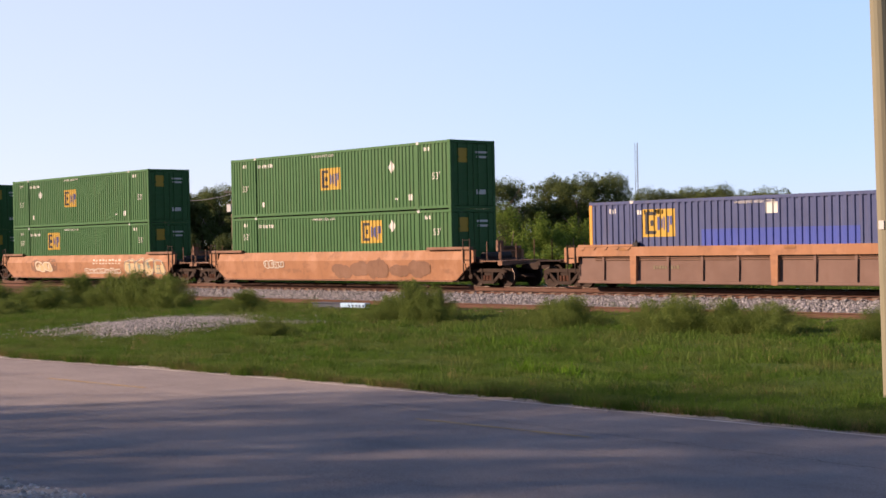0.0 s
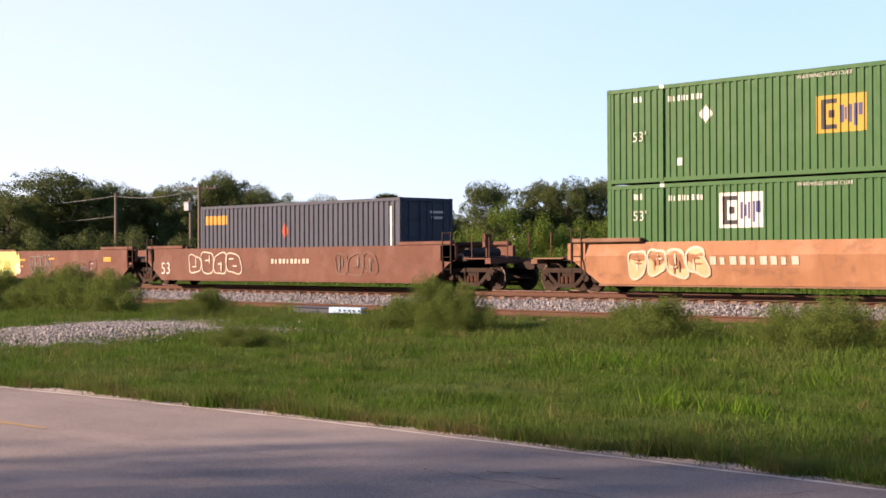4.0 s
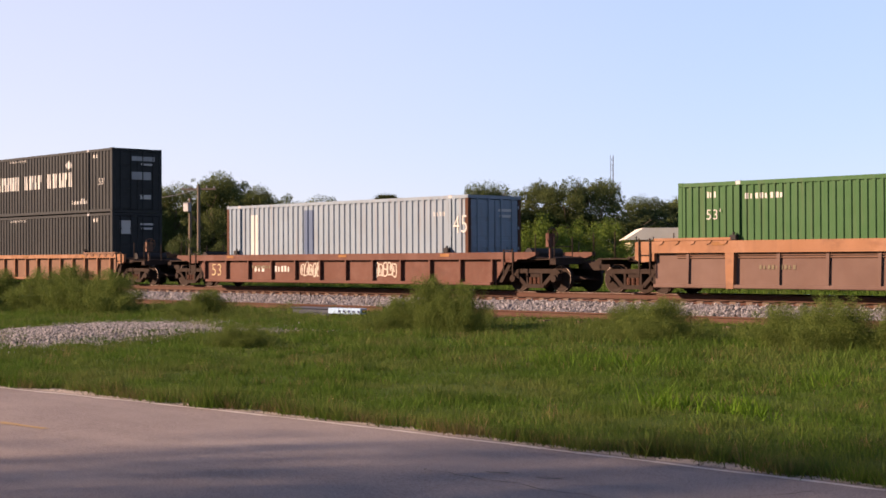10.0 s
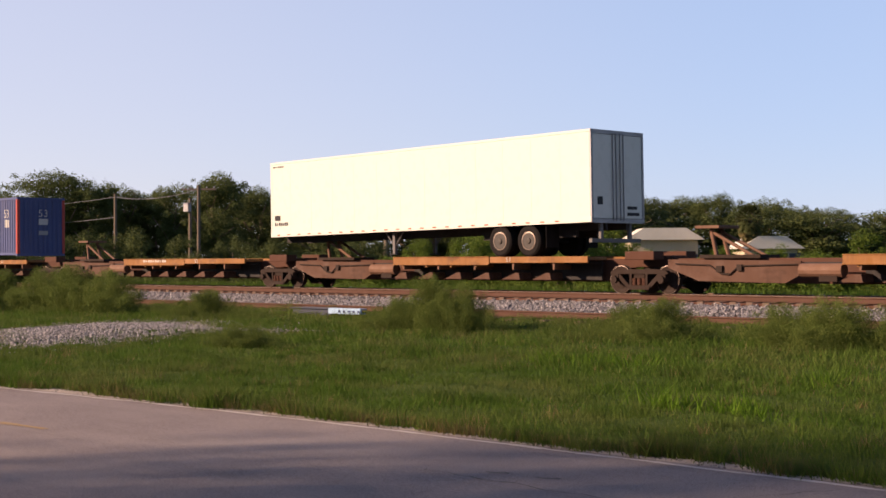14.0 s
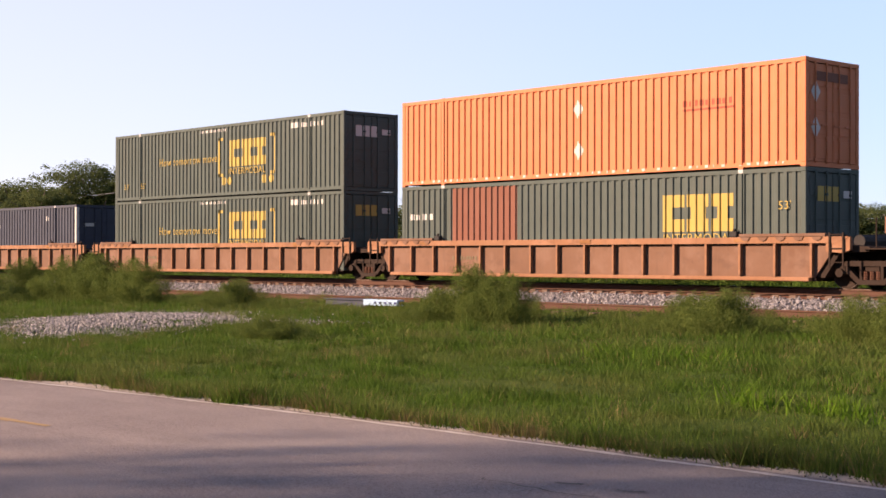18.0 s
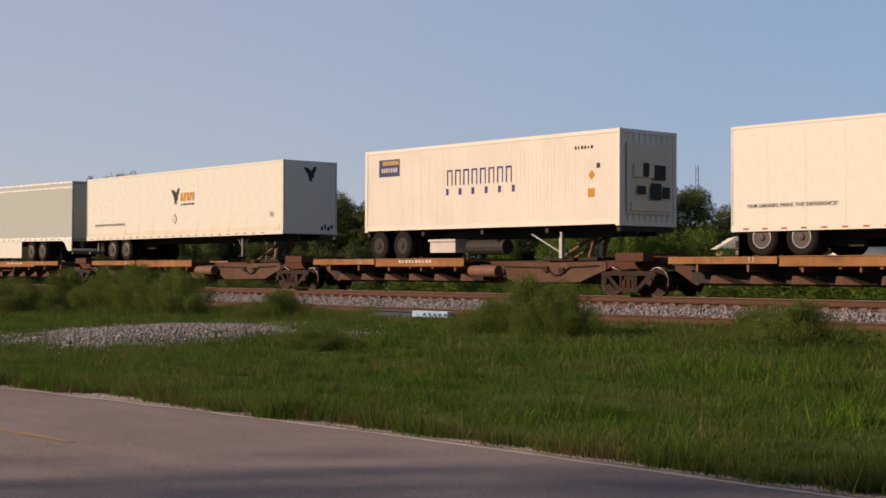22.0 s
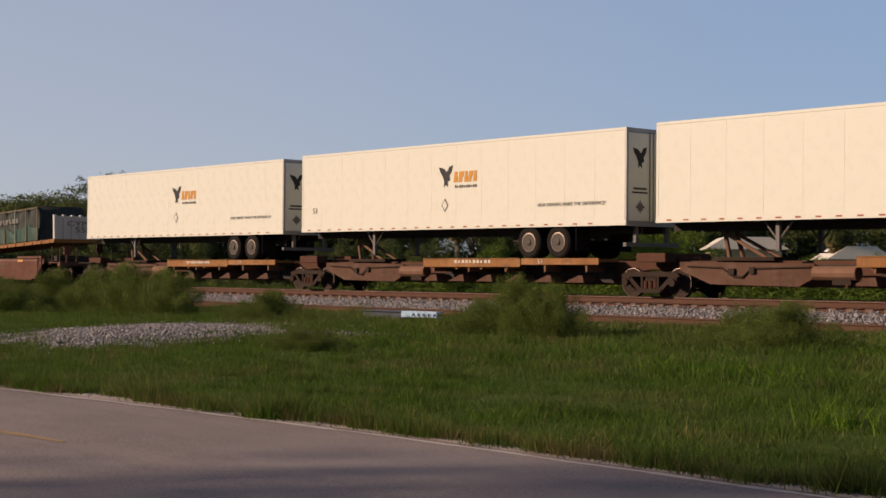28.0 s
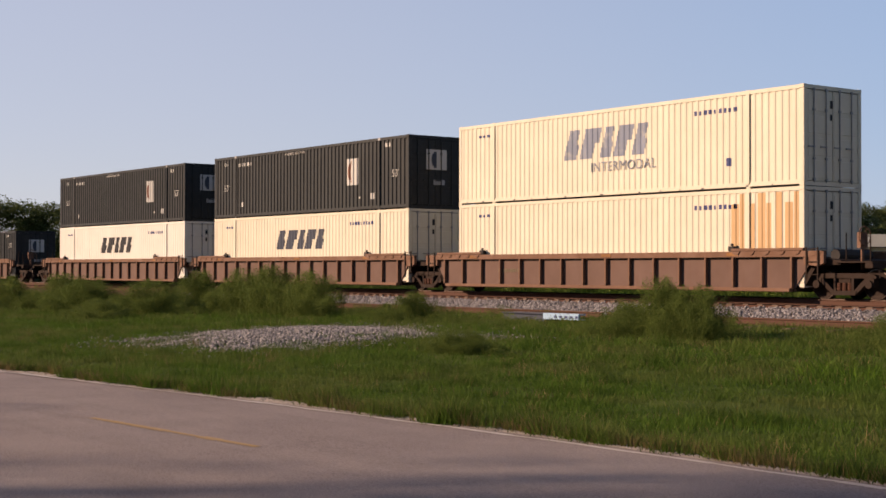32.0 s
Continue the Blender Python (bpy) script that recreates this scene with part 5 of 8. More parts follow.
# orange smooth-sided cars with green stacks
car = well_car("smooth orange well car with blotchy rust", -32.55, -52.75, "smooth", TAN, "coupler", "coupler", True)
graffiti(car, -5.0, -3.4, 0.75, 1.15, None, ["spray_white"], 5, 4)
for i, x in enumerate((0.6, 1.9, 3.1, 4.6, 5.9)):
    spray_cloud(car, x, x + 0.8, 0.35 + 0.1 * (i % 2), 0.95 + 0.12 * (i % 3), "car_tan", 70 + i)
lean_paint(car)
green_box(-50.55, 0, 10.14, 12.31)
green_box(-50.55, 1, 7.25, 12.33)
car = well_car("smooth orange well car with white spray tags", -55.3, -76.3, "smooth", TAN, "shared", "coupler", True)
spray_cloud(car, -6.0, -3.2, 0.5, 1.3, "car_tan", 10)
graffiti(car, -5.6, -3.6, 0.55, 1.2, "spray_cream", ["spray_white"], 11, 2)
patch_flat("number_print", car, tick_marks(1.4, 4.6, 1.02, 1.28, 9), -SIDE - 0.012, "spray_white")
graffiti(car, 0.4, 4.4, 0.45, 0.80, None, ["spray_white"], 12, 7)
graffiti(car, 5.0, 9.0, 0.35, 1.38, "spray_cream", ["skirt", "mint"], 13, 4)
lean_paint(car)
green_box(-74.6, 0, 4.46, None)
green_box(-74.6, 1, 6.6, 3.62)
car = well_car("smooth orange well car covered in red and white graffiti", -76.3, -95.95, "smooth", TAN, "shared", "none", True)
graffiti(car, -7.5, -3.2, 0.35, 1.42, "spray_red", ["spray_white"], 21, 4)
graffiti(car, -2.2, 1.2, 0.42, 1.40, "spray_cream", ["skirt", "spray_white"], 22, 3)
patch_flat("yellow_panel", car, [(1.15, 4.0, 0.32, 1.40)], -SIDE - 0.014, "deck_yellow")
patch_flat("red_bar", car, slabs(1.4, 3.6, 0.65, 1.22, 3), -SIDE - 0.022, "letter_red")
graffiti(car, 4.2, 7.0, 0.35, 1.40, "rust_patch", ["mint", "lemon"], 23, 3)
lean_paint(car)
green_box(-94.3, 0, 4.37, 3.58)
green_box(-94.3, 1, 7.20, 3.55)
car = well_car("smooth orange well car with purple tag and number bars", -95.95, -115.8, "smooth", TAN, "coupler", "none", True)
graffiti(car, -7.2, -4.3, 0.4, 1.42, "spray_cream", ["spray_white", "car_orange"], 31, 4)
patch_flat("number_print", car, tick_marks(-4.2, -1.2, 0.85, 1.08, 9), -SIDE - 0.012, "spray_white")
graffiti(car, 2.9, 5.0, 0.36, 1.35, "lilac", ["navy"], 32, 3)
words("125T", "mark", car, 8.7, -SIDE - 0.008, 1.33, 0.2)
lean_paint(car)
green_box(-113.95, 0, 4.06, 11.17, True)
green_box(-113.95, 1, 7.22, 3.63)

# brown smooth-sided articulated set
car = well_car("oxide brown smooth well car with pale graffiti", -120.0, -139.8, "smooth", BROWN, "shared", "coupler")
graffiti(car, -6.2, -2.6, 0.4, 1.4, None, ["spray_white"], 41, 4)
patch_flat("number_print", car, tick_marks(-0.6, 1.8, 0.9, 1.08, 10), -SIDE - 0.012, "spray_white")
graffiti(car, 3.2, 5.6, 0.4, 1.35, None, ["panel_brown", "skirt"], 42, 3)
words("53", "mark", car, -7.9, -SIDE - 0.018, 0.68, 0.50)
c = container("grey blue corrugated container with small orange sign", -135.5, 12.19, "slate", 0)
patch("orange_sign", c, 12.19, 0.28, [(0.3, 1.8, 2.14, 2.5)], "letter_orange")
patch("red_diamond", c, 12.19, 0.28, rhombus(5.6, 1.82, 0.5, 0.55), "letter_red")
patch("white_streak", c, 12.19, 0.28, [(11.6, 11.7, 0.9, 2.6)], "mark")
end_marks(c, 12.19)
car = well_car("empty oxide brown well car with yellow graffiti block", -139.8, -159.6, "smooth", BROWN, "shared", "none")
patch_flat("spray_band", car, [(-6.9, -1.2, 0.33, 1.51)], -SIDE - 0.0125, "lemon", "full height yellow sprayed ground")
for i, (x0, x1, z0, z1, mat) in enumerate(((-7.1, -6.5, 0.40, 1.2, "lemon"), (-1.5, -0.9, 0.40, 1.45, "lemon"), (-6.4, -5.7, 0.62, 1.15, "gold"), (-4.6, -4.2, 0.72, 1.42, "gold"), (-3.3, -2.9, 0.85, 1.3, "gold"), (-5.4, -4.8, 1.0, 1.36, "spray_cream"),
                                           (-2.3, -1.9, 0.6, 1.1, "gold"), (-3.9, -3.2, 0.42, 0.7, "spray_white"), (-1.2, -0.85, 0.42, 0.9, "spray_white"), (-7.1, -6.8, 0.5, 0.8, "spray_white"), (-6.0, -5.2, 0.36, 0.55, "lime"), (-2.9, -1.6, 0.36, 0.6, "lime"))):
    spray_cloud(car, x0, x1, z0, z1, mat, 120 + i, 0.0145 + 0.0016 * i, 0.26 if x1 - x0 > 0.8 else 0.17)
words("53", "mark", car, -8.25, -SIDE - 0.018, 0.80, 0.42)
graffiti(car, 4.0, 6.3, 0.35, 1.1, None, ["panel_brown", "lilac"], 52, 3)
graffiti(car, 0.2, 2.2, 0.45, 1.35, None, ["skirt"], 53, 4)
patch_flat("orange_tab", car, [(-0.8, -0.3, 1.05, 1.14), (2.0, 2.5, 1.1, 1.19), (6.9, 7.5, 1.0, 1.2), (-0.9, -0.5, 0.75, 0.82)], -SIDE - 0.012, "letter_orange")
car = well_car("oxide brown well car with mint and pink graffiti", -159.6, -179.4, "smooth", BROWN, "coupler", "none")
patch_flat("spray_band", car, [(-7.0, 2.0, 0.27, 1.50)], -SIDE - 0.0125, "mint", "full height mint sprayed ground")
for i, (x0, x1, z0, z1, mat) in enumerate(((-7.6, -6.4, 0.6, 1.46, "mint"), (1.7, 2.6, 0.35, 1.4, "mint"), (-6.8, -5.2, 0.85, 1.5, "spray_white"), (-5.4, -2.6, 0.28, 0.62, "lemon"), (-4.9, -3.6, 1.0, 1.48, "mint_deep"),
                                           (-3.4, -1.8, 0.9, 1.45, "spray_white"), (-6.6, -5.6, 0.35, 0.8, "mint_deep"), (-4.6, -3.9, 0.55, 1.1, "spray_cream"), (2.5, 3.1, 0.85, 1.15, "mint_deep"), (2.4, 2.9, 1.2, 1.42, "mint"), (2.5, 3.0, 0.4, 0.6, "mint"))):
    spray_cloud(car, x0, x1, z0, z1, mat, 80 + i, 0.0150 + 0.0016 * i, 0.34 if x1 - x0 > 1 else 0.2)
graffiti(car, -7.1, -2.2, 0.36, 1.44, None, ["mint_deep", "spray_white", "lilac"], 61, 4, -SIDE - 0.034)
graffiti(car, -6.6, -3.0, 0.45, 1.2, None, ["spray_white", "lemon"], 64, 3, -SIDE - 0.037)
patch_flat("number_print", car, tick_marks(-3.7, -1.5, 0.85, 1.05, 10), -SIDE - 0.046, "car_brown")
fat_letters(car, "SHOK", -0.05, 0.89, 1.06, 1.02, "pink", "spray_white", "car_red")
words("53", "mark", car, -7.9, -SIDE - 0.018, 0.72, 0.40)
words("53", "panel_brown", car, 7.0, -SIDE - 0.008, 0.75, 0.42)
patch_flat("orange_tab", car, [(5.2, 5.7, 1.0, 1.1), (7.6, 8.1, 1.05, 1.16)], -SIDE - 0.012, "letter_orange")
c = container("grey blue corrugated container with rusty corner post", -175.4, 12.19, "grey_blue", 0, post="rust")
patch("white_panel", c, 12.19, 0.28, [(0.7, 1.25, 0.4, 2.6)], "mark", "tall white panel")
patch("stencil", c, 12.19, 0.28, tick_marks(11.1, 11.7, 2.2, 2.35, 4) + tick_marks(11.1, 11.7, 1.9, 2.05, 4), "mark")
end_marks(c, 12.19)

# white boxes with yellow signs and a green one, post-sided set
for i, (a, b, s_left, lf, rt) in enumerate(((-183.4, -203.4, -201.45, "shared", "coupler"), (-203.4, -223.2, -221.2, "shared", "none"), (-223.2, -242.9, -241.05, "coupler", "none"))):
    car = well_car("orange well car with heavy side posts and rusty panels", a, b, "posts", ORANGE, lf, rt)
    if i == 1:
        patch_flat("faded_print", car, slabs(1.0, 2.9, 0.55, 0.95, 3), -SIDE + 0.125, "car_orange")
    if i < 2:
        c = container("white corrugated container with yellow black-framed sign", s_left, L53, "white", 0, 0.25, right_end="front")
        patch("sign_border", c, L53, 0.25, [(9.70, 13.45, 1.38, 2.45)], "black")
        def field(bm):
            skin_off(bm, L53, 0.25, 9.82, 13.33, 1.45, 2.38)
        part("sign_field", field, "yellow", c, "yellow sign")
        def bars(bm):
            for x0, x1, z0, z1 in slabs(10.7, 12.5, 1.72, 2.10, 6, 0.25):
                n = len(bm.verts)
                skin(bm, L53, 0.25, x0 - L53 / 2, x1 - L53 / 2, z0, z1)
                bm.verts.ensure_lookup_table()
                for v in bm.verts[n:]:
                    v.co.y -= 0.008
        part("sign_print", bars, "black", c)
        marks(c, L53, 0.25, number=None, colour="cream")
        x = L53 / 2 - 0.003
        for zz in (0.35, 0.95, 1.28, 1.75):
            part("end_rail", lambda bm: box(bm, x - 0.05, x + 0.018, -HW + 0.2, HW - 0.2, zz, zz + 0.10), "white", c)
        part("end_plate", lambda bm: box(bm, x - 0.05, x + 0.006, -HW + 0.15, HW - 0.15, 0.14, CH - 0.13), "white", c)
        end_slab(c, "end_sign", 0.75, 1.75, 2.15, 2.42, x + 0.010, "yellow")
        end_slab(c, "end_stencil", 0.9, 1.6, 1.95, 2.02, x + 0.010, "skirt")
        end_slab(c, "end_stencil", 1.1, 1.55, 1.45, 1.6, x + 0.010, "skirt")
    else:
        green_box(s_left, 0, 10.33, 12.43)

# pale blue box in a brown ribbed car
car = well_car("brown ribbed well car with white numbers", -246.9, -266.3, "low", ("car_brown", "car_brown", "car_brown"), "coupler", "coupler")
words("53", "spray_cream", car, -7.45, -SIDE + 0.12, 0.66, 0.50)
patch_flat("number_print", car, tick_marks(-4.9, -4.2, 0.62, 0.82, 3) + tick_marks(-3.6, -2.6, 0.62, 0.84, 5), -SIDE + 0.125, "mark")
graffiti(car, -2.0, -0.8, 0.4, 1.0, None, ["spray_white"], 71, 5, -SIDE + 0.125)
graffiti(car, 2.2, 3.4, 0.4, 1.0, None, ["spray_white"], 72, 5, -SIDE + 0.125)
c = container("chalky pale blue container with rust streaks", -263.4, 13.72, "pale_blue", 0, 0.30, post="rust")
patch("white_panel", c, 13.72, 0.30, [(1.55, 2.05, 0.3, 2.5)], "mark")
words("45", "mark", c, 13.35 - 6.86, -HW - 0.004, 1.88, 0.62, 0.8)
patch("blue_streak", c, 13.72, 0.30, [(4.9, 5.5, 0.2, 2.6)], "grey_blue")
patch("stencil", c, 13.72, 0.30, tick_marks(12.0, 12.6, 2.2, 2.35, 4), "mark")
end_marks(c, 13.72)

# charcoal stack
well_car("orange ribbed well car with rust stains", -270.5, -290.1, "ribs", TAN, "coupler", "coupler")
c = container("charcoal corrugated container with white label", -288.25, L53, "charcoal", 0)
patch("white_panel", c, L53, 0.28, [(3.57, 4.5, 1.1, 2.05)], "mark")
mark_ob = patch("panel_mark", c, L53, 0.28, [(3.75, 3.95, 1.25, 1.9)], "csx_green")
mark_ob.location.y = -0.004
marks(c, L53, 0.28, number=None)
end_marks(c, L53, "mark", "mark")
c = container("charcoal corrugated container with long white name bars", -288.25, L53, "charcoal", 1)
patch("name_print", c, L53, 0.28, slabs(5.4, 7.6, 1.28, 1.95, 7, 0.25) + slabs(8.1, 9.8, 1.28, 1.95, 4, 0.25) + slabs(10.3, 12.7, 1.28, 1.95, 5, 0.25), "mark", "white name bars")
white_diamond(c, L53, 0.28, 12.3, 2.28, 0.6, 0.5)
patch("site_print", c, L53, 0.28, tick_marks(0.3, 1.85, 1.95, 2.15, 9) + tick_marks(2.1, 3.4, 0.45, 0.6, 11) + tick_marks(12.6, 14.1, 0.45, 0.6, 11), "mark")
marks(c, L53, 0.28)
end_marks(c, L53, "mark")
end_slab(c, "end_print", 1.0, 2.2, 2.35, 2.55, L53 / 2 + 0.003, "galv")
end_slab(c, "end_print", 1.0, 2.0, 1.5, 1.85, L53 / 2 + 0.003, "galv")

# spine cars with a brown-shield trailer, a plain one and a blue box
spine_unit(-295.0, -311.7, "right", "shared", "coupler", True)
t1 = trailer("pale grey road trailer with brown shield emblem", -308.85, 14.65, 5.09, 4.93, "silver", "left", 2.80, 11.9, (4.95, 10.95), 2.86, False, True, "trailer")
shield(t1, 14.65, 13.2, 1.42, 1.0, 1.2)
spine_unit(-311.7, -329.2, "left", "shared", "none")
spine_unit(-329.2, -346.9, "left", "shared", "none")
t1 = trailer("plain white road trailer with closed rear doors", -347.0, L53, 4.83, 5.07, "trailer", "right", 12.2, 6.8, None, 2.88)
flat_paint("small_plate", t1, L53, [(0.25, 0.6, 0.62, 0.82)] + tick_marks(0.25, 1.1, 0.42, 0.55, 7) + tick_marks(0.2, 0.9, 2.66, 2.72, 5), "black")
for y0, y1, z0, z1 in ((-1.0, -0.75, 0.55, 0.8), (0.45, 0.95, 0.42, 0.52), (0.45, 1.05, 0.22, 0.32)):
    part("end_stencil", lambda bm: box(bm, 0, 0.006, y0, y1, z0, z1), "black", t1, at=pose(L53 / 2 + 0.01, 0, 0))
spine_unit(-346.9, -364.6, "left", "shared", "none", True)
spine_unit(-364.6, -381.4, "left", "coupler", "none", True, folded=True)


def blue_red_box(s_left, bottom, tier, end, pale=False):
    L = L53
    ob = container("dusty blue container with red corner posts and two-colour name bars", s_left, L, "pacer_blue", tier, 0.24, bottom, end, "red_post")
    patch("emblem", ob, L, 0.24, [(2.45 + 0.1 * abs(i - 3), 3.2, 1.66 + i * 0.13, 1.78 + i * 0.13) for i in range(7)] +
          [(3.25, 4.0 - 0.06 * abs(i - 5), 1.66 + i * 0.085, 1.70 + i * 0.085) for i in range(10)], "mark", "white hexagon emblem")
    patch("name_print", ob, L, 0.24, slabs(5.12, 5.55, 1.16, 1.76, 1, 0.1) + slabs(5.55, 7.1, 1.16, 1.62, 4, 0.26), "letter_red", "red name bars")
    patch("name_print", ob, L, 0.24, slabs(7.28, 7.75, 1.14, 1.78, 1, 0.1) + slabs(7.75, 10.94, 1.16, 1.64, 9, 0.28), "mark", "white name bars")
    patch("white_square", ob, L, 0.24, [(7.8, 8.3, 2.28, 2.70)], "mark")
    patch("white_square", ob, L, 0.24, [(14.85, 15.3, 1.42, 1.80)] + tick_marks(12.6, 13.6, 2.45, 2.6, 6) + [(2.45, 2.65, 0.3, 0.5), (12.9, 13.15, 0.35, 0.6)], "mark")
    words("53", "mark", ob, 15.07 - L / 2, -HW - 0.004, 2.08, 0.42, 0.85)
    if pale:
        for a, b, z0, z1 in ((14.12, 14.83, 0.2, 2.75), (14.83, 15.32, 0.2, 1.40), (14.83, 15.32, 2.35, 2.75), (15.32, 15.95, 0.2, 2.75)):
            patch("pale_section", ob, L, 0.24, [(a, b, z0, z1)], "pale_blue", "paler repaired section")
    x = L / 2 - 0.003
    if end == "front":
        end_slab(ob, "end_square", 1.15, 1.65, 1.55, 1.85, x, "mark")
        end_slab(ob, "end_square", 1.15, 1.65, 1.05, 1.25, x, "galv")
        words("53", "mark", ob, L / 2 + 0.004, 0.1, 2.1, 0.38, 1.0, "end")
    else:
        for y in (0.75, 1.8):
            part("end_emblem", lambda bm: prism(bm, [(a * 0.42, 2.0 + b * 0.3) for a, b in ((-1, 0), (-0.55, 1), (0.55, 1), (1, 0), (0.55, -1), (-0.55, -1))][::-1], -0.006, 0), "mark", ob, at=pose(x + 0.006, -HW + y, 0, 0, 0, 90))
    return ob


blue_red_box(-383.55, 1.33, 0, "front")
car = well_car("brown ribbed well car with white numbers", -386.2, -406.15, "low", BROWN, "coupler", "coupler")
words("53", "spray_cream", car, -7.66, -SIDE + 0.12, 0.66, 0.50)
patch_flat("number_print", car, tick_marks(-5.3, -4.6, 0.62, 0.82, 3) + tick_marks(-4.0, -3.0, 0.62, 0.84, 5), -SIDE + 0.125, "mark")
graffiti(car, 7.6, 8.3, 0.5, 1.1, None, ["spray_white"], 81, 3, -SIDE + 0.05)
blue_red_box(-404.3, None, 0, "door")
blue_red_box(-404.3, None, 1, "front", True)

# grey green boxes with yellow name blocks, ribbed articulated set


def thick_block(i, x, z, w, h):
    """One of three fat plain blocks with a bite taken out."""
    u = w / 3.1
    a = x + i * u * 1.05
    out = [(a, a + u * 0.92, z + h * 0.66, z + h), (a, a + u * 0.92, z, z + h * 0.34)]
    return out + [((a, a + u * 0.42), (a + u * 0.14, a + u * 0.78), (a + u * 0.26, a + u * 0.68))[i] + (z + h * 0.34, z + h * 0.66)]


def block_box(s_left, tier, brackets=True):
    L = L53
    ob = container("grey green corrugated container with yellow block emblem", s_left, L, "csx_green", tier, 0.27)
    z = 1.18 if tier else 1.22
    x = 8.82 if brackets else 11.38
    for i in range(3):
        patch("name_block", ob, L, 0.27, thick_block(i, x, z, 2.52, 1.05), "gold", "yellow name block")
    words("INTERMODAL", "gold", ob, x + 1.26 - L / 2, -HW - 0.004, z - 0.20, 0.27)
    if brackets:
        for a, s in ((8.07, 1), (11.58, -1)):
            b = a + 0.36
            patch("bracket", ob, L, 0.27, [(a, a + 0.12, 0.80, 2.36) if s > 0 else (b - 0.12, b, 0.80, 2.36), (a, b, 2.24, 2.36), (a, b, 0.80, 0.92)], "gold")
        for xx in (8.45, 8.85, 11.2, 11.65):
            round_patch(ob, L, 0.27, xx, 0.62, 0.16, "gold", "dot")
        words("How tomorrow moves", "gold", ob, 5.95 - L / 2, -HW - 0.004, 1.55, 0.34, 0.95)
        words("53'", "gold", ob, 1.0 - L / 2, -HW - 0.004, 0.62, 0.24)
        words("53'", "gold", ob, 2.35 - L / 2, -HW - 0.004, 0.62, 0.24)
        patch("stencil", ob, L, 0.27, [(12.9, 13.4, 2.45, 2.65)] + tick_marks(13.6, 15.0, 2.45, 2.62, 6) + tick_marks(6.8, 8.6, 2.62, 2.72, 12), "mark")
    else:
        patch("rust_patch", ob, L, 0.27, [(2.5, 5.5, 0.2, 2.78)], "rust_patch", "rust brown repaired section")
        words("53'", "gold", ob, 15.5 - L / 2, -HW - 0.004, 1.88, 0.24)
        patch("stencil", ob, L, 0.27, tick_marks(0.4, 1.7, 1.75, 1.95, 4), "mark")
    x = L / 2 - 0.003
    for i in range(3):
        end_slab(ob, "end_block", 0.55 + i * 0.36, 0.84 + i * 0.36, 2.0, 2.4, x, "gold" if tier == 0 else "mark")
    end_slab(ob, "end_stencil", 1.8, 2.2, 2.1, 2.3, x, "mark")
    return ob


well_car("orange ribbed well car with rust stains", -410.0, -430.0, "ribs", TAN, "shared", "coupler")
block_box(-427.95, 0, False)
c = container("bright orange corrugated container with white diamonds", -427.95, L53, "orange", 1)
white_diamond(c, L53, 0.28, 8.1, 2.09, 0.42, 0.55)
white_diamond(c, L53, 0.28, 8.12, 0.83, 0.42, 0.55)
patch("name_print", c, L53, 0.28, tick_marks(12.1, 13.85, 1.85, 2.02, 9) + [(12.1, 13.85, 1.72, 1.78)], "letter_red")
mark_ob = patch("reflector_tape", c, L53, 0.28, tick_marks(0.4, 15.8, 0.10, 0.17, 26), "mark")
mark_ob.location.y = -0.02
for y, z in ((0.45, 2.0), (0.45, 1.05)):
    part("end_diamond", lambda bm: prism(bm, [(a * 0.22, z + b * 0.3) for a, b in ((-1, 0), (0, 1), (1, 0), (0, -1))][::-1], -0.006, 0), "mark", c, at=pose(L53 / 2 + 0.004, -HW + y, 0, 0, 0, 90))
end_slab(c, "end_panel", 0.5, 2.0, 2.3, 2.55, L53 / 2 + 0.002, "rust_patch")
well_car("orange ribbed well car with rust stains", -430.0, -449.4, "ribs", TAN, "shared", "none")
block_box(-447.3, 0)
block_box(-447.3, 1)
well_car("orange ribbed well car with rust stains", -449.4, -468.7, "ribs", TAN, "coupler", "none")
c = container("slate blue container with white bars and diamond emblem", -466.95, L53, "slate", 0, post="mark")
patch("name_print", c, L53, 0.28, slabs(3.1, 4.7, 1.62, 1.98, 5, 0.22), "mark", "white name bars")
white_diamond(c, L53, 0.28, 5.1, 1.88, 0.75, 0.95)
part("emblem_core", lambda bm: [skin_off(bm, L53, 0.28, a, b, z0, z1) for a, b, z0, z1 in rhombus(5.1, 1.88, 0.4, 0.5)], "slate", c)
white_diamond(c, L53, 0.28, 8.05, 2.0, 0.5, 0.6)
patch("stencil", c, L53, 0.28, tick_marks(2.6, 4.0, 2.4, 2.52, 8) + tick_marks(1.3, 1.6, 2.2, 2.4, 2) + tick_marks(13.2, 13.5, 2.2, 2.4, 2), "mark")
end_slab(c, "end_print", 0.4, 0.9, 1.9, 2.05, L53 / 2 + 0.002, "mark")

# long spine set with white trailers
spine_unit(-472.8, -489.55, "right", "shared", "coupler", True)
name_trailer(-488.65, 4.88, 5.02, "left", 3.67, 12.9, (6.2, 12.1), 12.42, 2.2)
spine_unit(-489.55, -506.8, "right", "shared", "none")
bird_trailer(-502.85, 13.25, 4.69, 4.72, "left", 0.96, 9.7, 5.6, slogan_x=0.5, alloy="galv")
spine_unit(-506.8, -524.0, "right", "shared", "none", True)
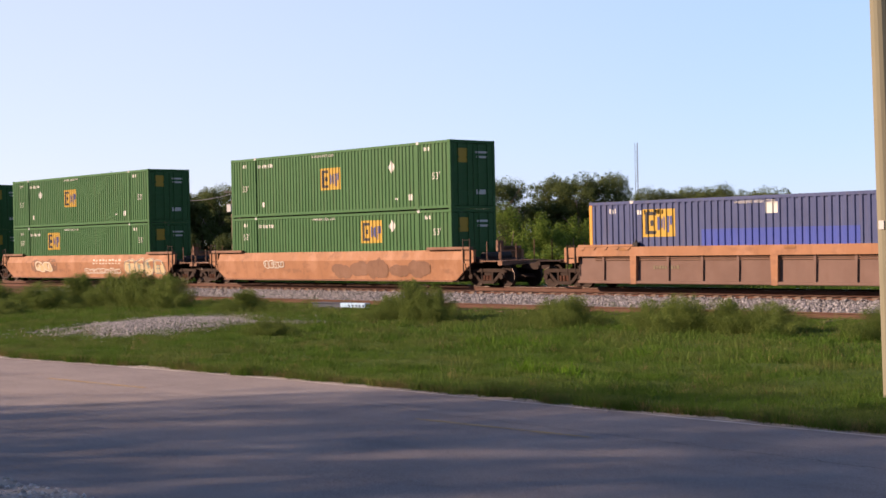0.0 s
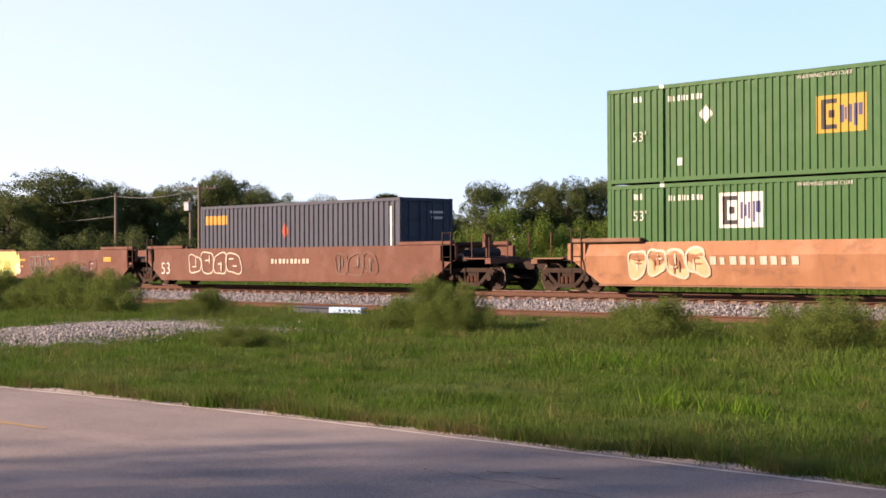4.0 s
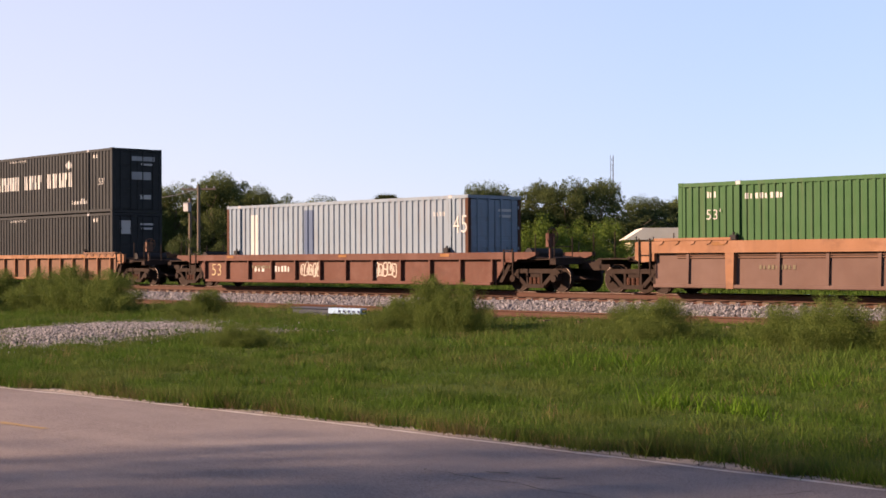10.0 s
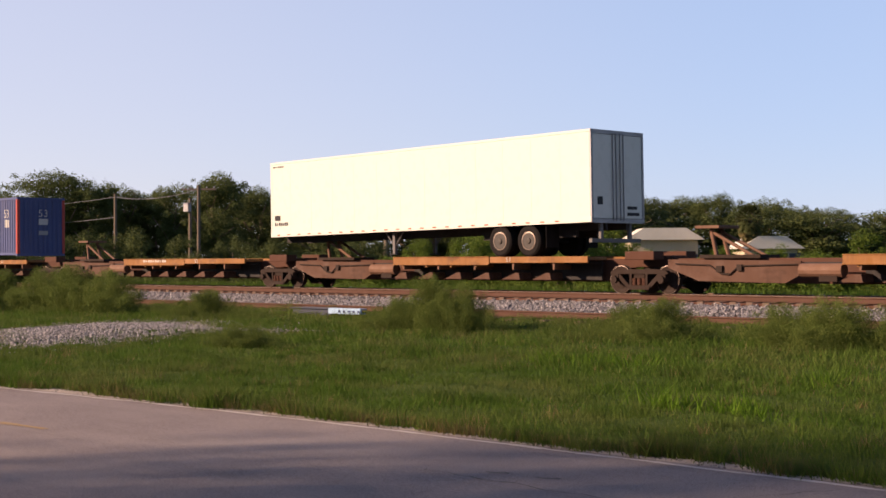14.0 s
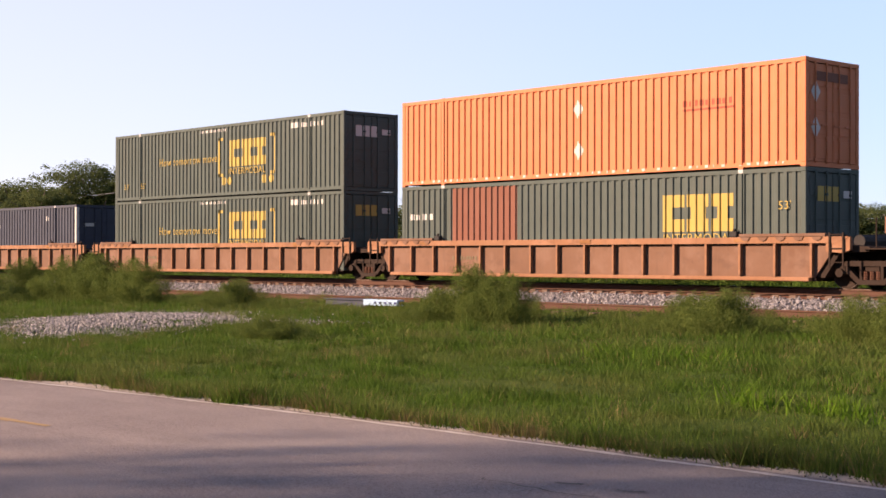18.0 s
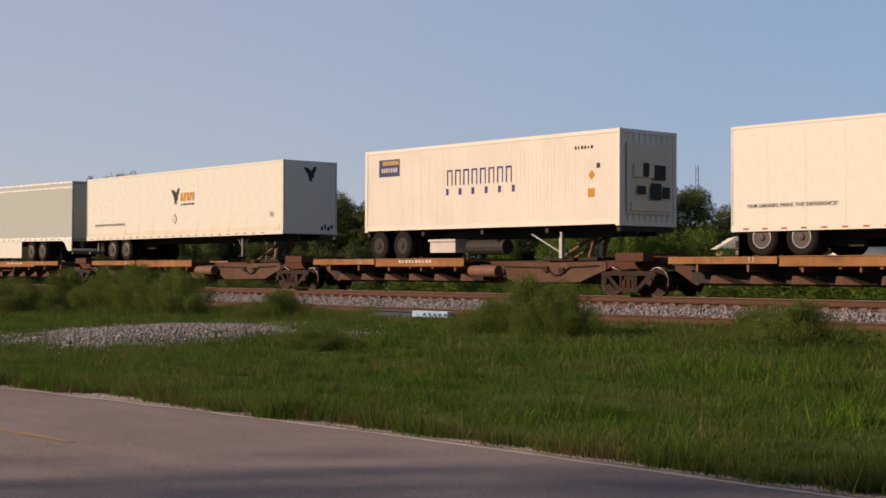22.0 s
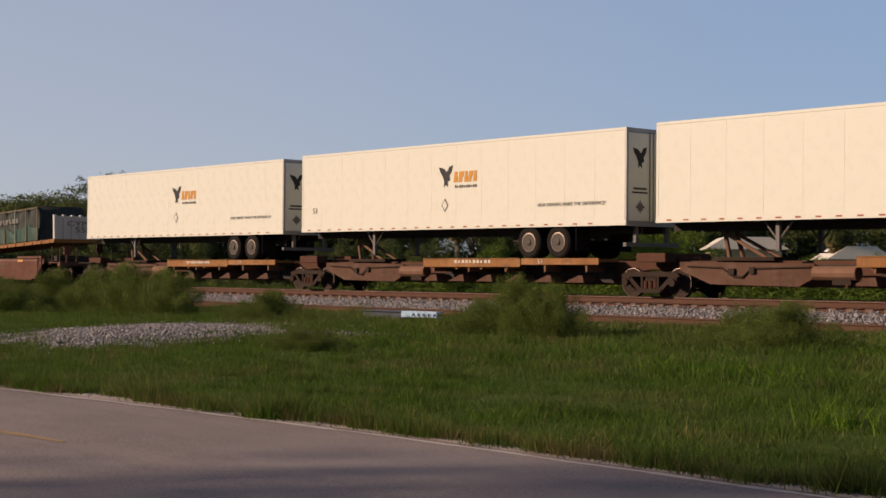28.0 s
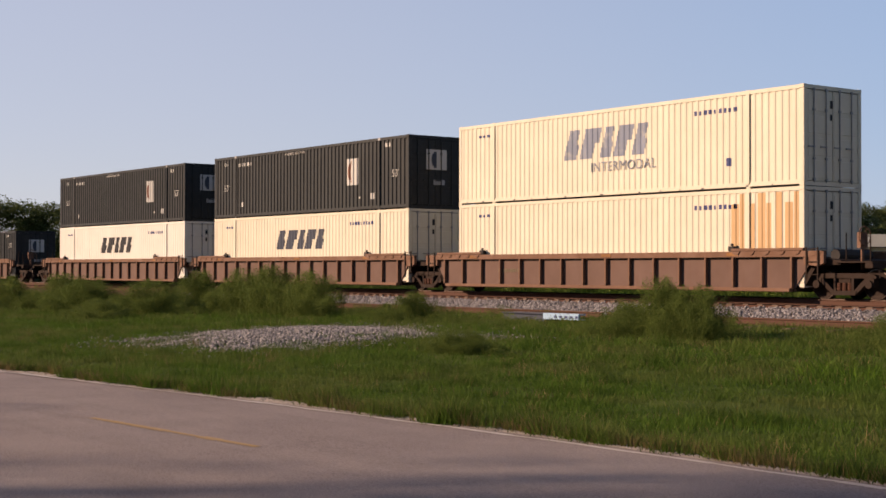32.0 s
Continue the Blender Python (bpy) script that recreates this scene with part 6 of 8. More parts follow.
# reefer box on a chassis
c = container("dirty white refrigerated container with scuffed machinery end", -519.2, 12.25, "white", 0, 0.06, 2.08, "front")
patch("navy_sign", c, 12.25, 0.06, [(0.8, 1.95, 1.95, 2.55)], "navy", "navy sign with yellow stripe")
part("sign_stripe", lambda bm: skin_off(bm, 12.25, 0.06, 1.0, 1.9, 2.35, 2.5), "gold", c)
part("sign_print", lambda bm: [skin_off(bm, 12.25, 0.06, 0.95 + i * 0.13, 1.04 + i * 0.13, 2.1, 2.25) for i in range(7)], "mark", c)
patch("name_print", c, 12.25, 0.06, [r for i in range(8) for r in ((4.47 + i * 0.41, 4.53 + i * 0.41, 1.50, 2.02), (4.70 + i * 0.41, 4.75 + i * 0.41, 1.50, 2.02), (4.53 + i * 0.41, 4.70 + i * 0.41, 1.96, 2.02))], "navy", "thin navy name bars")
patch("name_print", c, 12.25, 0.06, [(4.42 + i * 0.64, 4.56 + i * 0.64, 1.18, 1.40) for i in range(6)], "navy")
patch("orange_square", c, 12.25, 0.06, [(10.95, 11.22, 0.88, 1.15)] + rhombus(11.1, 1.55, 0.28, 0.3), "letter_orange")
patch("stencil", c, 12.25, 0.06, tick_marks(10.4, 11.2, 2.35, 2.45, 6) + [(11.3, 11.45, 1.75, 1.9)], "black")
def machinery(bm):
    box(bm, -0.02, 0.02, -1.0, 1.0, 0.35, 2.5)
    for y in (-0.75, -0.15, 0.40):
        box(bm, 0.02, 0.09, y, y + 0.4, 1.45, 1.85)
    box(bm, 0.02, 0.06, -0.85, 0.85, 0.45, 0.75)
    soften(bm, 0.015)
part("machinery", machinery, "cream", c, "scuffed dirty white refrigeration unit", pose(6.125, 0, 0))
for y, z, w, h2 in ((-0.35, 1.5, 0.25, 0.4), (0.15, 1.4, 0.5, 0.45), (-0.6, 0.95, 0.35, 0.25), (0.0, 0.8, 0.45, 0.5), (0.55, 0.85, 0.3, 0.35)):
    part("vent", lambda bm: box(bm, 0.0, 0.014, y, y + w, z, z + h2), "black", c, at=pose(6.22, 0, 0))
ch = rolls(thing("container_chassis", "black steel container chassis under a reefer box", "chassis", ""), -519.2 + 6.125, 1.10)
def chassis_beams(bm):
    for y in (-0.45, 0.45):
        box(bm, -6.1, 6.1, y - 0.06, y + 0.06, 0.70, 0.96)
    for x in (-6.0, -3.0, 0.0, 3.0, 6.0):
        box(bm, x - 0.08, x + 0.08, -1.2, 1.2, 0.82, 0.97)
    soften(bm, 0.01)
part("chassis_frame", chassis_beams, "dark", ch)
for i in (0, 1):
    part("axle", lambda bm: bar(bm, (0, -1.0, 0), (0, 1.0, 0), 0.075, 8), "dark", ch, at=pose(-6.125 + 0.76 + 1.3 * i, 0, 0.505), key="taxle")
    for y in (-1.10, -0.78, 0.78, 1.10):
        wh = part("wheel", MESH["ttyre"], "tyre", ch, at=pose(-6.125 + 0.76 + 1.3 * i, y, 0.505))
        if y == -1.10:
            part("rim", MESH["trim"], "dark", wh, at=pose(0, -0.115, 0))
part("generator", lambda bm: (box(bm, -2.9, -1.6, -0.95, -0.4, 0.25, 0.62), box(bm, -2.95, -1.55, -1.0, -0.35, 0.62, 0.7)), "mark", ch, "white generator box")
part("underslung_tank", lambda bm: bar(bm, (-1.2, -0.6, 0.42), (0.6, -0.6, 0.42), 0.25, 12), "dark", ch)
for y in (-0.85, 0.85):
    lg = part("landing_leg", lambda bm: (box(bm, 3.25, 3.37, y - 0.06, y + 0.06, 0.02, 0.85), bar(bm, (2.0, y, 0.8), (3.3, y, 0.2), 0.03, 5)), "galv", ch)
    part("foot", lambda bm: box(bm, 3.15, 3.47, y - 0.13, y + 0.13, 0.0, 0.03), "dark", lg)
spine_unit(-524.0, -541.6, "right", "shared", "none")
bird_trailer(-540.5, L53, 4.97, 5.02, "left", 2.41, 12.9, 7.75, slogan_x=0.8, size53=15.4, dirty=True)
spine_unit(-541.6, -557.7, "left", "coupler", "none", True)
t1 = trailer("pale grey road trailer with brown shield emblem", -558.2, L53, 5.08, 4.98, "silver", "right", 11.61, 4.1, (4.5, 10.6), 2.86, False, True, "trailer")
shield(t1, L53, 1.55, 1.52, 1.0, 1.25)

# trailer in a red low well car
well_car("faded red low well car with rust", -562.1, -580.1, "low", RED, "coupler", "coupler")
bird_trailer(-577.5, L53, 4.25, 4.43, "left", 2.6, 12.9, 7.72, slogan_x=0.8, dirty=True)

# second long spine set
spine_unit(-584.3, -600.9, "right", "shared", "coupler", True)
name_trailer(-599.75, 4.97, 5.06, "left", 3.21, 12.9, (5.4, 12.7), 12.26, 1.95)
spine_unit(-600.9, -617.6, "left", "shared", "none", True)
name_trailer(-617.47, 5.04, 5.02, "right", 12.7, 3.9, (4.0, 10.7), 0.15, 1.5)
spine_unit(-617.6, -635.3, "left", "shared", "none")
bird_trailer(-634.9, L53, 5.02, 4.96, "right", 12.6, 4.0, 7.72, slogan_x=12.3)
spine_unit(-635.3, -652.1, "left", "shared", "none", True)
bird_trailer(-652.2, L53, 5.04, 4.98, "right", 12.08, 4.05, 7.85, slogan_x=12.5, size53=0.85)
spine_unit(-652.1, -668.9, "left", "coupler", "none", True)
bird_trailer(-669.2, 15.78, 5.04, 5.0, "right", 12.27, 3.98, 7.62, slogan_x=12.1)

# tarped bundles on a tilted flat rack in a brown smooth well car
car = well_car("oxide brown smooth well car with white number", -672.9, -692.6, "smooth", BROWN, "coupler", "coupler", True, height=1.24)
words("53", "spray_white", car, 2.5, -SIDE + 0.045, 0.5, 0.36)
patch_flat("number_print", car, tick_marks(-5.0, -3.5, 0.88, 1.06, 8), -SIDE - 0.012, "spray_white")
patch_flat("small_print", car, tick_marks(-8.0, -6.0, 0.97, 1.05, 6) + tick_marks(-1.4, -0.4, 0.94, 1.08, 4) + tick_marks(0.8, 1.8, 0.94, 1.08, 4) + tick_marks(3.2, 5.4, 0.92, 1.02, 12), -SIDE - 0.012, "strap")
patch_flat("orange_tab", car, [(x, x + 0.6, 1.10, 1.20) for x in (-8.2, -4.4, -0.2, 3.4, 6.6)], -SIDE - 0.012, "letter_orange")
lean_paint(car)
rack = rolls(thing("flat_rack", "open flat rack container with white end wall, tilted in its well", "flat rack", ""), -679.2, 1.94, -2.3)
part("deck", lambda bm: box(bm, -6.5, 6.5, -1.22, 1.22, -0.17, 0.0), "deck_yellow", rack)
for i in range(14):
    for y in (-1.235, 1.235):
        part("stake_pocket", lambda bm: box(bm, 0, 0.15, -0.013, 0.013, -0.155, -0.03), "deck_yellow", rack, at=pose(-6.4 + i * 0.95, y, 0), key="stake")
part("end_wall", lambda bm: box(bm, 6.42, 6.5, -1.15, 1.15, 0.0, 1.12), "mark", rack, "white corrugated end wall")
for y in (-1.22, -0.75, -0.3, 0.15, 0.6, 1.1):
    part("wall_rib", lambda bm: box(bm, 6.40, 6.56, 0, 0.12, 0.0, 1.18), "mark", rack, at=pose(0, y, 0), key="wallrib")
words("CYPZ", "black", rack, 6.572, 0.15, 0.74, 0.26, 1.5, "end")
words("552", "black", rack, 6.572, 0.3, 0.44, 0.26, 1.5, "end")
def smooth_faces(ob):
    for p in ob.data.polygons:
        p.use_smooth = True


bundle = rolls(thing("tarped_load", "dark green and black tarpaulin load with timber battens", "tarped cargo", ""), -679.3, 1.95, -2.3)
def tarp(bm):
    rng = random.Random(9)
    nx, nz = 60, 12
    g = []
    for i in range(nx + 1):
        x = -5.0 + 10.0 * i / nx
        colm = []
        for j in range(nz + 1):
            z = 1.64 * j / nz
            y = -1.2 + 0.05 * math.sin(x * 5.1 + 2 * math.sin(z * 2)) + 0.03 * math.sin(x * 13 + z * 5) + rng.uniform(-0.012, 0.012)
            colm.append(bm.verts.new((x, y, z)))
        for y in (-0.9, 0.9, 1.2):
            colm.append(bm.verts.new((x, y, 1.70 if abs(y) < 1 else 1.63)))
        colm.append(bm.verts.new((x, 1.2, 0)))
        g.append(colm)
    for i in range(nx):
        for j in range(len(g[0]) - 1):
            bm.faces.new((g[i][j], g[i + 1][j], g[i + 1][j + 1], g[i][j + 1]))
    bm.faces.new(g[0][::-1])
    bm.faces.new(g[-1])
smooth_faces(part("tarpaulin", tarp, "tarp", bundle))
def lower_tarp(bm):
    rng = random.Random(19)
    rows_ = []
    for i in range(61):
        x = -4.95 + 9.9 * i / 60
        top_z = 0.70 + 0.12 * math.sin(x * 2.1) + 0.08 * math.sin(x * 5.3)
        rows_.append([bm.verts.new((x, -1.262 + 0.03 * math.sin(x * 5.1 + 2 * math.sin(z * 2)) + rng.uniform(-0.008, 0.008), z)) for z in (0.02, 0.3, 0.6, top_z)])
    for a, b in zip(rows_, rows_[1:]):
        for j in range(3):
            bm.faces.new((a[j], b[j], b[j + 1], a[j + 1]))
smooth_faces(part("lower_tarpaulin", lower_tarp, "green_tarp", bundle, "dark green lower tarpaulin"))
for i in range(9):
    part("batten", lambda bm: (box(bm, -0.03, 0.03, -1.30, -1.27, 0.0, 1.66), box(bm, -0.03, 0.03, -1.30, -1.0, 1.66, 1.68)), "strap" if i % 3 else "mint", bundle, at=pose(-4.95 + i * 1.235, 0, 0), key="batten")
part("top_batten", lambda bm: box(bm, -5.0, 5.0, -1.315, -1.30, 1.59, 1.64), "strap", bundle)
part("name_print", lambda bm: [box(bm, x0, x1, -1.285, -1.28, z0, z1) for x0, x1, z0, z1 in slabs(-3.9, -2.5, 0.98, 1.24, 4) + slabs(0.2, 2.9, 0.98, 1.22, 7)], "skirt", bundle)

# cream stacks in ribbed cars at the tail


def slanted_box(s_left, tier, colour, name="slate", faded=False, small=False, rusty=False):
    L = L53
    ob = container("cream white corrugated container with slanted blue name bars" if not rusty else "cream white corrugated container with rust streaks", s_left, L, colour, tier, 0.25)
    if not rusty:
        z0, z1 = ((1.30, 2.30) if tier else (1.38, 2.22))
        patch("name_print", ob, L, 0.25, slabs(5.85, 10.2, z0, z1, 5, 0.2, 0.35, 6), "faded_letter" if faded else name, "slanted name bars")
        if small:
            words("INTERMODAL", "worn_blue", ob, 8.75 - L / 2, -HW - 0.004, 0.98, 0.33)
    else:
        patch("rust_patch", ob, L, 0.25, [(13.4 + i * 0.34, 13.4 + i * 0.34 + (0.30, 0.16, 0.24)[i % 3], 0.25 + 0.25 * (i % 3), 2.75 - 0.3 * ((i + 1) % 2)) for i in range(8)], "rust_wash", "rust streaks")
    patch("stencil", ob, L, 0.25, tick_marks(11.9, 13.7, 2.32, 2.46, 9) + tick_marks(1.2, 1.9, 2.4, 2.5, 3) + [(13.2, 13.4, 0.7, 0.95)], "navy")
    mark_ob = patch("drain_slot", ob, L, 0.25, [(0.5 + i * 0.9, 0.62 + i * 0.9, 0.05, 0.10) for i in range(17)], "skirt")
    mark_ob.location.y = -0.02
    x = L / 2 - 0.003
    end_slab(ob, "end_print", 1.15, 1.27, 2.25, 2.48, x, "black")
    end_slab(ob, "end_stencil", 1.15, 1.24, 1.9, 2.08, x, "black")
    return ob


def crescent_box(s_left, tier):
    """Black box with a white panel that holds a dark crescent."""
    L = L53
    ob = container("black corrugated container with white crescent panel", s_left, L, "charcoal", tier, 0.28)
    patch("white_panel", ob, L, 0.28, [(11.63, 12.48, 1.08, 2.18)], "mark", "white panel with crescent")
    def crescent(bm):
        for i in range(8):
            z = 1.2 + i * 0.11
            k = math.sqrt(max(0.05, 1 - ((i - 3.5) / 4.2) ** 2))
            skin_off(bm, L, 0.28, 12.1 - 0.34 * k, 12.1 - 0.18 * k, z, z + 0.11)
    part("crescent", crescent, "rust_patch", ob)
    marks(ob, L, 0.28)
    end_slab(ob, "end_panel", 0.85, 1.85, 1.55, 2.35, L / 2 - 0.003, "mark")
    part("end_crescent", lambda bm: [box(bm, 0, 0.005, -0.25 * math.sqrt(max(0.05, 1 - ((i - 3.5) / 4.2) ** 2)) - 0.05, -0.05, 1.62 + i * 0.08, 1.70 + i * 0.08) for i in range(8)], "slate", ob, at=pose(L / 2 + 0.006, 0.1, 0))
    end_slab(ob, "end_stencil", 1.2, 1.75, 0.95, 1.15, L / 2 - 0.003, "galv")
    return ob


well_car("rusty tan ribbed well car", -696.8, -716.0, "ribs", ("car_tan", "panel_brown", "car_tan"), "coupler", "coupler")
slanted_box(-714.0, 0, "cream")
slanted_box(-714.0, 1, "cream", "skirt", True, True)
well_car("rusty tan ribbed well car", -720.0, -739.6, "ribs", ("car_tan", "panel_brown", "car_tan"), "shared", "coupler")
slanted_box(-737.35, 0, "cream", rusty=True)
slanted_box(-737.35, 1, "cream", "worn_blue", False, True)
well_car("rusty tan ribbed well car", -739.6, -759.2, "ribs", ("car_tan", "panel_brown", "car_tan"), "shared", "none")
slanted_box(-756.75, 0, "cream")
crescent_box(-756.75, 1)
well_car("rusty tan ribbed well car", -759.2, -778.9, "ribs", ("car_tan", "panel_brown", "car_tan"), "coupler", "none")
slanted_box(-776.06, 0, "white", "black")
crescent_box(-776.06, 1)
well_car("rusty tan ribbed well car", -782.9, -802.6, "ribs", ("car_tan", "panel_brown", "car_tan"), "coupler", "coupler")
crescent_box(-799.45, 0)


# ---- the land ----
def grid_sheet(name, xs, ys, material, zf, label, category):
    v = [(x, y, zf(x, y)) for y in ys for x in xs]
    n = len(xs)
    f = [(j * n + i, j * n + i + 1, (j + 1) * n + i + 1, (j + 1) * n + i) for j in range(len(ys) - 1) for i in range(n - 1)]
    me = bpy.data.meshes.new(name)
    me.from_pydata(v, [], f)
    me.materials.append(M[material])
    for p in me.polygons:
        p.use_smooth = True
    return tagged(new(name, me), label, category, kind="structure")


far = [-2500, -1200, -500, -250, -140, -100]
grid_sheet("ground", far + [-80 + i * 0.8 for i in range(125)] + [30, 60, 150, 500, 1500, 2500], [-2500, -900, -300, -120, -60, -30, 0, 4, 10, 11.2] + [11.7 + i * 0.4 for i in range(48)] + [32, 36, 40, 45, 60, 100, 200, 400, 1000, 2500],
           "turf", lambda x, y: ground_z(x, y) - (0.03 if y < 11.5 else 0) + (0.045 * noise.noise(Vector((x * 0.55, y * 0.7, 0))) if y > 12 and -90 < x < 25 and y < 50 else 0), "green roadside turf with dry patches", "ground")

ROAD_NEAR, ROAD_FAR = 0.95, 11.45
grid_sheet("road", [-1200, -400, -150] + [-100 + i * 2 for i in range(90)] + [150, 600, 1200], [ROAD_NEAR, 2.6, 4.4, 6.2, 8.2, 9.9, ROAD_FAR], "asphalt",
           lambda x, y: 0.004 + 0.03 * (1 - ((y - 6.2) / 5.4) ** 2), "worn grey two-lane asphalt road", "road")
for v in bpy.data.objects["road"].data.vertices:
    if v.co.y > 6.0:
        v.co.y -= edge_bend(v.co.x) * (v.co.y - 6.0) / (ROAD_FAR - 6.0)


def road_z(y):
    return 0.004 + 0.03 * (1 - ((y - 6.2) / 5.4) ** 2)


def strip(bm, pts, width, zoff, rng):
    """A thin ribbon on the road along pts."""
    for (xa, ya), (xb, yb) in zip(pts, pts[1:]):
        d = Vector((xb - xa, yb - ya))
        if d.length < 1e-6:
            continue
        n = Vector((-d.y, d.x)).normalized() * width / 2 * rng.uniform(0.6, 1.3)
        q = [bm.verts.new((x, y, road_z(y) + zoff)) for x, y in ((xa - n.x, ya - n.y), (xb - n.x, yb - n.y), (xb + n.x, yb + n.y), (xa + n.x, ya + n.y))]
        bm.faces.new(q)


rng = random.Random(4)
edge = tagged(new("edge_line", shared("edge_line", lambda bm: strip(bm, [(-120 + i * 0.5, 11.28 - edge_bend(-120 + i * 0.5) + 0.02 * math.sin(i * 1.7)) for i in range(300)], 0.10, 0.005, random.Random(2)))), "worn white edge line", "road marking", kind="structure")
edge.data.materials.append(M["road_white"])
for x0, x1, y0, y1 in ((-19.4, -15.6, 8.06, 8.28), (-7.2, -3.5, 8.35, 8.5), (-31.6, -27.8, 8.0, 8.06)):
    ob = tagged(new("centre_line", shared(fresh(), lambda bm: strip(bm, [(x0 + (x1 - x0) * i / 10, y0 + (y1 - y0) * i / 10) for i in range(11)], 0.13, 0.005, random.Random(3)))), "faded yellow centre dash", "road marking", "centre dashes", "structure")
    ob.data.materials.append(M["road_yellow"])


def crack_line(bm, x0, y0, x1, y1, seed, n=26, width=0.016):
    r = random.Random(seed)
    strip(bm, [(x0 + (x1 - x0) * i / n + r.uniform(-0.07, 0.07), y0 + (y1 - y0) * i / n + r.uniform(-0.05, 0.05)) for i in range(n + 1)], width, 0.006, r)


def all_cracks(bm):
    crack_line(bm, -9.8, 9.2, -4.2, 8.9, 2, 30, 0.018)
    crack_line(bm, -6.9, 8.8, -6.2, 11.0, 3, 14)
    crack_line(bm, -4.2, 8.9, 2, 8.6, 6, 30, 0.018)
    for x, y in ((-9.15, 9.55), (-8.55, 9.62)):
        crack_line(bm, x, y, x + 0.28, y + 0.05, 7, 4, 0.05)


tagged(new("road_cracks", shared("road_cracks", all_cracks)), "dark irregular cracks in the asphalt", "road crack", kind="structure").data.materials.append(M["crack"])


def ragged_shoulder(bm):
    r = random.Random(12)
    lo, hi = [], []
    for i in range(420):
        x = -100 + i * 0.3
        lo.append(bm.verts.new((x, 11.41 - edge_bend(x), 0.012)))
        hi.append(bm.verts.new((x, verge_start(x) + 0.10 + r.uniform(0, 0.10), 0.016)))
    for i in range(419):
        bm.faces.new((lo[i], lo[i + 1], hi[i + 1], hi[i]))


tagged(new("shoulder", shared("shoulder", ragged_shoulder)), "thin sandy road shoulder", "shoulder", kind="structure").data.materials.append(M["sand"])


def near_shoulder(bm):
    lo, hi = [], []
    for i in range(200):
        x = -60 + i * 0.4
        lo.append(bm.verts.new((x, -1.6 + 0.6 * noise.noise(Vector((x * 0.3, 5, 0))), 0.002)))
        hi.append(bm.verts.new((x, 1.02 + 0.22 * noise.noise(Vector((x * 0.9, 2, 0))), 0.022)))
    for i in range(199):
        bm.faces.new((lo[i], lo[i + 1], hi[i + 1], hi[i]))


tagged(new("shoulder", shared("near_shoulder", near_shoulder)), "pale sandy verge on the near side", "shoulder", kind="structure").data.materials.append(M["sand"])


# ---- stones ----
def stones(name, pts, size, seed, material, label):
    """Broken stones, each an uneven octahedron."""
    r = np.random.default_rng(seed)
    n = len(pts)
    base = np.array([(1, 0, 0), (0, 1, 0), (-1, 0, 0), (0, -1, 0), (0, 0, 0.8), (0, 0, -0.8)], dtype=np.float32)
    tri = np.array([(0, 1, 4), (1, 2, 4), (2, 3, 4), (3, 0, 4), (1, 0, 5), (2, 1, 5), (3, 2, 5), (0, 3, 5)])
    v = base[None] * r.uniform(0.55, 1.25, (n, 6, 1)) * (size * r.uniform(0.5, 1.25, n))[:, None, None]
    a = r.uniform(0, 2 * np.pi, n)
    c, s = np.cos(a)[:, None], np.sin(a)[:, None]
    x, y = v[..., 0] * c - v[..., 1] * s, v[..., 0] * s + v[..., 1] * c
    v = np.stack([x, y, v[..., 2]], -1) + pts[:, None]
    me = bpy.data.meshes.new(name)
    me.vertices.add(n * 6)
    me.vertices.foreach_set("co", v.astype(np.float32).ravel())
    f = (tri[None] + (np.arange(n) * 6)[:, None, None]).reshape(-1)
    me.loops.add(len(f))
    me.loops.foreach_set("vertex_index", f.astype(np.int32))
    me.polygons.add(n * 8)
    me.polygons.foreach_set("loop_start", np.arange(n * 8, dtype=np.int32) * 3)
    me.update(calc_edges=True)
    me.materials.append(M[material])
    return tagged(new(name, me), label, "stones", kind="stuff")


R = np.random.default_rng(7)
n = 56000
bx, by = R.uniform(-66, 8, n), 29.0 + 4.45 * R.uniform(0, 1, n) ** 0.8
bz = 0.5 + 0.25 * np.clip((by - 29.3) / 3.2, 0, 1) + R.uniform(-0.02, 0.03, n) + np.where(by > 32.9, 0.05 * np.cos(2 * np.pi * (bx + 66 - 0.28) / 0.56), 0)
stones("ballast_stones", np.stack([bx, by, bz], 1), 0.048, 8, "ballast", "grey white crushed stone ballast")
n = 52000
px, py = R.uniform(HEAP[0] - 5.6, HEAP[0] + 5.6, n), R.uniform(HEAP[1] - 5.2, HEAP[1] + 5.2, n)
reach = np.array([heap_reach(a, b) for a, b in zip(px, py)])
ok = reach < 1.0 + 0.22 * R.normal(0, 1, n)
px, py = px[ok], py[ok]
pz = np.array([ground_z(a, b) for a, b in zip(px, py)]) + R.uniform(-0.02, 0.025, len(px))
stones("gravel_stones", np.stack([px, py, pz], 1), 0.040, 9, "gravel", "spread heap of grey gravel on the grass")

n = 15000
qx, qy = R.uniform(-34, 14, n), R.uniform(-1.4, 1.05, n)
stones("verge_stones", np.stack([qx, qy, R.uniform(0.0, 0.03, n)], 1), 0.045, 10, "pale_stone", "loose pale stones on the near verge")

n = 2600
qx = R.uniform(-45, 6, n)
qy = np.array([11.42 - edge_bend(a) + u * (verge_start(a) + 0.15 - 11.42 + edge_bend(a)) for a, u in zip(qx, R.uniform(0, 1, n))])
stones("shoulder_stones", np.stack([qx, qy, np.full(n, 0.016)], 1), 0.016, 11, "gravel", "small pale stones on the sandy shoulder")


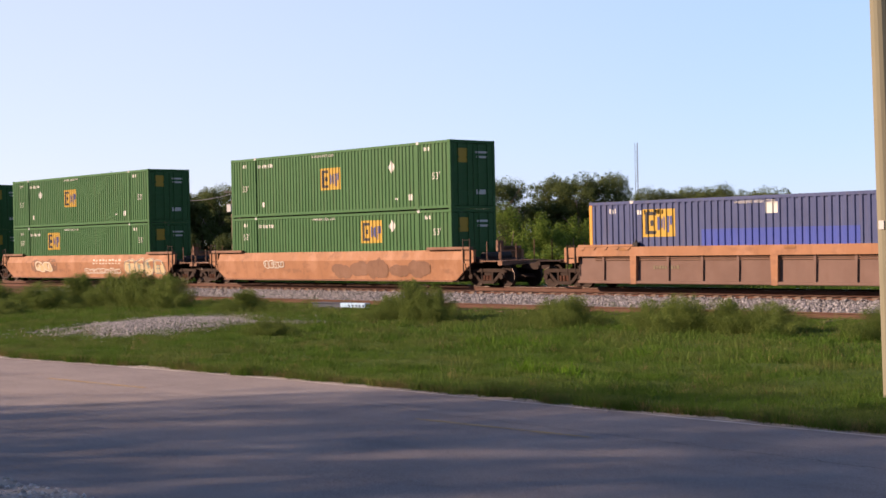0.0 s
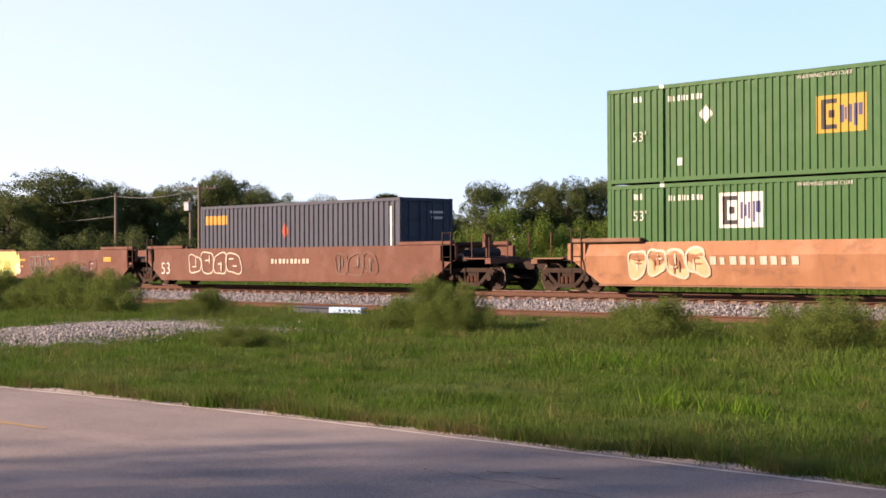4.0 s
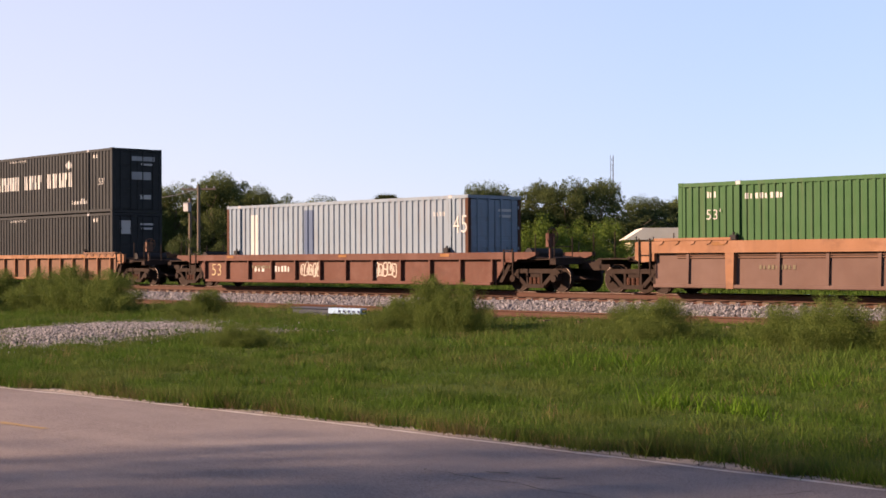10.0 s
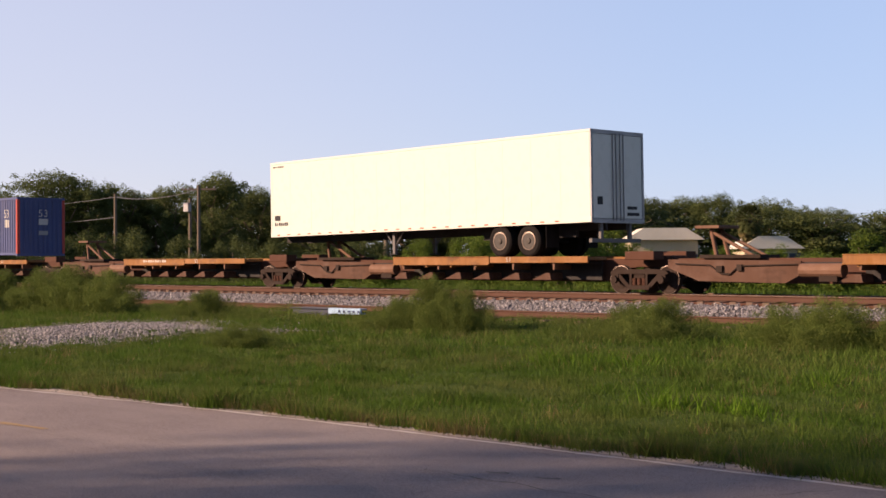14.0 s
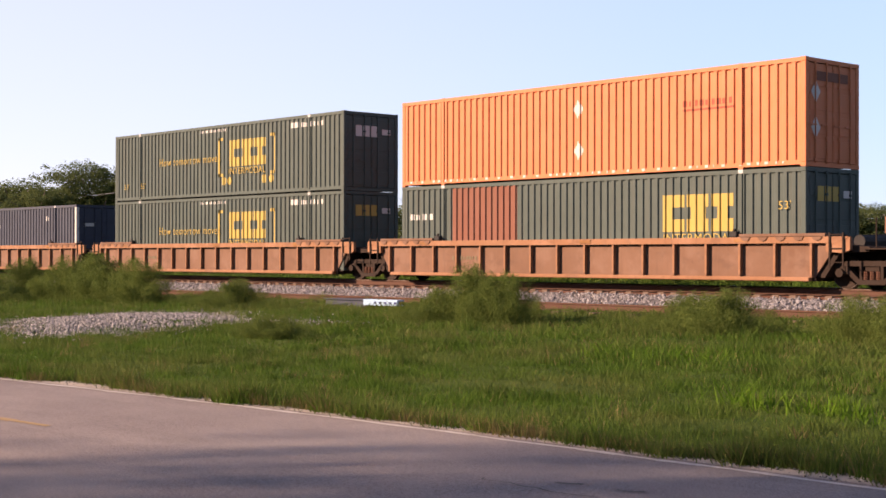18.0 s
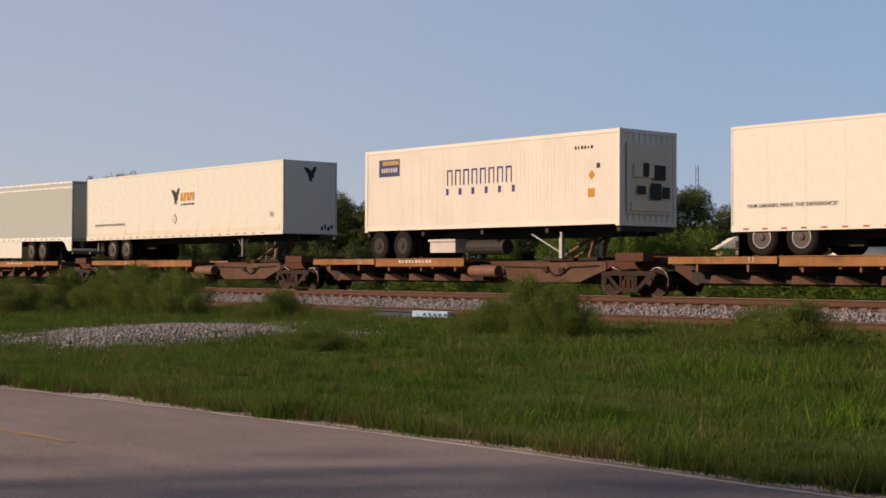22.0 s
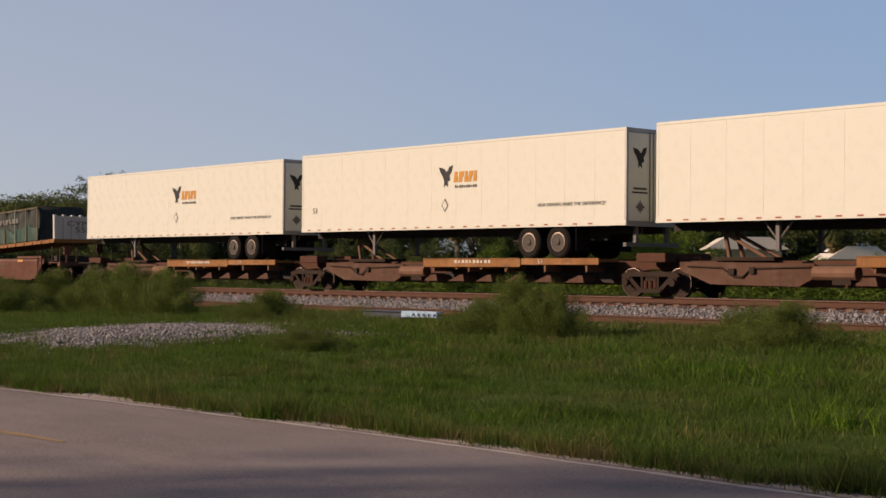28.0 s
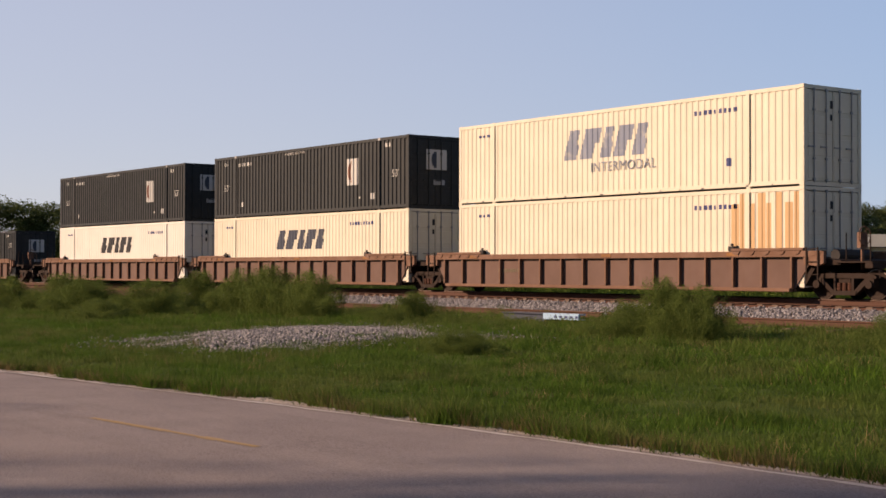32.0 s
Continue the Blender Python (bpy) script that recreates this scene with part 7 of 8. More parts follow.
def prism_x(bm, outline, x0, x1):
    a = [bm.verts.new((x0, y, z)) for y, z in outline]
    b = [bm.verts.new((x1, y, z)) for y, z in outline]
    for i in range(len(a) - 1):
        bm.faces.new((a[i], b[i], b[i + 1], a[i + 1]))


bank = shared("ballast_bank", lambda bm: prism_x(bm, [(28.9, 0.44), (29.3, 0.47), (32.5, 0.72), (33.47, 0.72), (33.48, 0.855), (36.0, 0.855), (36.05, 0.72), (40.2, 0.49), (40.6, 0.44)], -1500, 700))


# ---- track ----
RAIL = [(-0.07, -0.172), (0.07, -0.172), (0.07, -0.160), (0.010, -0.145), (0.009, -0.045), (0.036, -0.035), (0.036, 0.0), (-0.036, 0.0), (-0.036, -0.035), (-0.009, -0.045), (-0.010, -0.145), (-0.07, -0.160)]


def rail_shape(bm, x0, x1):
    a = [bm.verts.new((x0, y, z)) for y, z in RAIL]
    b = [bm.verts.new((x1, y, z)) for y, z in RAIL]
    k = len(a)
    for i in range(k):
        bm.faces.new((a[i], b[i], b[(i + 1) % k], a[(i + 1) % k]))
    bmesh.ops.triangulate(bm, faces=[bm.faces.new(a), bm.faces.new(b[::-1])])


track = thing("railway_track", "main line track with rusty rails on stone ballast", "railway track", kind="structure")
part("ballast_bank", bank, "rust", track)
for y in (-0.7535, 0.7535):
    part("rail", lambda bm: rail_shape(bm, -1500, 700), "rail_side", track, at=pose(0, TRACK_Y + y, RAIL_Z), key="long_rail")
    part("running_band", lambda bm: box(bm, -1500, 700, TRACK_Y + y - 0.026, TRACK_Y + y + 0.026, RAIL_Z + 0.0005, RAIL_Z + 0.004), "polished", track)


# worn railhead edge: a brighter sloped strip added to draw its highlight
for y in (-0.7535, 0.7535):
    part("worn_edge", lambda bm: prism_x(bm, [(TRACK_Y + y - 0.0385, RAIL_Z - 0.014), (TRACK_Y + y - 0.027, RAIL_Z + 0.005)], -1500, 700), "wheel_rim", track)


def tie(bm):
    box(bm, -0.115, 0.115, -1.3, 1.3, -0.16, 0.0)
    soften(bm, 0.012)


def tie_plate(bm):
    box(bm, -0.10, 0.10, -0.17, 0.17, 0.002, 0.018)


r = random.Random(3)
for i in range(130):
    x = -66 + i * 0.56
    part("tie", tie, "tie", track, at=pose(x + r.uniform(-0.03, 0.03), TRACK_Y + r.uniform(-0.04, 0.04), 0.882, 0, 0, r.uniform(-1.5, 1.5)), key="tie")
    part("tie_plate", tie_plate, "rust", track, at=pose(x, TRACK_Y - 0.7535, 0.874), key="tieplate")

siding = thing("spare_rail", "rusty disused rail lying along the ballast toe", "rail", kind="structure")
for x0, x1 in ((-80, -31.6), (-31.4, -14.0), (-13.8, 20)):
    part("rail", lambda bm: rail_shape(bm, x0, x1), "rail_side", siding, at=pose(0, 28.1, 0.72))
for i in range(60):
    part("tie", tie, "tie", siding, at=pose(-60 + i * 1.15, 28.4 + r.uniform(-0.1, 0.1), 0.54, 0, 0, r.uniform(-4, 4)), key="tie")

# pale blue bracket left by the track
beam = thing("metal_trough", "pale blue punched metal channel lying by the track", "metal channel", at=pose(-31.75, 26.7, 0.53, 0, 0, 4))
def channel(bm):
    box(bm, -0.68, 0.68, -0.03, 0.03, 0.0, 0.17)
    box(bm, -0.68, 0.68, 0.03, 0.24, 0.13, 0.17)
    box(bm, -0.68, 0.68, 0.03, 0.24, 0.0, 0.03)
    soften(bm, 0.01)
part("channel", channel, "trough", beam, "pale blue white painted channel")
for i in range(5):
    part("slot", lambda bm: box(bm, 0, 0.10, -0.036, -0.031, 0.05, 0.11), "navy", beam, at=pose(-0.25 + i * 0.2, 0, 0), key="slot")
lump = thing("junction_box", "low dark metal track box beside the channel", "track box", at=pose(-33.4, 27.0, 0.45))
def low_box(bm):
    box(bm, -0.9, 0.9, -0.25, 0.25, 0.0, 0.20)
    box(bm, -0.95, 0.95, -0.3, 0.3, 0.2, 0.24)
    soften(bm, 0.015)
part("casing", low_box, "slate", lump)

# ---- plants ----
def blades(name, pts, h, w, seed, material, label, lean=0.5):
    """Grass blades, one bent triangle pair each."""
    r = np.random.default_rng(seed)
    n = len(pts)
    a, b = r.uniform(0, 2 * np.pi, (2, n))
    hh, ww = h * r.uniform(0.45, 1.25, n), w * r.uniform(0.6, 1.4, n)
    hh *= np.array([0.75 + 1.1 * max(0.0, noise.noise(Vector((p[0] * 1.1, p[1] * 1.1, 7.0)))) for p in pts])
    ln = hh * lean * r.uniform(0.1, 1.0, n)
    ux, uy = np.cos(a) * ww / 2, np.sin(a) * ww / 2
    lx, ly = np.cos(b) * ln, np.sin(b) * ln
    v = np.empty((n, 3, 3), np.float32)
    v[:, 0] = np.stack([pts[:, 0] - ux, pts[:, 1] - uy, pts[:, 2] - 0.02], 1)
    v[:, 1] = np.stack([pts[:, 0] + ux, pts[:, 1] + uy, pts[:, 2] - 0.02], 1)
    v[:, 2] = np.stack([pts[:, 0] + lx, pts[:, 1] + ly, pts[:, 2] + hh], 1)
    me = soup(name, v.reshape(-1, 3), 3)
    me.materials.append(M[material])
    return tagged(new(name, me), label, "grass", kind="stuff")


def lawn(n, y0, y1, seed, clump=0.6):
    r = np.random.default_rng(seed)
    y = r.uniform(y0, y1, n)
    x = (-2.75 * y - 4) + r.uniform(0, 1, n) * (2.22 * y + 11)
    z = np.array([ground_z(a, b) for a, b in zip(x, y)])
    d = np.array([heap_reach(a, b) if abs(a - HEAP[0]) < 7 and abs(b - HEAP[1]) < 7 else 9.0 for a, b in zip(x, y)])
    patchy = np.array([noise.noise(Vector((a * 0.55, b * 0.8, 3.0))) for a, b in zip(x, y)])
    begin = np.array([verge_start(a) if b < 12.4 else 0.0 for a, b in zip(x, y)])
    ok = (y > begin) & (d > 0.92 + 0.16 * r.normal(0, 1, n)) & (r.uniform(-1, 1, n) < patchy + clump)
    return np.stack([x, y, z], 1)[ok]


blades("grass", lawn(315000, 10.4, 18.0, 21), 0.085, 0.011, 22, "grass", "mown green verge grass", 1.1)
blades("grass", lawn(220000, 18.0, 29.0, 23), 0.12, 0.018, 24, "grass", "longer green grass towards the bank", 1.1)
blades("dry_grass", lawn(30000, 18.0, 28.5, 27, 0.0), 0.14, 0.013, 28, "dry_grass", "straw coloured stalks towards the bank", 1.3)
blades("dry_grass", lawn(34000, 11.6, 28.5, 25, -0.2), 0.11, 0.010, 26, "dry_grass", "dry straw stalks among the grass", 1.3)
R = np.random.default_rng(31)
n = 16000
ex = R.uniform(-60, 6, n)
blades("dry_grass", np.stack([ex, np.array([verge_start(a) for a in ex]) + np.abs(R.normal(0, 0.16, n)), np.zeros(n)], 1), 0.17, 0.011, 32, "dry_grass", "dry grass fringe along the road")
far_n = 60000
fx, fy = R.uniform(-95, -5, far_n), R.uniform(40.3, 58, far_n)
blades("grass", np.stack([fx, fy, np.full(far_n, 0.5)], 1), 0.45, 0.05, 33, "grass", "tall rough grass behind the track")
def tuft_field(n, y0, y1, seed, per, spread):
    """Loose tufts strewn over the verge."""
    c = lawn(n, y0, y1, seed, 0.5)
    g = np.random.default_rng(seed + 1)
    p = np.repeat(c, per, axis=0)
    p[:, :2] += g.normal(0, spread, (len(p), 2))
    return p


blades("grass_tufts", tuft_field(2700, 10.6, 20.0, 40, 34, 0.13), 0.17, 0.011, 41, "grass", "uneven taller grass tufts", 1.3)
blades("grass_tufts", tuft_field(2200, 18.0, 28.5, 42, 34, 0.2), 0.24, 0.015, 43, "grass", "uneven taller grass tufts towards the bank", 1.3)
blades("grass_tufts", tuft_field(260, 11.7, 27.0, 44, 26, 0.10), 0.20, 0.010, 45, "dry_grass", "scattered dry grass tufts", 1.1)
n = 620
ex = R.uniform(-60, 6, n)
ey = np.repeat(np.array([verge_start(a) for a in ex]) + np.abs(R.normal(0, 0.14, n)), 56)
ex = np.repeat(ex, 56)
blades("grass_tufts", np.stack([ex + R.normal(0, 0.13, len(ex)), ey + R.normal(0, 0.07, len(ex)), np.zeros(len(ex))], 1), 0.27, 0.012, 46, "grass", "grass tufts hanging over the road edge", 1.1)
n = 260
ex = R.uniform(-60, 6, n)
ey = np.repeat(np.array([verge_start(a) for a in ex]) + np.abs(R.normal(0, 0.12, n)), 40)
ex = np.repeat(ex, 40)
blades("grass_tufts", np.stack([ex + R.normal(0, 0.12, len(ex)), ey + R.normal(0, 0.06, len(ex)), np.zeros(len(ex))], 1), 0.24, 0.010, 47, "dry_grass", "straw coloured tufts at the road edge", 1.2)
tufts = []
for cx, cy, k in ((-11.2, 15.05, 110), (-10.2, 15.05, 80), (-9.5, 14.8, 40), (-14.8, 19.0, 70), (-15.8, 19.0, 60), (-16.9, 18.9, 30), (-10.8, 18.3, 30)):
    tufts.append(np.stack([R.normal(cx, 0.22, k), R.normal(cy, 0.14, k), np.full(k, ground_z(cx, cy))], 1))
blades("tall_grass", np.concatenate(tufts), 0.34, 0.028, 34, "lush", "bright clumps of broad-bladed grass", 1.2)


def leaf_cloud(name, blobs, n, size, seed, material, up=0.3, hollow=0.55):
    """Many small leaves in lumps: blobs are x, y, z, rx, rz."""
    r = np.random.default_rng(seed)
    blobs = np.array(blobs)
    wt = blobs[:, 3] ** 2 * blobs[:, 4]
    k = r.choice(len(blobs), n, p=wt / wt.sum())
    d = r.normal(0, 1, (n, 3))
    d /= np.linalg.norm(d, axis=1)[:, None]
    rad = np.where(r.uniform(0, 1, n) < 0.42, np.minimum(np.abs(r.normal(0, 0.6, n)), 1.12), hollow + (1 - hollow) * r.uniform(0, 1, n) ** 0.6)
    rad *= 1 + 0.18 * np.sin(d[:, 0] * 7 + k) * np.cos(d[:, 2] * 6 + k * 2)
    c = blobs[k]
    p = c[:, :3] + d * rad[:, None] * np.stack([c[:, 3], c[:, 3], c[:, 4]], 1)
    nrm = d * 0.7 + r.normal(0, 0.6, (n, 3)) + np.array([0, 0, up])
    nrm /= np.linalg.norm(nrm, axis=1)[:, None]
    t = np.cross(nrm, r.normal(0, 1, (n, 3)))
    t /= np.linalg.norm(t, axis=1)[:, None]
    b = np.cross(nrm, t)
    s = (size * r.uniform(0.5, 1.3, n))[:, None]
    v = np.stack([p - t * s, p - b * s * 0.55, p + t * s, p + b * s * 0.55], 1)
    me = soup(name, v.reshape(-1, 3), 4)
    me.materials.append(M[material])
    return me


def wood(bm, rng, height, spread):
    """A tapered trunk with limbs."""
    z, p, rad = 0.0, Vector((0, 0, -0.2)), height * 0.030
    for i in range(4):
        q = Vector((p.x + rng.uniform(-0.03, 0.03) * height, p.y + rng.uniform(-0.03, 0.03) * height, height * 0.16 * (i + 1)))
        bar(bm, p, q, rad, 7, rad * 0.8)
        if i:
            for _ in range(3):
                a = rng.uniform(0, 2 * math.pi)
                e2 = q + Vector((math.cos(a) * spread * 0.75, math.sin(a) * spread * 0.75, height * rng.uniform(0.08, 0.3)))
                bar(bm, q, e2, rad * 0.5, 5, rad * 0.15)
        p, rad = q, rad * 0.8


def dome_cloud(name, lumps, n, size, seed, material, dome=0.55):
    """Leaves in domed lumps with flat undersides, as on old oaks: lumps are x, y, z, rx, rz."""
    g = np.random.default_rng(seed)
    lumps = np.array(lumps)
    wt = lumps[:, 3] * (lumps[:, 3] + lumps[:, 4])
    k = g.choice(len(lumps), n, p=wt / wt.sum())
    d = g.normal(0, 1, (n, 3))
    d /= np.linalg.norm(d, axis=1)[:, None]
    d[:, 2] = np.where(g.uniform(0, 1, n) < dome, np.abs(d[:, 2]), d[:, 2] * 0.45)
    rad = 1.0 - np.abs(g.normal(0, 0.16, n)) + g.normal(0, 0.05, n)
    rad *= 1 + 0.16 * np.sin(d[:, 0] * 9 + k * 1.7) * np.cos(d[:, 1] * 8 + k * 2.3)
    c = lumps[k]
    p = c[:, :3] + d * rad[:, None] * np.stack([c[:, 3], c[:, 3], c[:, 4]], 1)
    nrm = d * 0.6 + g.normal(0, 0.6, (n, 3)) + [0, 0, 0.4]
    nrm /= np.linalg.norm(nrm, axis=1)[:, None]
    t = np.cross(nrm, g.normal(0, 1, (n, 3)))
    t /= np.linalg.norm(t, axis=1)[:, None]
    b = np.cross(nrm, t)
    sz = (size * g.uniform(0.5, 1.3, n))[:, None]
    v = np.stack([p - t * sz, p - b * sz * 0.55, p + t * sz, p + b * sz * 0.55], 1)
    me = soup(name, v.reshape(-1, 3), 4)
    me.materials.append(M[material])
    return me


def tree_kind(seed, leaves=46000, size=0.066):
    """A unit tree 10 m high and about 6 m wide: the wood and a crown of many domed lumps with gaps."""
    rng = random.Random(seed)
    lumps = []
    for i in range(60):
        a, k = rng.uniform(0, 2 * math.pi), rng.uniform(0.3, 1.0)
        z = rng.uniform(1.8, 8.4)
        w = 2.3 * math.sqrt(max(0.2, 1 - ((z - 6.0) / 3.6) ** 2))
        q = rng.uniform(0.45, 1.0)
        lumps.append((math.cos(a) * w * k, math.sin(a) * w * k, z, q, q * rng.uniform(1.15, 1.6)))
    for i in range(60):
        a, z = rng.uniform(0, 2 * math.pi), rng.uniform(2.6, 9.1)
        w = 2.7 * math.sqrt(max(0.1, 1 - ((z - 6.2) / 3.6) ** 2))
        q = rng.uniform(0.14, 0.36)
        lumps.append((math.cos(a) * w, math.sin(a) * w, z, q, q * 1.5))
    lumps.append((rng.uniform(-0.6, 0.6), 0, 8.1, 1.25, 1.6))
    crown = dome_cloud("crown_%d" % seed, lumps, leaves, size, seed, "oak")
    return shared("wood_%d" % seed, lambda bm: wood(bm, random.Random(seed + 5), 10.0, 2.6)), crown


KINDS = [tree_kind(s) for s in (101, 102, 103, 104, 105)] + [tree_kind(106, 2300, 0.115), tree_kind(107, 2300, 0.115)] + [tree_kind(108, 14000, 0.10), tree_kind(109, 14000, 0.10)]
r = random.Random(77)


def tree(x, y, top, width, i, label="dark green oak with a lumpy crown", z=0.5, group="tree line behind the railway"):
    wd, cr = KINDS[7 + i % 2] if "lower" in label else KINDS[i % 5] if "roadside" not in label else KINDS[5 + i % 2]
    k = (top - z) / 9.75
    m = pose(x, y, z, 0, 0, r.uniform(0, 360)) @ Matrix.Diagonal((width / 5.6, width / 5.6, k, 1))
    ob = thing("tree", label, "tree", group, at=m)
    part("trunk", wd, "bark", ob)
    part("crown", cr, "oak", ob)
    return ob


TREES = [
    (-112.33, 61.37, 10.12, 6.92),
    (-108.95, 63.29, 9.20, 4.29),
    (-110.32, 56.61, 7.68, 4.72),
    (-109.19, 66.80, 8.85, 4.36),
    (-109.58, 69.95, 8.57, 3.38),
    (-105.01, 69.63, 8.97, 3.78),
    (-101.58, 71.12, 9.86, 4.72),
    (-105.86, 78.86, 8.92, 5.29),
    (-101.26, 81.52, 8.00, 5.73),
    (-103.45, 86.73, 7.05, 3.24),
    (-101.31, 96.62, 7.22, 4.77),
    (-90.59, 93.24, 9.33, 4.06),
    (-90.73, 99.96, 9.53, 4.33),
    (-86.55, 99.66, 9.65, 4.49),
    (-85.84, 102.90, 9.75, 4.02),
    (-86.68, 109.94, 8.33, 5.05),
    (-84.83, 113.88, 8.32, 5.40),
    (-79.62, 112.72, 8.32, 4.15),
    (-80.20, 120.80, 8.19, 6.39),
    (-74.09, 118.79, 7.17, 3.36),
    (-70.82, 118.44, 6.90, 4.15),
    (-67.81, 122.48, 5.35, 4.49),
    (-117.44, 55.75, 7.71, 5.21),
    (-119.16, 51.97, 7.03, 5.73),
    (-63.55, 124.74, 5.56, 5.05),
]
SHRUBS = [
    (-56.44, 56.70, 4.24, 2.56),
    (-56.67, 59.27, 5.57, 3.61),
    (-56.34, 62.31, 4.83, 3.03),
    (-54.83, 63.64, 4.89, 3.70),
    (-54.44, 66.57, 4.70, 3.10),
    (-49.29, 63.01, 2.7, 2.56),
    (-50.79, 68.16, 2.8, 3.06),
    (-51.50, 73.81, 3.0, 3.24),
    (-47.84, 73.86, 3.0, 2.11),
    (-46.92, 76.80, 2.9, 3.24),
    (-44.32, 78.33, 3.99, 3.96),
    (-58.45, 54.63, 3.61, 2.24),
    (-71.94, 62.04, 4.30, 3.42),
    (-71.55, 57.83, 4.04, 3.32),
    (-73.13, 55.83, 3.75, 2.95),
    (-81.13, 58.47, 4.23, 3.60),
    (-83.13, 55.58, 4.03, 3.60),
    (-89.26, 55.30, 4.54, 4.21),
    (-91.09, 52.22, 4.73, 4.63),
    (-92.79, 49.14, 4.52, 4.63),
    (-94.53, 45.71, 4.30, 5.05),
    (-41.43, 79.89, 3.78, 3.96),
    (-96.39, 41.64, 4.09, 5.47),
]
PALMS = [
    (-78.40, 69.84, 7.30, 3.6),
    (-62.59, 92.88, 6.62, 2.69),
]


for i, (x, y, top, width) in enumerate(TREES):
    tree(x, y, top, width * 1.35, i)
# a second, lower rank fills the gaps
for i in range(34):
    a = radians(116 + i * 1.45)
    d = 138 + r.uniform(-6, 10)
    tree(d * math.cos(a), d * math.sin(a), r.uniform(7.4, 9.2) if a > radians(140.5) else r.uniform(5.6, 7.2), r.uniform(8, 10), i + 2, "dark green oak with a lower crown")


def shrub_kind(seed, n=26000, size=0.05):
    """A bush about 4 m high of upright plumes."""
    rng = random.Random(seed)
    lumps = []
    for _ in range(60):
        x, y = rng.gauss(0, 0.95), rng.gauss(0, 0.95)
        z = rng.uniform(0.4, 3.7) * math.exp(-(x * x + y * y) / 5.5)
        q = rng.uniform(0.25, 0.6)
        lumps.append((x, y, z, q, q * rng.uniform(1.0, 1.7)))
    return leaf_cloud("shrub_%d" % seed, lumps, n, size, seed, "shrub", 0.5, 0.5)


def stems(bm):
    rng = random.Random(8)
    for _ in range(7):
        bar(bm, (rng.uniform(-0.3, 0.3), rng.uniform(-0.3, 0.3), -0.1), (rng.uniform(-1.2, 1.2), rng.uniform(-1.2, 1.2), rng.uniform(1.5, 3)), 0.06, 5, 0.02)


SHRUB_KINDS = [shrub_kind(s) for s in (201, 202, 203)] + [shrub_kind(s, 9000, 0.085) for s in (204, 205, 206)]
STEMS = shared("shrub_stems", stems)


def shrub(x, y, top, width, i, mat="shrub", label="leafy green shrub behind the railway"):
    ob = thing("shrub", label, "shrub", "shrubs behind the railway", at=pose(x, y, 0.45, 0, 0, r.uniform(0, 360)) @ Matrix.Diagonal((width / 4.2, width / 4.2, (top - 0.45) / 4.3, 1)))
    part("stem_cluster", STEMS, "bark", ob)
    part("foliage", SHRUB_KINDS[i % 3 + (0 if "leafy" in label else 3)], mat, ob)


for i, (x, y, top, width) in enumerate(SHRUBS):
    shrub(x, y, top, max(width * 1.35, 3.0), i, "shrub" if i < 12 else "oak")
for i in range(40):
    a = radians(113 + i * 1.3)
    d = (52 + r.uniform(0, 4)) / math.sin(a) if a < radians(150) else 112
    d = min(d, 112)
    shrub(d * math.cos(a), d * math.sin(a), r.uniform(1.7, 3.0), r.uniform(3.5, 5.5), i + 1, "shrub" if i < 22 else "oak", "low green brush beside the railway")


def frond_mesh(seed):
    rng = np.random.default_rng(seed)
    v = []
    for i in range(300):
        a, e = rng.uniform(0, 2 * np.pi), rng.uniform(-1.1, 1.35)
        d = np.array([np.cos(a) * np.cos(e), np.sin(a) * np.cos(e), np.sin(e)])
        side = np.cross(d, [0, 0, 1.0])
        side /= np.linalg.norm(side)
        for j in range(9):
            f = (j - 4) / 4 * 0.75
            tip = d * np.cos(f) + side * np.sin(f)
            p0, p1 = d * 0.75, d * 0.75 + tip * 0.55 * rng.uniform(0.7, 1.1) + np.array([0, 0, -0.16])
            w = np.cross(tip, d * 0.3 + [0, 0, 1.0]) * 0.045
            v += [p0 - w, p0 + w, p1]
    me = soup("fronds_%d" % seed, np.array(v), 3)
    me.materials.append(M["palm"])
    return me


FRONDS = frond_mesh(5)
for x, y, top, width in PALMS:
    ob = thing("palm_tree", "cabbage palm with a round frond head", "palm", "palms behind the railway", at=pose(x, y, 0.5))
    part("trunk", lambda bm: bar(bm, (0, 0, -0.3), (0.1, 0, top - 2.0), 0.20, 8, 0.16), "bark", ob)
    part("fronds", FRONDS, "palm", ob, at=pose(0.1, 0, top - 2.1) @ Matrix.Diagonal((width / 3.2 * 1.2, width / 3.2 * 1.2, 1.25, 1)))
    skirt_me = leaf_cloud("palm_skirt", [(0, 0, top - 3.2, 0.7, 0.8)], 500, 0.25, 6, "dry_grass")
    part("dead_fronds", skirt_me, "dry_grass", ob)


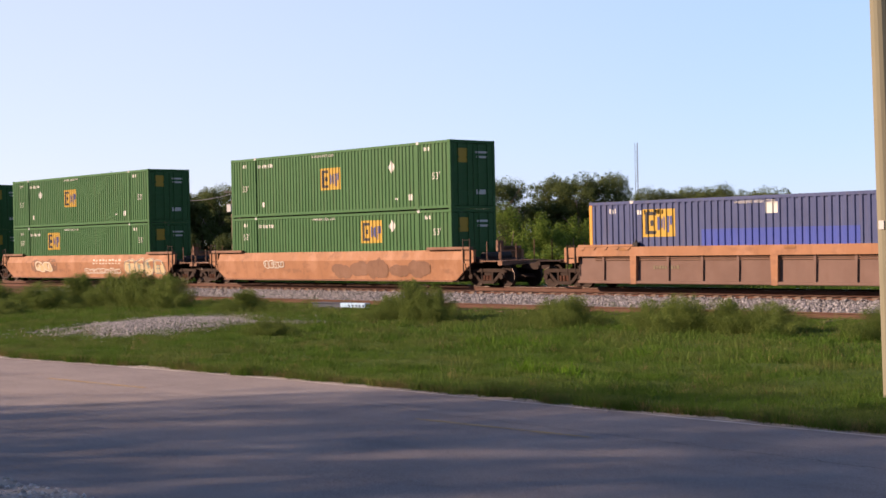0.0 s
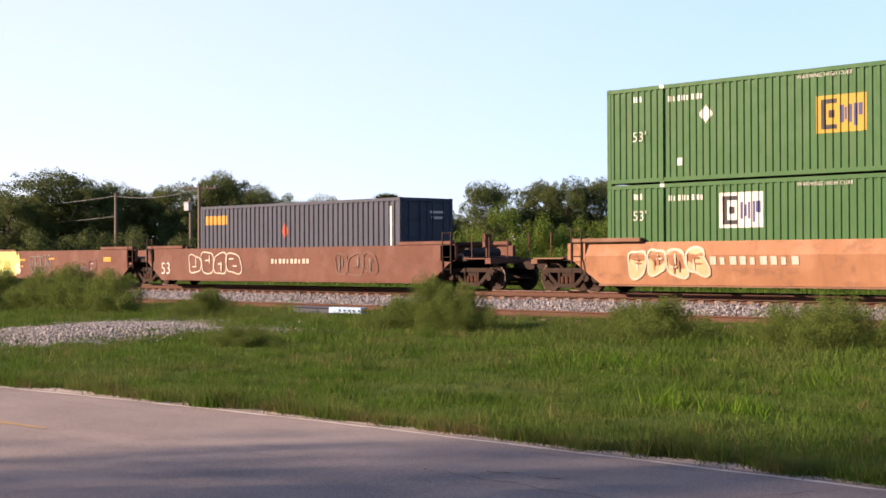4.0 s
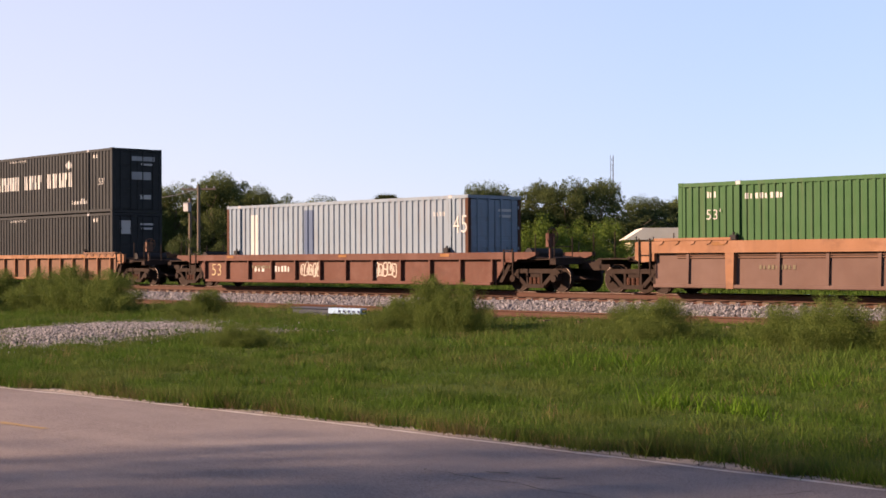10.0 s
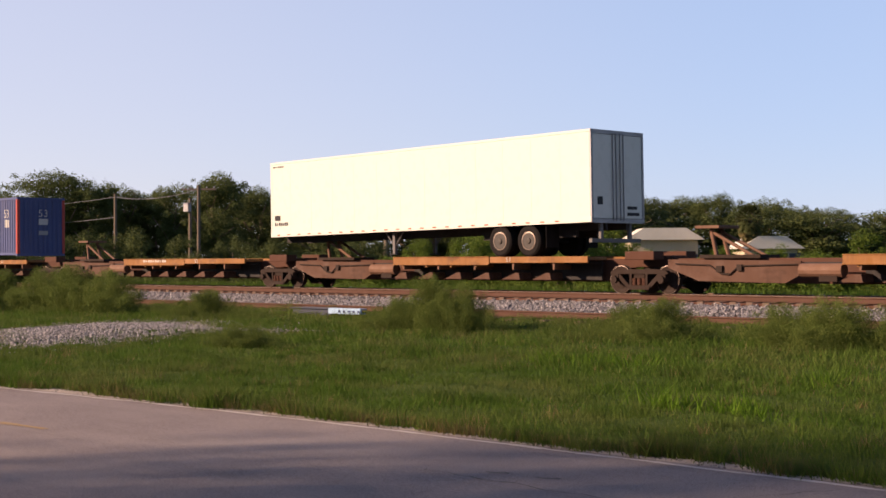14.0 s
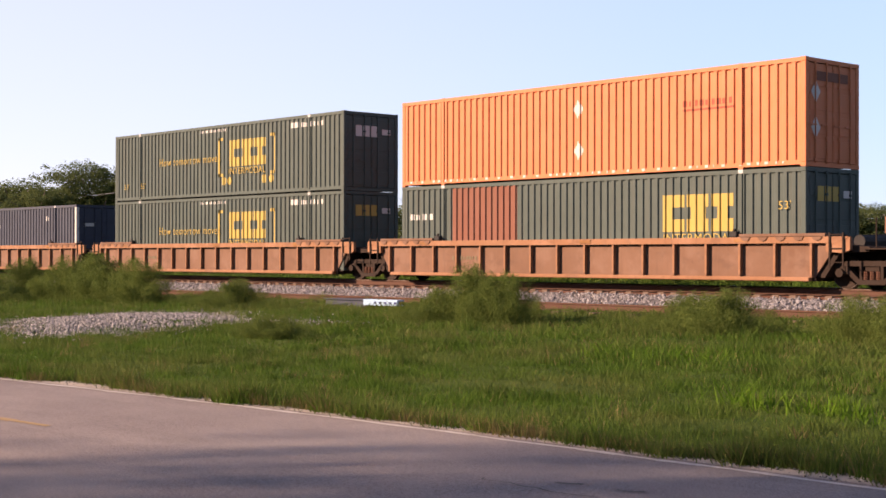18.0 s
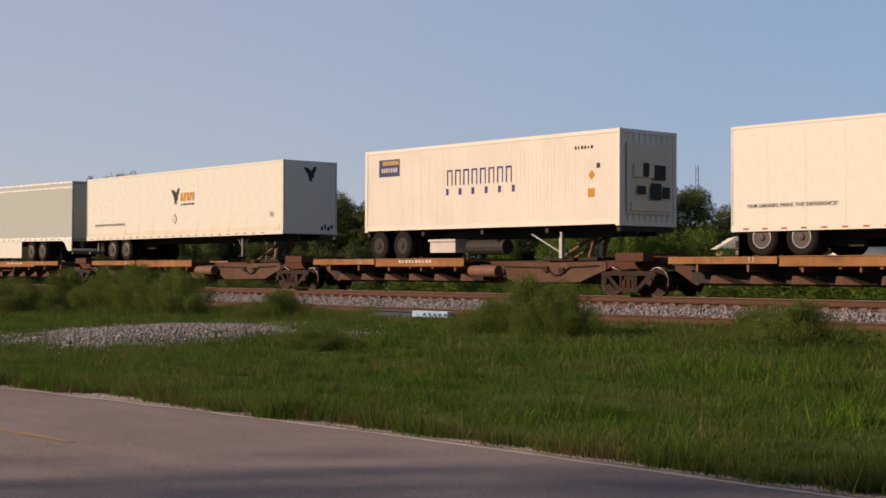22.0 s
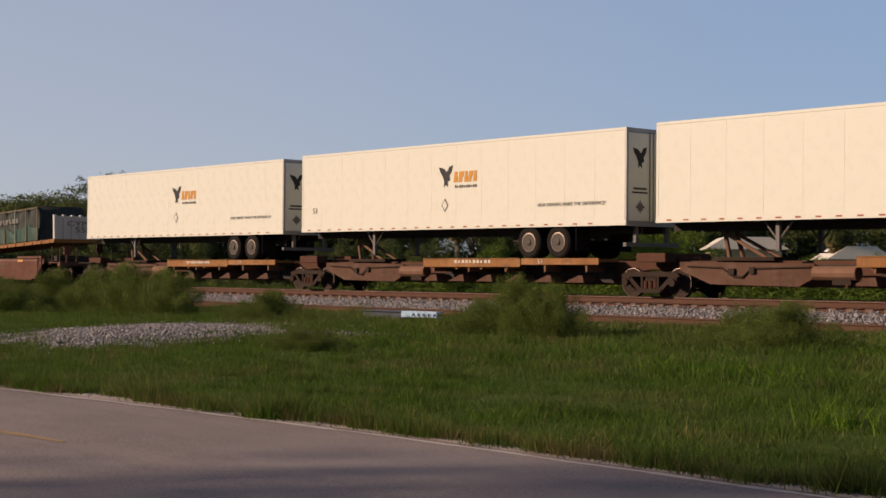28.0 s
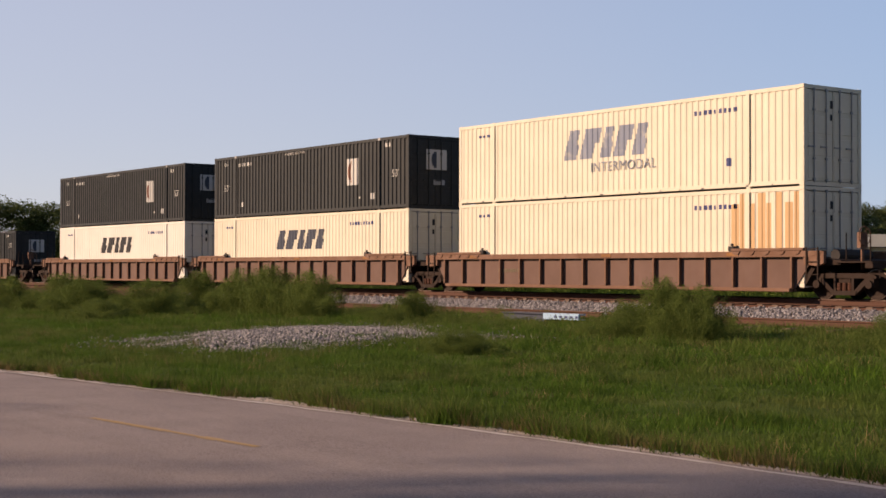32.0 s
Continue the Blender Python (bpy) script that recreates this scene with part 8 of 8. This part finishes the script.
# weeds between the verge and the track
def weed_kind(seed, plumes=52, nl=1150):
    """A feathery mound about 1.9 m wide and 0.95 m high: soft plumes of very fine leaves on leaning stems."""
    rr = np.random.default_rng(seed)
    b = rr.normal(0, 1, (plumes, 2)) * [0.36, 0.26]
    dome = np.exp(-(np.hypot(b[:, 0] / 0.60, b[:, 1] / 0.48)) ** 2) * 0.85 + 0.16
    top = np.stack([b[:, 0] * 1.6 + rr.normal(0, 0.07, plumes), b[:, 1] * 1.6 + rr.normal(0, 0.06, plumes), 0.92 * dome * rr.uniform(0.72, 1.12, plumes)], 1)
    root = np.stack([b[:, 0] * 0.9, b[:, 1] * 0.9, np.zeros(plumes)], 1)
    f = rr.uniform(0.05, 1.0, (plumes, nl, 1)) ** 0.75
    wide = 0.035 + 0.085 * np.sin(np.pi * np.clip(f, 0, 0.97)) ** 0.8
    p = (root[:, None] * (1 - f) + top[:, None] * f + rr.normal(0, 1, (plumes, nl, 3)) * wide * [1, 1, 0.8]).reshape(-1, 3)
    p[:, 2] = np.abs(p[:, 2])
    d = rr.normal(0, 0.8, p.shape) + [0, 0, 0.9]
    d /= np.linalg.norm(d, axis=1)[:, None]
    w = np.cross(d, rr.normal(0, 1, p.shape))
    w /= np.linalg.norm(w, axis=1)[:, None]
    s = rr.uniform(0.014, 0.036, (len(p), 1))
    v = np.stack([p - w * s * 0.19, p + w * s * 0.19, p + d * s], 1)
    me = soup("weed_%d" % seed, v.reshape(-1, 3), 3)
    me.materials.append(M["weed"])
    wv = np.array([0.006, 0, 0])
    sv = np.stack([root - wv, root + wv, top], 1)
    st = soup("stalks_%d" % seed, sv.reshape(-1, 3), 3)
    st.materials.append(M["weed"])
    return me, st


WEEDS = [weed_kind(s) for s in (301, 302, 303)]
LOW_WEEDS = [weed_kind(s, 30, 200) for s in (304, 305, 306)]


def weed(x, y, height, width, i):
    ob = thing("weed_bush", "feathery green weed bush on the railway bank", "weeds", "weeds along the bank", at=pose(x, y, ground_z(x, y) - 0.02, 0, 0, r.uniform(-20, 20) + 180 * (i % 2)) @ Matrix.Diagonal((width / 1.9, width / 2.2, height / 0.82, 1)))
    kind = (WEEDS if height > 0.45 else LOW_WEEDS)[i % 3]
    part("foliage", kind[0], "weed", ob)["kind"] = "stuff"
    part("undergrowth", kind[1], "weed", ob)["kind"] = "stuff"


for i, (x, y, h, w) in enumerate(((-45.8, 24.8, 1.15, 3.0), (-43.6, 24.6, 1.25, 3.2), (-41.3, 24.6, 1.15, 2.8), (-39.4, 25.0, 0.4, 1.8), (-36.0, 24.8, 0.66, 2.3), (-33.6, 24.6, 0.34, 1.6),
                                  (-26.2, 24.0, 0.65, 1.8), (-25.0, 23.8, 1.05, 2.0), (-24.0, 23.7, 0.95, 1.8), (-19.2, 24.4, 0.62, 1.8), (-17.9, 23.8, 0.72, 2.0), 
                                  (-14.9, 23.9, 0.68, 1.9), (-13.7, 23.6, 0.8, 2.0), (-12.4, 23.8, 0.72, 1.9), (-11.2, 24.0, 0.68, 2.0), (-7.5, 24.0, 0.7, 2.4), (-5.5, 23.6, 0.6, 2.2),
                                  (-48.6, 22.6, 0.95, 3.2), (-51.5, 21.6, 1.0, 3.4), (-54.8, 22.0, 1.1, 3.6), (-47.0, 20.0, 0.55, 2.6), (-58.5, 21.0, 1.0, 3.6), (-50.0, 25.2, 1.1, 3.0), (-25.3, 18.3, 0.42, 1.7), (-26.6, 19.6, 0.3, 1.2))):
    weed(x, y, h * 1.12, w * 1.1, i)
for i in range(24):
    x = -62 + i * 2.6 + r.uniform(-0.5, 0.5)
    weed(x, r.uniform(26.6, 28.7), r.uniform(0.16, 0.34), r.uniform(0.8, 1.6), i)

for i in range(26):
    weed(-48 + i * 1.65 + r.uniform(-0.5, 0.5), r.uniform(23.2, 26.2), r.uniform(0.2, 0.42), r.uniform(1.0, 1.9), i)

# ---- far things ----
mast = thing("radio_mast", "thin grey lattice radio mast", "mast", at=pose(-164.7, 201.1, 0.5))
for a in (90, 210, 330):
    x, y = 0.33 * math.cos(radians(a)), 0.33 * math.sin(radians(a))
    part("leg", lambda bm: bar(bm, (x, y, 0), (x, y, 20.2), 0.035, 5), "skirt", mast)
def lattice(bm):
    for i in range(22):
        for a, b in ((90, 210), (210, 330), (330, 90)):
            p = (0.33 * math.cos(radians(a)), 0.33 * math.sin(radians(a)), i * 0.9)
            q = (0.33 * math.cos(radians(b)), 0.33 * math.sin(radians(b)), i * 0.9 + 0.9)
            bar(bm, p, q, 0.022, 4)
part("lattice", lattice, "skirt", mast)


def low_building(x, y, w, d, h, turn, label):
    ob = thing("building", label, "building", "buildings behind the trees", at=pose(x, y, 0.4, 0, 0, turn))
    part("wall", lambda bm: box(bm, -w / 2, w / 2, -d / 2, d / 2, 0, h), "stucco", ob)
    part("roof", lambda bm: prism(bm, [(-w / 2 - 0.5, h - 0.05), (w / 2 + 0.5, h - 0.05), (w / 2 - 1.0, h + 0.9), (-w / 2 + 1.0, h + 0.9)], -d / 2 - 0.5, d / 2 + 0.5), "roofing", ob)
    for i in range(3):
        part("window", lambda bm: box(bm, -w / 2 + 0.9 + i * w / 3.2, -w / 2 + 2.0 + i * w / 3.2, -d / 2 - 0.02, -d / 2 + 0.05, 1.0, 2.1), "slate", ob)


low_building(-72.6, 95.0, 5.4, 5.0, 3.3, 44, "cream stucco building with pale metal roof")
low_building(-63.0, 95.5, 4.0, 5.0, 2.5, 46, "pale building with light metal roof")
low_building(-78.0, 129.0, 7.0, 4.0, 2.6, 50, "long low shed with pale roof")


def utility_pole(x, y, h, arms, label, turn=0, twin=False):
    ob = thing("utility_pole", label, "utility pole", "poles along the railway", at=pose(x, y, 0.4, 0, 0, turn))
    for dx in ((-0.55, 0.55) if twin else (0,)):
        part("pole", lambda bm: bar(bm, (dx, 0, -0.3), (dx, 0, h), 0.15, 8, 0.11), "bark", ob)
    for k in range(arms):
        part("crossarm", lambda bm: (box(bm, -1.3, 1.3, -0.06, 0.06, h - 0.35 - k * 0.8, h - 0.22 - k * 0.8),), "bark", ob)
        for dx in (-1.15, -0.6, 0.6, 1.15):
            part("insulator", lambda bm: bar(bm, (dx, 0, h - 0.22 - k * 0.8), (dx, 0, h - 0.08 - k * 0.8), 0.05, 6), "galv", ob)
    return ob


utility_pole(-87.9, 60.0, 7.25, 1, "timber utility pole with one crossarm", 40)
short_pole = utility_pole(-89.3, 60.2, 6.35, 0, "shorter timber pole carrying a pale transformer box")
utility_pole(-99.4, 60.0, 7.05, 0, "plain weathered timber pole")
utility_pole(-187.0, 70.0, 8.3, 2, "timber pole with two crossarms", 60)
def casing(bm):
    box(bm, -0.32, 0.32, -0.40, -0.11, 5.35, 5.97)
    box(bm, -0.36, 0.36, -0.43, -0.09, 5.97, 6.03)
    soften(bm, 0.03)
part("transformer", casing, "galv", short_pole, "pale grey transformer box")
for p, q in (((-99.4, 60.0, 7.2), (-135.0, 62.0, 7.4)), ((-99.4, 60.0, 5.6), (-135.0, 62.0, 5.9)), ((-87.9, 60.0, 7.4), (-99.4, 60.0, 7.2))):
    def wire(bm):
        a, b = Vector(p), Vector(q)
        prev = a
        for i in range(1, 13):
            f = i / 12
            c2 = a.lerp(b, f) - Vector((0, 0, 1.6 * f * (1 - f)))
            bar(bm, prev, c2, 0.018, 4)
            prev = c2
    wob = thing("overhead_wire", "thin sagging overhead wire", "wire", "wires")
    part("strand", wire, "galv", wob)

near_pole = thing("roadside_pole", "weathered timber roadside pole beside the verge", "utility pole", at=pose(-2.47, 15.15, 0.08))
def shaft(bm):
    bar(bm, (0, 0, -0.3), (-0.18, -0.12, 11.1), 0.205, 16, 0.169)
part("shaft", shaft, "pole", near_pole)
part("number_tag", lambda bm: box(bm, -0.13, -0.03, -0.245, -0.225, 2.9, 3.05), "galv", near_pole)

# trees behind the road that throw the long evening shade over road and verge
for i in range(10):
    tree(-62 + i * 3.1, -14 + r.uniform(-1, 1), r.uniform(8.2, 9.6) + (1.9 if i > 4 else 0.0), 6.0, i, "broad dark roadside oak tree", 0.0, "shade trees by the road")
for i in range(9):
    tree(-28.6 + i * 3.0, -14 + r.uniform(-1, 1), r.uniform(14.6, 16.2), 6.6, i, "tall broad dark roadside oak tree", 0.0, "shade trees by the road")
for i in range(9):
    tree(-27.5 + i * 3.1, -18 + r.uniform(-1, 1), r.uniform(15.6, 17.0), 7.0, i + 1, "tall broad dark roadside oak tree", 0.0, "shade trees by the road")
for i in range(13):
    shrub(-62 + i * 4.6, -15, r.uniform(5.5, 6.5), 7.0, i, "oak", "dense roadside hedge shrub")


def motions():
    """The train rolls through at a steady speed, a touch ahead at the very start."""
    ahead = {0: 0.85, 0.25: 0.4, 0.5: 0.1}
    for ob, s, z, tilt in MOVING:
        walk(ob, [(t, pose(s + SPEED * t + ahead.get(t, 0.0), TRACK_Y, RAIL_Z + z, 0, tilt, 0)) for t in (0, 0.25, 0.5, 1, 1.5, 2, 3, 4, 6, 8, 16, 24, 32)])


motions()
